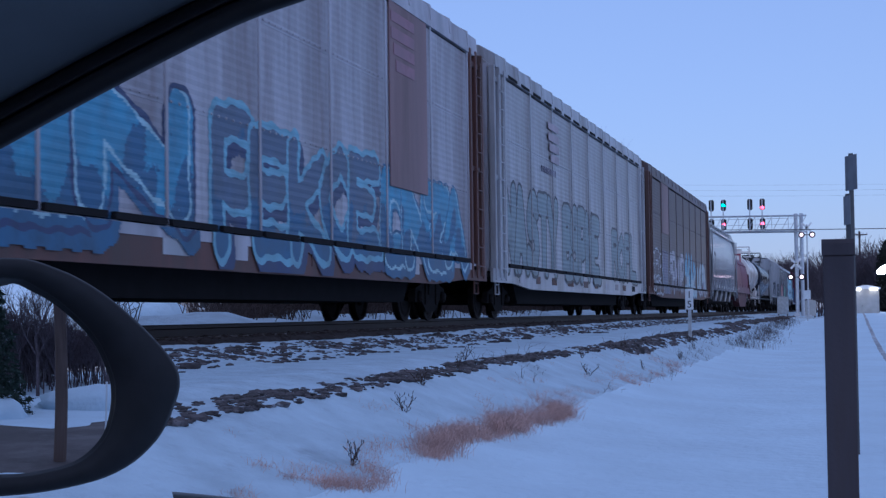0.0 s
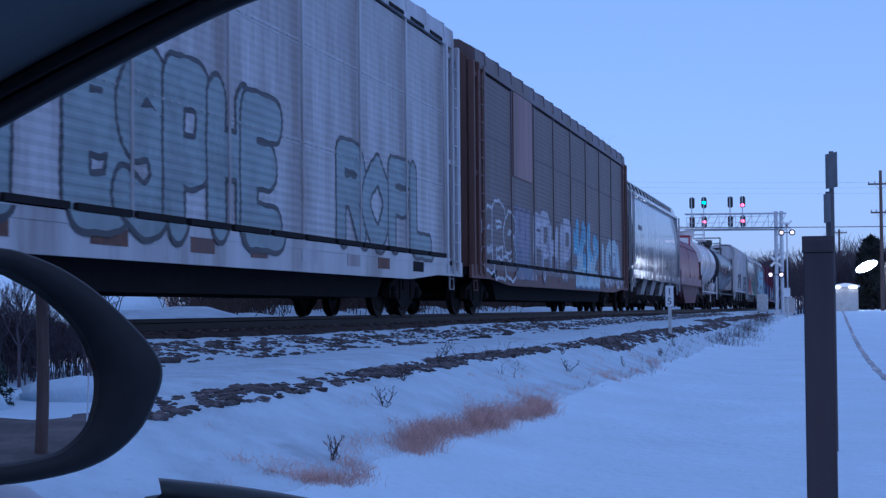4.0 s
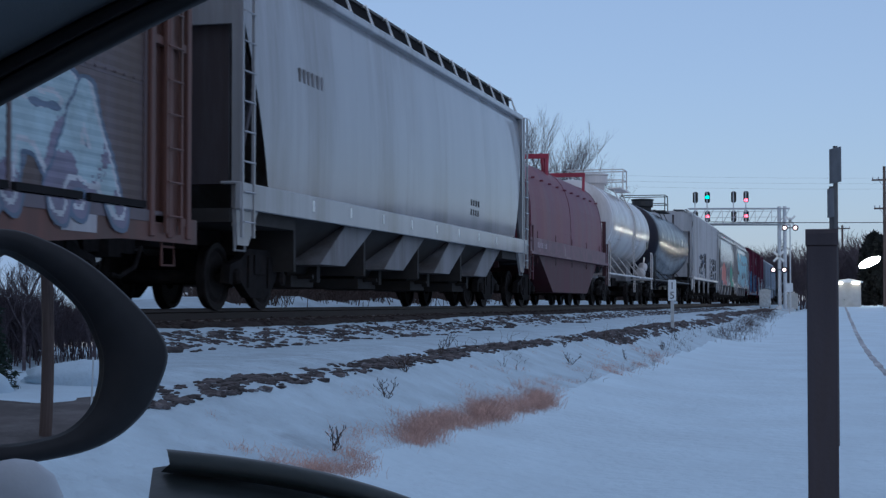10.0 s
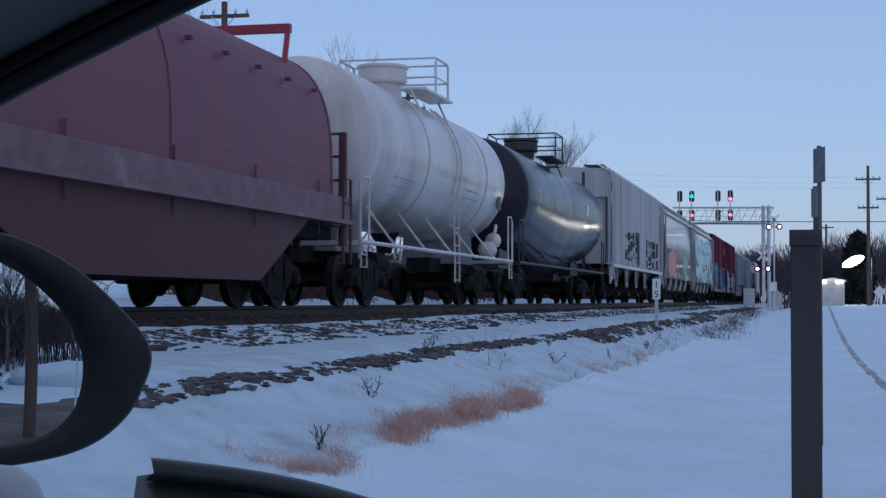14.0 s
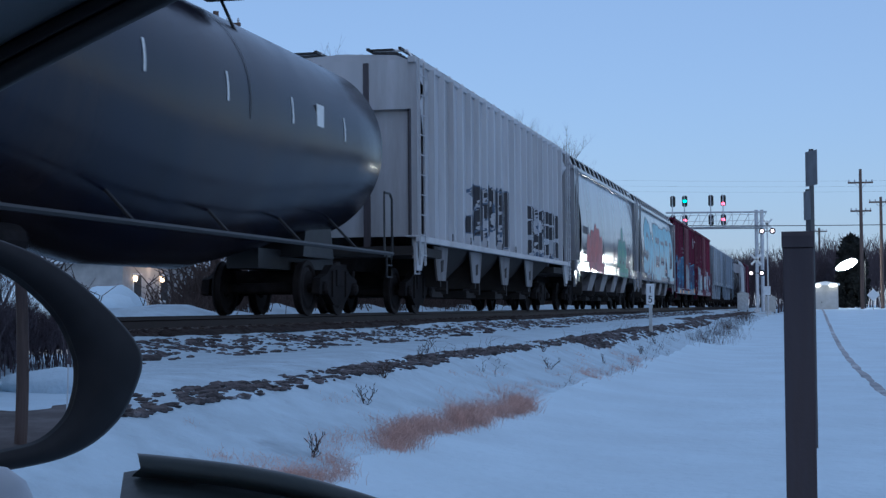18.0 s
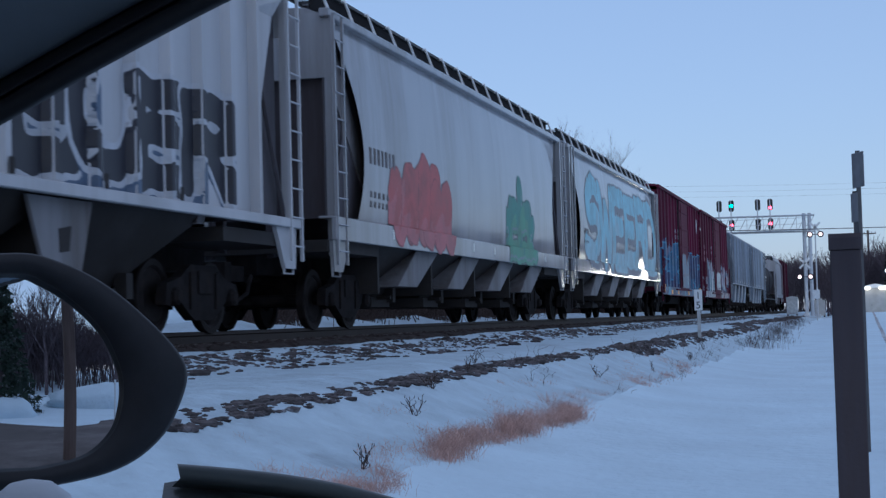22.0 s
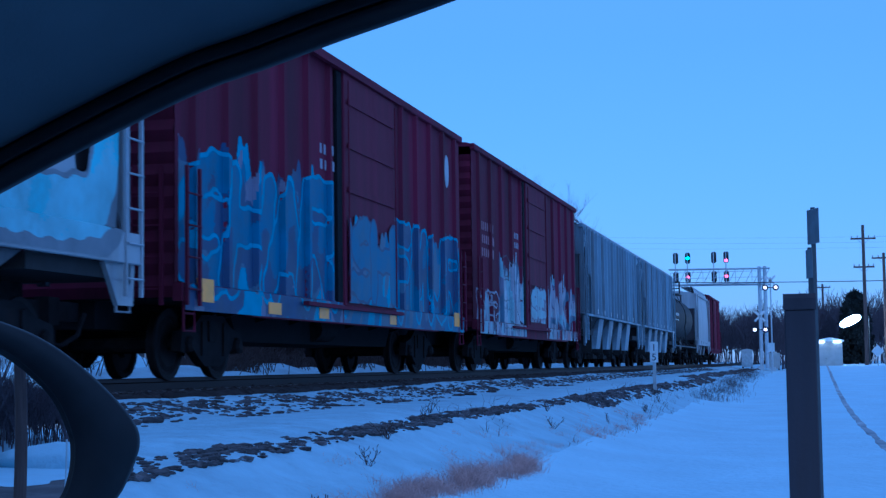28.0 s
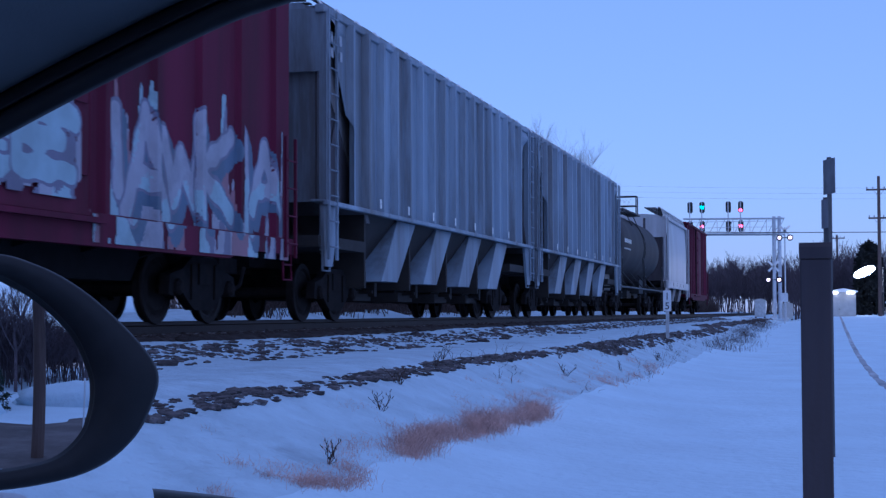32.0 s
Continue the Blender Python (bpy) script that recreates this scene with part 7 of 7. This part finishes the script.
def skin(bm, loops, closed=True):
    rows = [[bm.verts.new(p) for p in lp] for lp in loops]
    n = len(rows[0])
    for a, b in zip(rows, rows[1:]):
        for j in range(n if closed else n - 1):
            bm.faces.new((a[j], a[(j + 1) % n], b[(j + 1) % n], b[j]))
    return rows


car = thing("parked_car", "dark interior edge and side mirror of a parked car", "car", m=SEAT)


def side_mirror():
    D = 1.5
    outer = [(-320, 640), (-290, 520), (-180, 440), (0, 418), (90, 438), (170, 482), (245, 548), (293, 605), (305, 645), (290, 695), (262, 745), (208, 791), (130, 820), (0, 838), (-180, 835), (-290, 760)]
    inner = [(-290, 640), (-265, 545), (-165, 475), (0, 455), (62, 476), (112, 512), (160, 565), (186, 625), (191, 660), (186, 700), (170, 740), (130, 777), (75, 795), (0, 804), (-165, 800), (-262, 745)]
    o = [Vector((p[0], p[1], 0)) for p in outer]
    i = [Vector((p[0], p[1], 0)) for p in inner]
    lo, li = spline(o, 6, True), spline(i, 6, True)
    c = Vector((-20, 635, 0))

    def ring(lp, k, d):
        # the rim stands askew with the glass, its outer end farther off
        return [view(c.x + (p.x - c.x) * k, c.y + (p.y - c.y) * k, d + 0.00029 * ((p.x - c.x) * k - 40)) for p in lp]
    bm = B()
    skin(bm, [ring(li, 1.0, D + 0.03), ring(li, 1.0, D + 0.004), ring(li, 1.02, D), [(a + b) / 2 for a, b in zip(ring(li, 1.0, D - 0.006), ring(lo, 1.0, D - 0.006))],
              ring(lo, 0.985, D - 0.002), ring(lo, 1.0, D + 0.008), ring(lo, 1.0, D + 0.03), ring(lo, 0.93, D + 0.08), ring(lo, 0.70, D + 0.13), ring(lo, 0.3, D + 0.15), ring(lo, 0.02, D + 0.152)])
    bmesh.ops.recalc_face_normals(bm, faces=list(bm.faces))
    hs = part("mirror_housing", bm, HOUSING, car, "black plastic mirror housing", smooth=True)
    # convex glass: a cap of a sphere cut to the rim's outline
    R = MIRROR_R
    apex = view(*MIRROR_APEX, D + 0.012)
    nrm = SEAT.inverted().to_3x3() @ Vector((math.cos(radians(MIRROR_AZ)) * math.cos(radians(MIRROR_EL)), math.sin(radians(MIRROR_AZ)) * math.cos(radians(MIRROR_EL)), math.sin(radians(MIRROR_EL))))
    ctr = apex - nrm * R

    def on_glass(p):
        d = p.normalized()
        b = d.dot(-ctr)
        return d * (-b - math.sqrt(b * b - (ctr.dot(ctr) - R * R)))
    bm = B()
    skin(bm, [[on_glass(p) for p in ring(li, k, D)] for k in np.linspace(1.06, 0.01, 26)])
    bmesh.ops.recalc_face_normals(bm, faces=list(bm.faces))
    part("mirror_glass", bm, mirror_mat, hs, "convex mirror glass", smooth=True)


MIRROR_R, MIRROR_APEX, MIRROR_AZ, MIRROR_EL = 1.3, (20, 640), 222.0, 0.5
side_mirror()


def pillar():
    D = 0.65
    edge = [(-500, 470), (-250, 345), (0, 217), (200, 112), (425, 2), (560, -46), (680, -90), (830, -141), (1090, -233), (1500, -365), (2200, -560)]
    e = spline([Vector((*p, 0)) for p in edge], 8)

    def line(off, k):
        return [view(p.x - off * 0.42, p.y - off * 0.9, D + k * 0.65) for p in e]
    bm = B()
    skin(bm, [line(4, 0.06), line(0, 0.02), line(-2, -0.005), line(6, -0.014), line(30, -0.016), line(38, -0.010), line(41, 0.006)], closed=False)
    bmesh.ops.recalc_face_normals(bm, faces=list(bm.faces))
    part("door_seal", bm, SEAL, car, "black rubber door seal", smooth=True)
    bm = B()
    skin(bm, [line(40, 0.008), line(41, -0.004), line(44, -0.012), line(48, -0.012), line(66, -0.002), line(72, 0.012)], closed=False)
    bmesh.ops.recalc_face_normals(bm, faces=list(bm.faces))
    part("seal_lip", bm, SEAL, car, "narrow dark lip inside the seal", smooth=True)
    bm = B()
    skin(bm, [line(69, 0.014), line(71, -0.004), line(80, -0.012), line(130, -0.03), line(260, -0.09), line(600, -0.20), line(1400, -0.42)], closed=False)
    bmesh.ops.recalc_face_normals(bm, faces=list(bm.faces))
    part("pillar_trim", bm, TRIM, car, "dark grey windscreen pillar trim", smooth=True)
    bm = B()
    skin(bm, [line(2, 0.06), line(200, 0.10), line(900, 0.1)], closed=False)
    part("pillar_outer", bm, CARPAINT, car, smooth=True)


pillar()


def door_top():
    """Moulded door capping with a raised curved lip."""
    D = 0.70
    lip = [(304, 820), (345, 824), (430, 834), (520, 848), (620, 870), (760, 915), (900, 980)]
    e = spline([Vector((*p, 0)) for p in lip], 6)

    def line(dx, dy, d):
        return [view(p.x + dx, p.y + dy, d) for p in e]
    bm = B()
    skin(bm, [line(0, 0, D + 0.02), line(0, -1, D), line(2, 4, D - 0.012), line(6, 26, D - 0.016), line(-4, 34, D - 0.005), line(-10, 40, D + 0.0)], closed=False)
    bmesh.ops.recalc_face_normals(bm, faces=list(bm.faces))
    part("door_capping", bm, LEDGE, car, "dark moulded door capping", smooth=True)
    bm = B()
    low = [(280, 852), (330, 848), (430, 862), (520, 880), (620, 905), (760, 950), (900, 1010)]
    e2 = spline([Vector((*p, 0)) for p in low], 6)
    skin(bm, [[view(p.x, p.y, D + 0.01) for p in e2], [view(p.x - 8, p.y + 60, D - 0.03) for p in e2], [view(p.x - 20, p.y + 300, D - 0.1) for p in e2]], closed=False)
    part("door_panel", bm, LEDGE, car, smooth=True)
    bm = B()
    lathe(bm, [(0.0, 0.002), (0.002, 0.012), (0.010, 0.022), (0.022, 0.027), (0.05, 0.028), (0.09, 0.028)], 28, "z")
    me = finish(bm, "knob", PALEGREY, True)
    place("knob", me, car, Matrix.Translation(view(35, 832, 0.9)) @ pose(0, 0, 0, 90, 0, 0), "pale grey rounded knob")


door_top()


def car_shell():
    """Body, roof and wheels of the parked car round the viewer: x ahead, y to its left, z up."""
    back = SEAT.inverted() @ pose(0, 0, 0, 0, 0, 47.0)
    gnd = -1.22

    def piece(name, bm, mat, label="", smooth=False):
        return place(name, finish(bm, name, mat, smooth), car, back, label)
    bm = prism(B(), [(-2.30, -0.98), (-2.36, -0.62), (-2.20, -0.40), (-1.2, -0.37), (0.85, -0.37), (1.95, -0.50), (2.18, -0.66), (2.20, -0.98)], -0.42, 1.30, "y")
    bevel(bm, 0.05, 2)
    piece("car_body", bm, CARPAINT, "blue-grey painted lower body")
    bm = prism(B(), [(-1.75, 0.26), (-1.55, 0.31), (-0.6, 0.34), (0.05, 0.31), (0.22, 0.27), (0.2, 0.24), (-1.7, 0.22)], -0.26, 1.14, "y")
    bevel(bm, 0.012, 2)
    piece("roof_panel", bm, CARPAINT)
    piece("roof_lining", box(B(), -1.65, 0.15, -0.24, 1.12, 0.20, 0.215), TRIM)
    for y in (-0.40, 1.20):
        bm = prism(B(), [(-2.05, -0.38), (-1.55, -0.38), (-1.45, 0.24), (-1.68, 0.26)], y, y + 0.08, "y")
        piece("rear_pillar", bm, CARPAINT)
        bm = prism(B(), [(-0.62, -0.38), (-0.50, -0.38), (-0.46, 0.24), (-0.58, 0.24)], y + 0.02, y + 0.08, "y")
        piece("middle_pillar", bm, SEAL)
    bm = prism(B(), [(0.90, -0.38), (0.98, -0.38), (0.18, 0.28), (0.12, 0.26)], 1.14, 1.22, "y")
    piece("front_pillar", bm, CARPAINT)
    piece("dashboard", bevel(box(B(), 0.55, 0.95, 0.1, 1.15, -0.38, -0.30), 0.02), TRIM)
    # bracket between the door's front corner and the mirror housing
    bm = B()
    foot = back @ Vector((1.30, -0.40, -0.42))
    tube(bm, [view(-170, 740, 1.62), view(-230, 820, 1.60), foot + Vector((0, 0.06, 0)), foot], 0.035, 8)
    part("mirror_arm", bm, HOUSING, car, smooth=True)
    for x in (-1.35, 1.38):
        for y, s in ((-0.44, 1), (1.32, -1)):
            bm = B()
            lathe(bm, [(0.0, 0.20), (-0.01, 0.30), (0.02, 0.325), (0.18, 0.325), (0.20, 0.29), (0.20, 0.20)], 28, "y")
            wh = place("wheel", finish(bm, "tyre", SEAL, True), car, back @ pose(x, y, gnd + 0.315, 0, 0, 0 if s > 0 else 180))
            bm = B()
            lathe(bm, [(0.03, 0.02), (0.02, 0.06), (0.05, 0.10), (0.03, 0.19), (0.05, 0.205), (0.15, 0.20)], 20, "y")
            place("rim", finish(bm, "rim", GALV, True), wh)


car_shell()


# ---- motion ----
def motions():
    times = [i * 2.0 for i in range(17)]
    for ob, lead in TRAIN:
        walk(ob, [(t, pose(lead - travelled(t), TRACK_Y, RAIL_Z)) for t in times])
    # wheels roll: a row every fifteenth of a second, about 60 degrees of turn
    marks = [i / 15 for i in range(481)]
    turns = [(t, math.degrees(travelled(t) / 0.457)) for t in marks]
    for ws in WHEELSETS:
        at = ws.matrix_basis.translation.copy()
        walk(ws, [(t, pose(at.x, at.y, at.z, 0, -a, 0)) for t, a in turns])


motions()
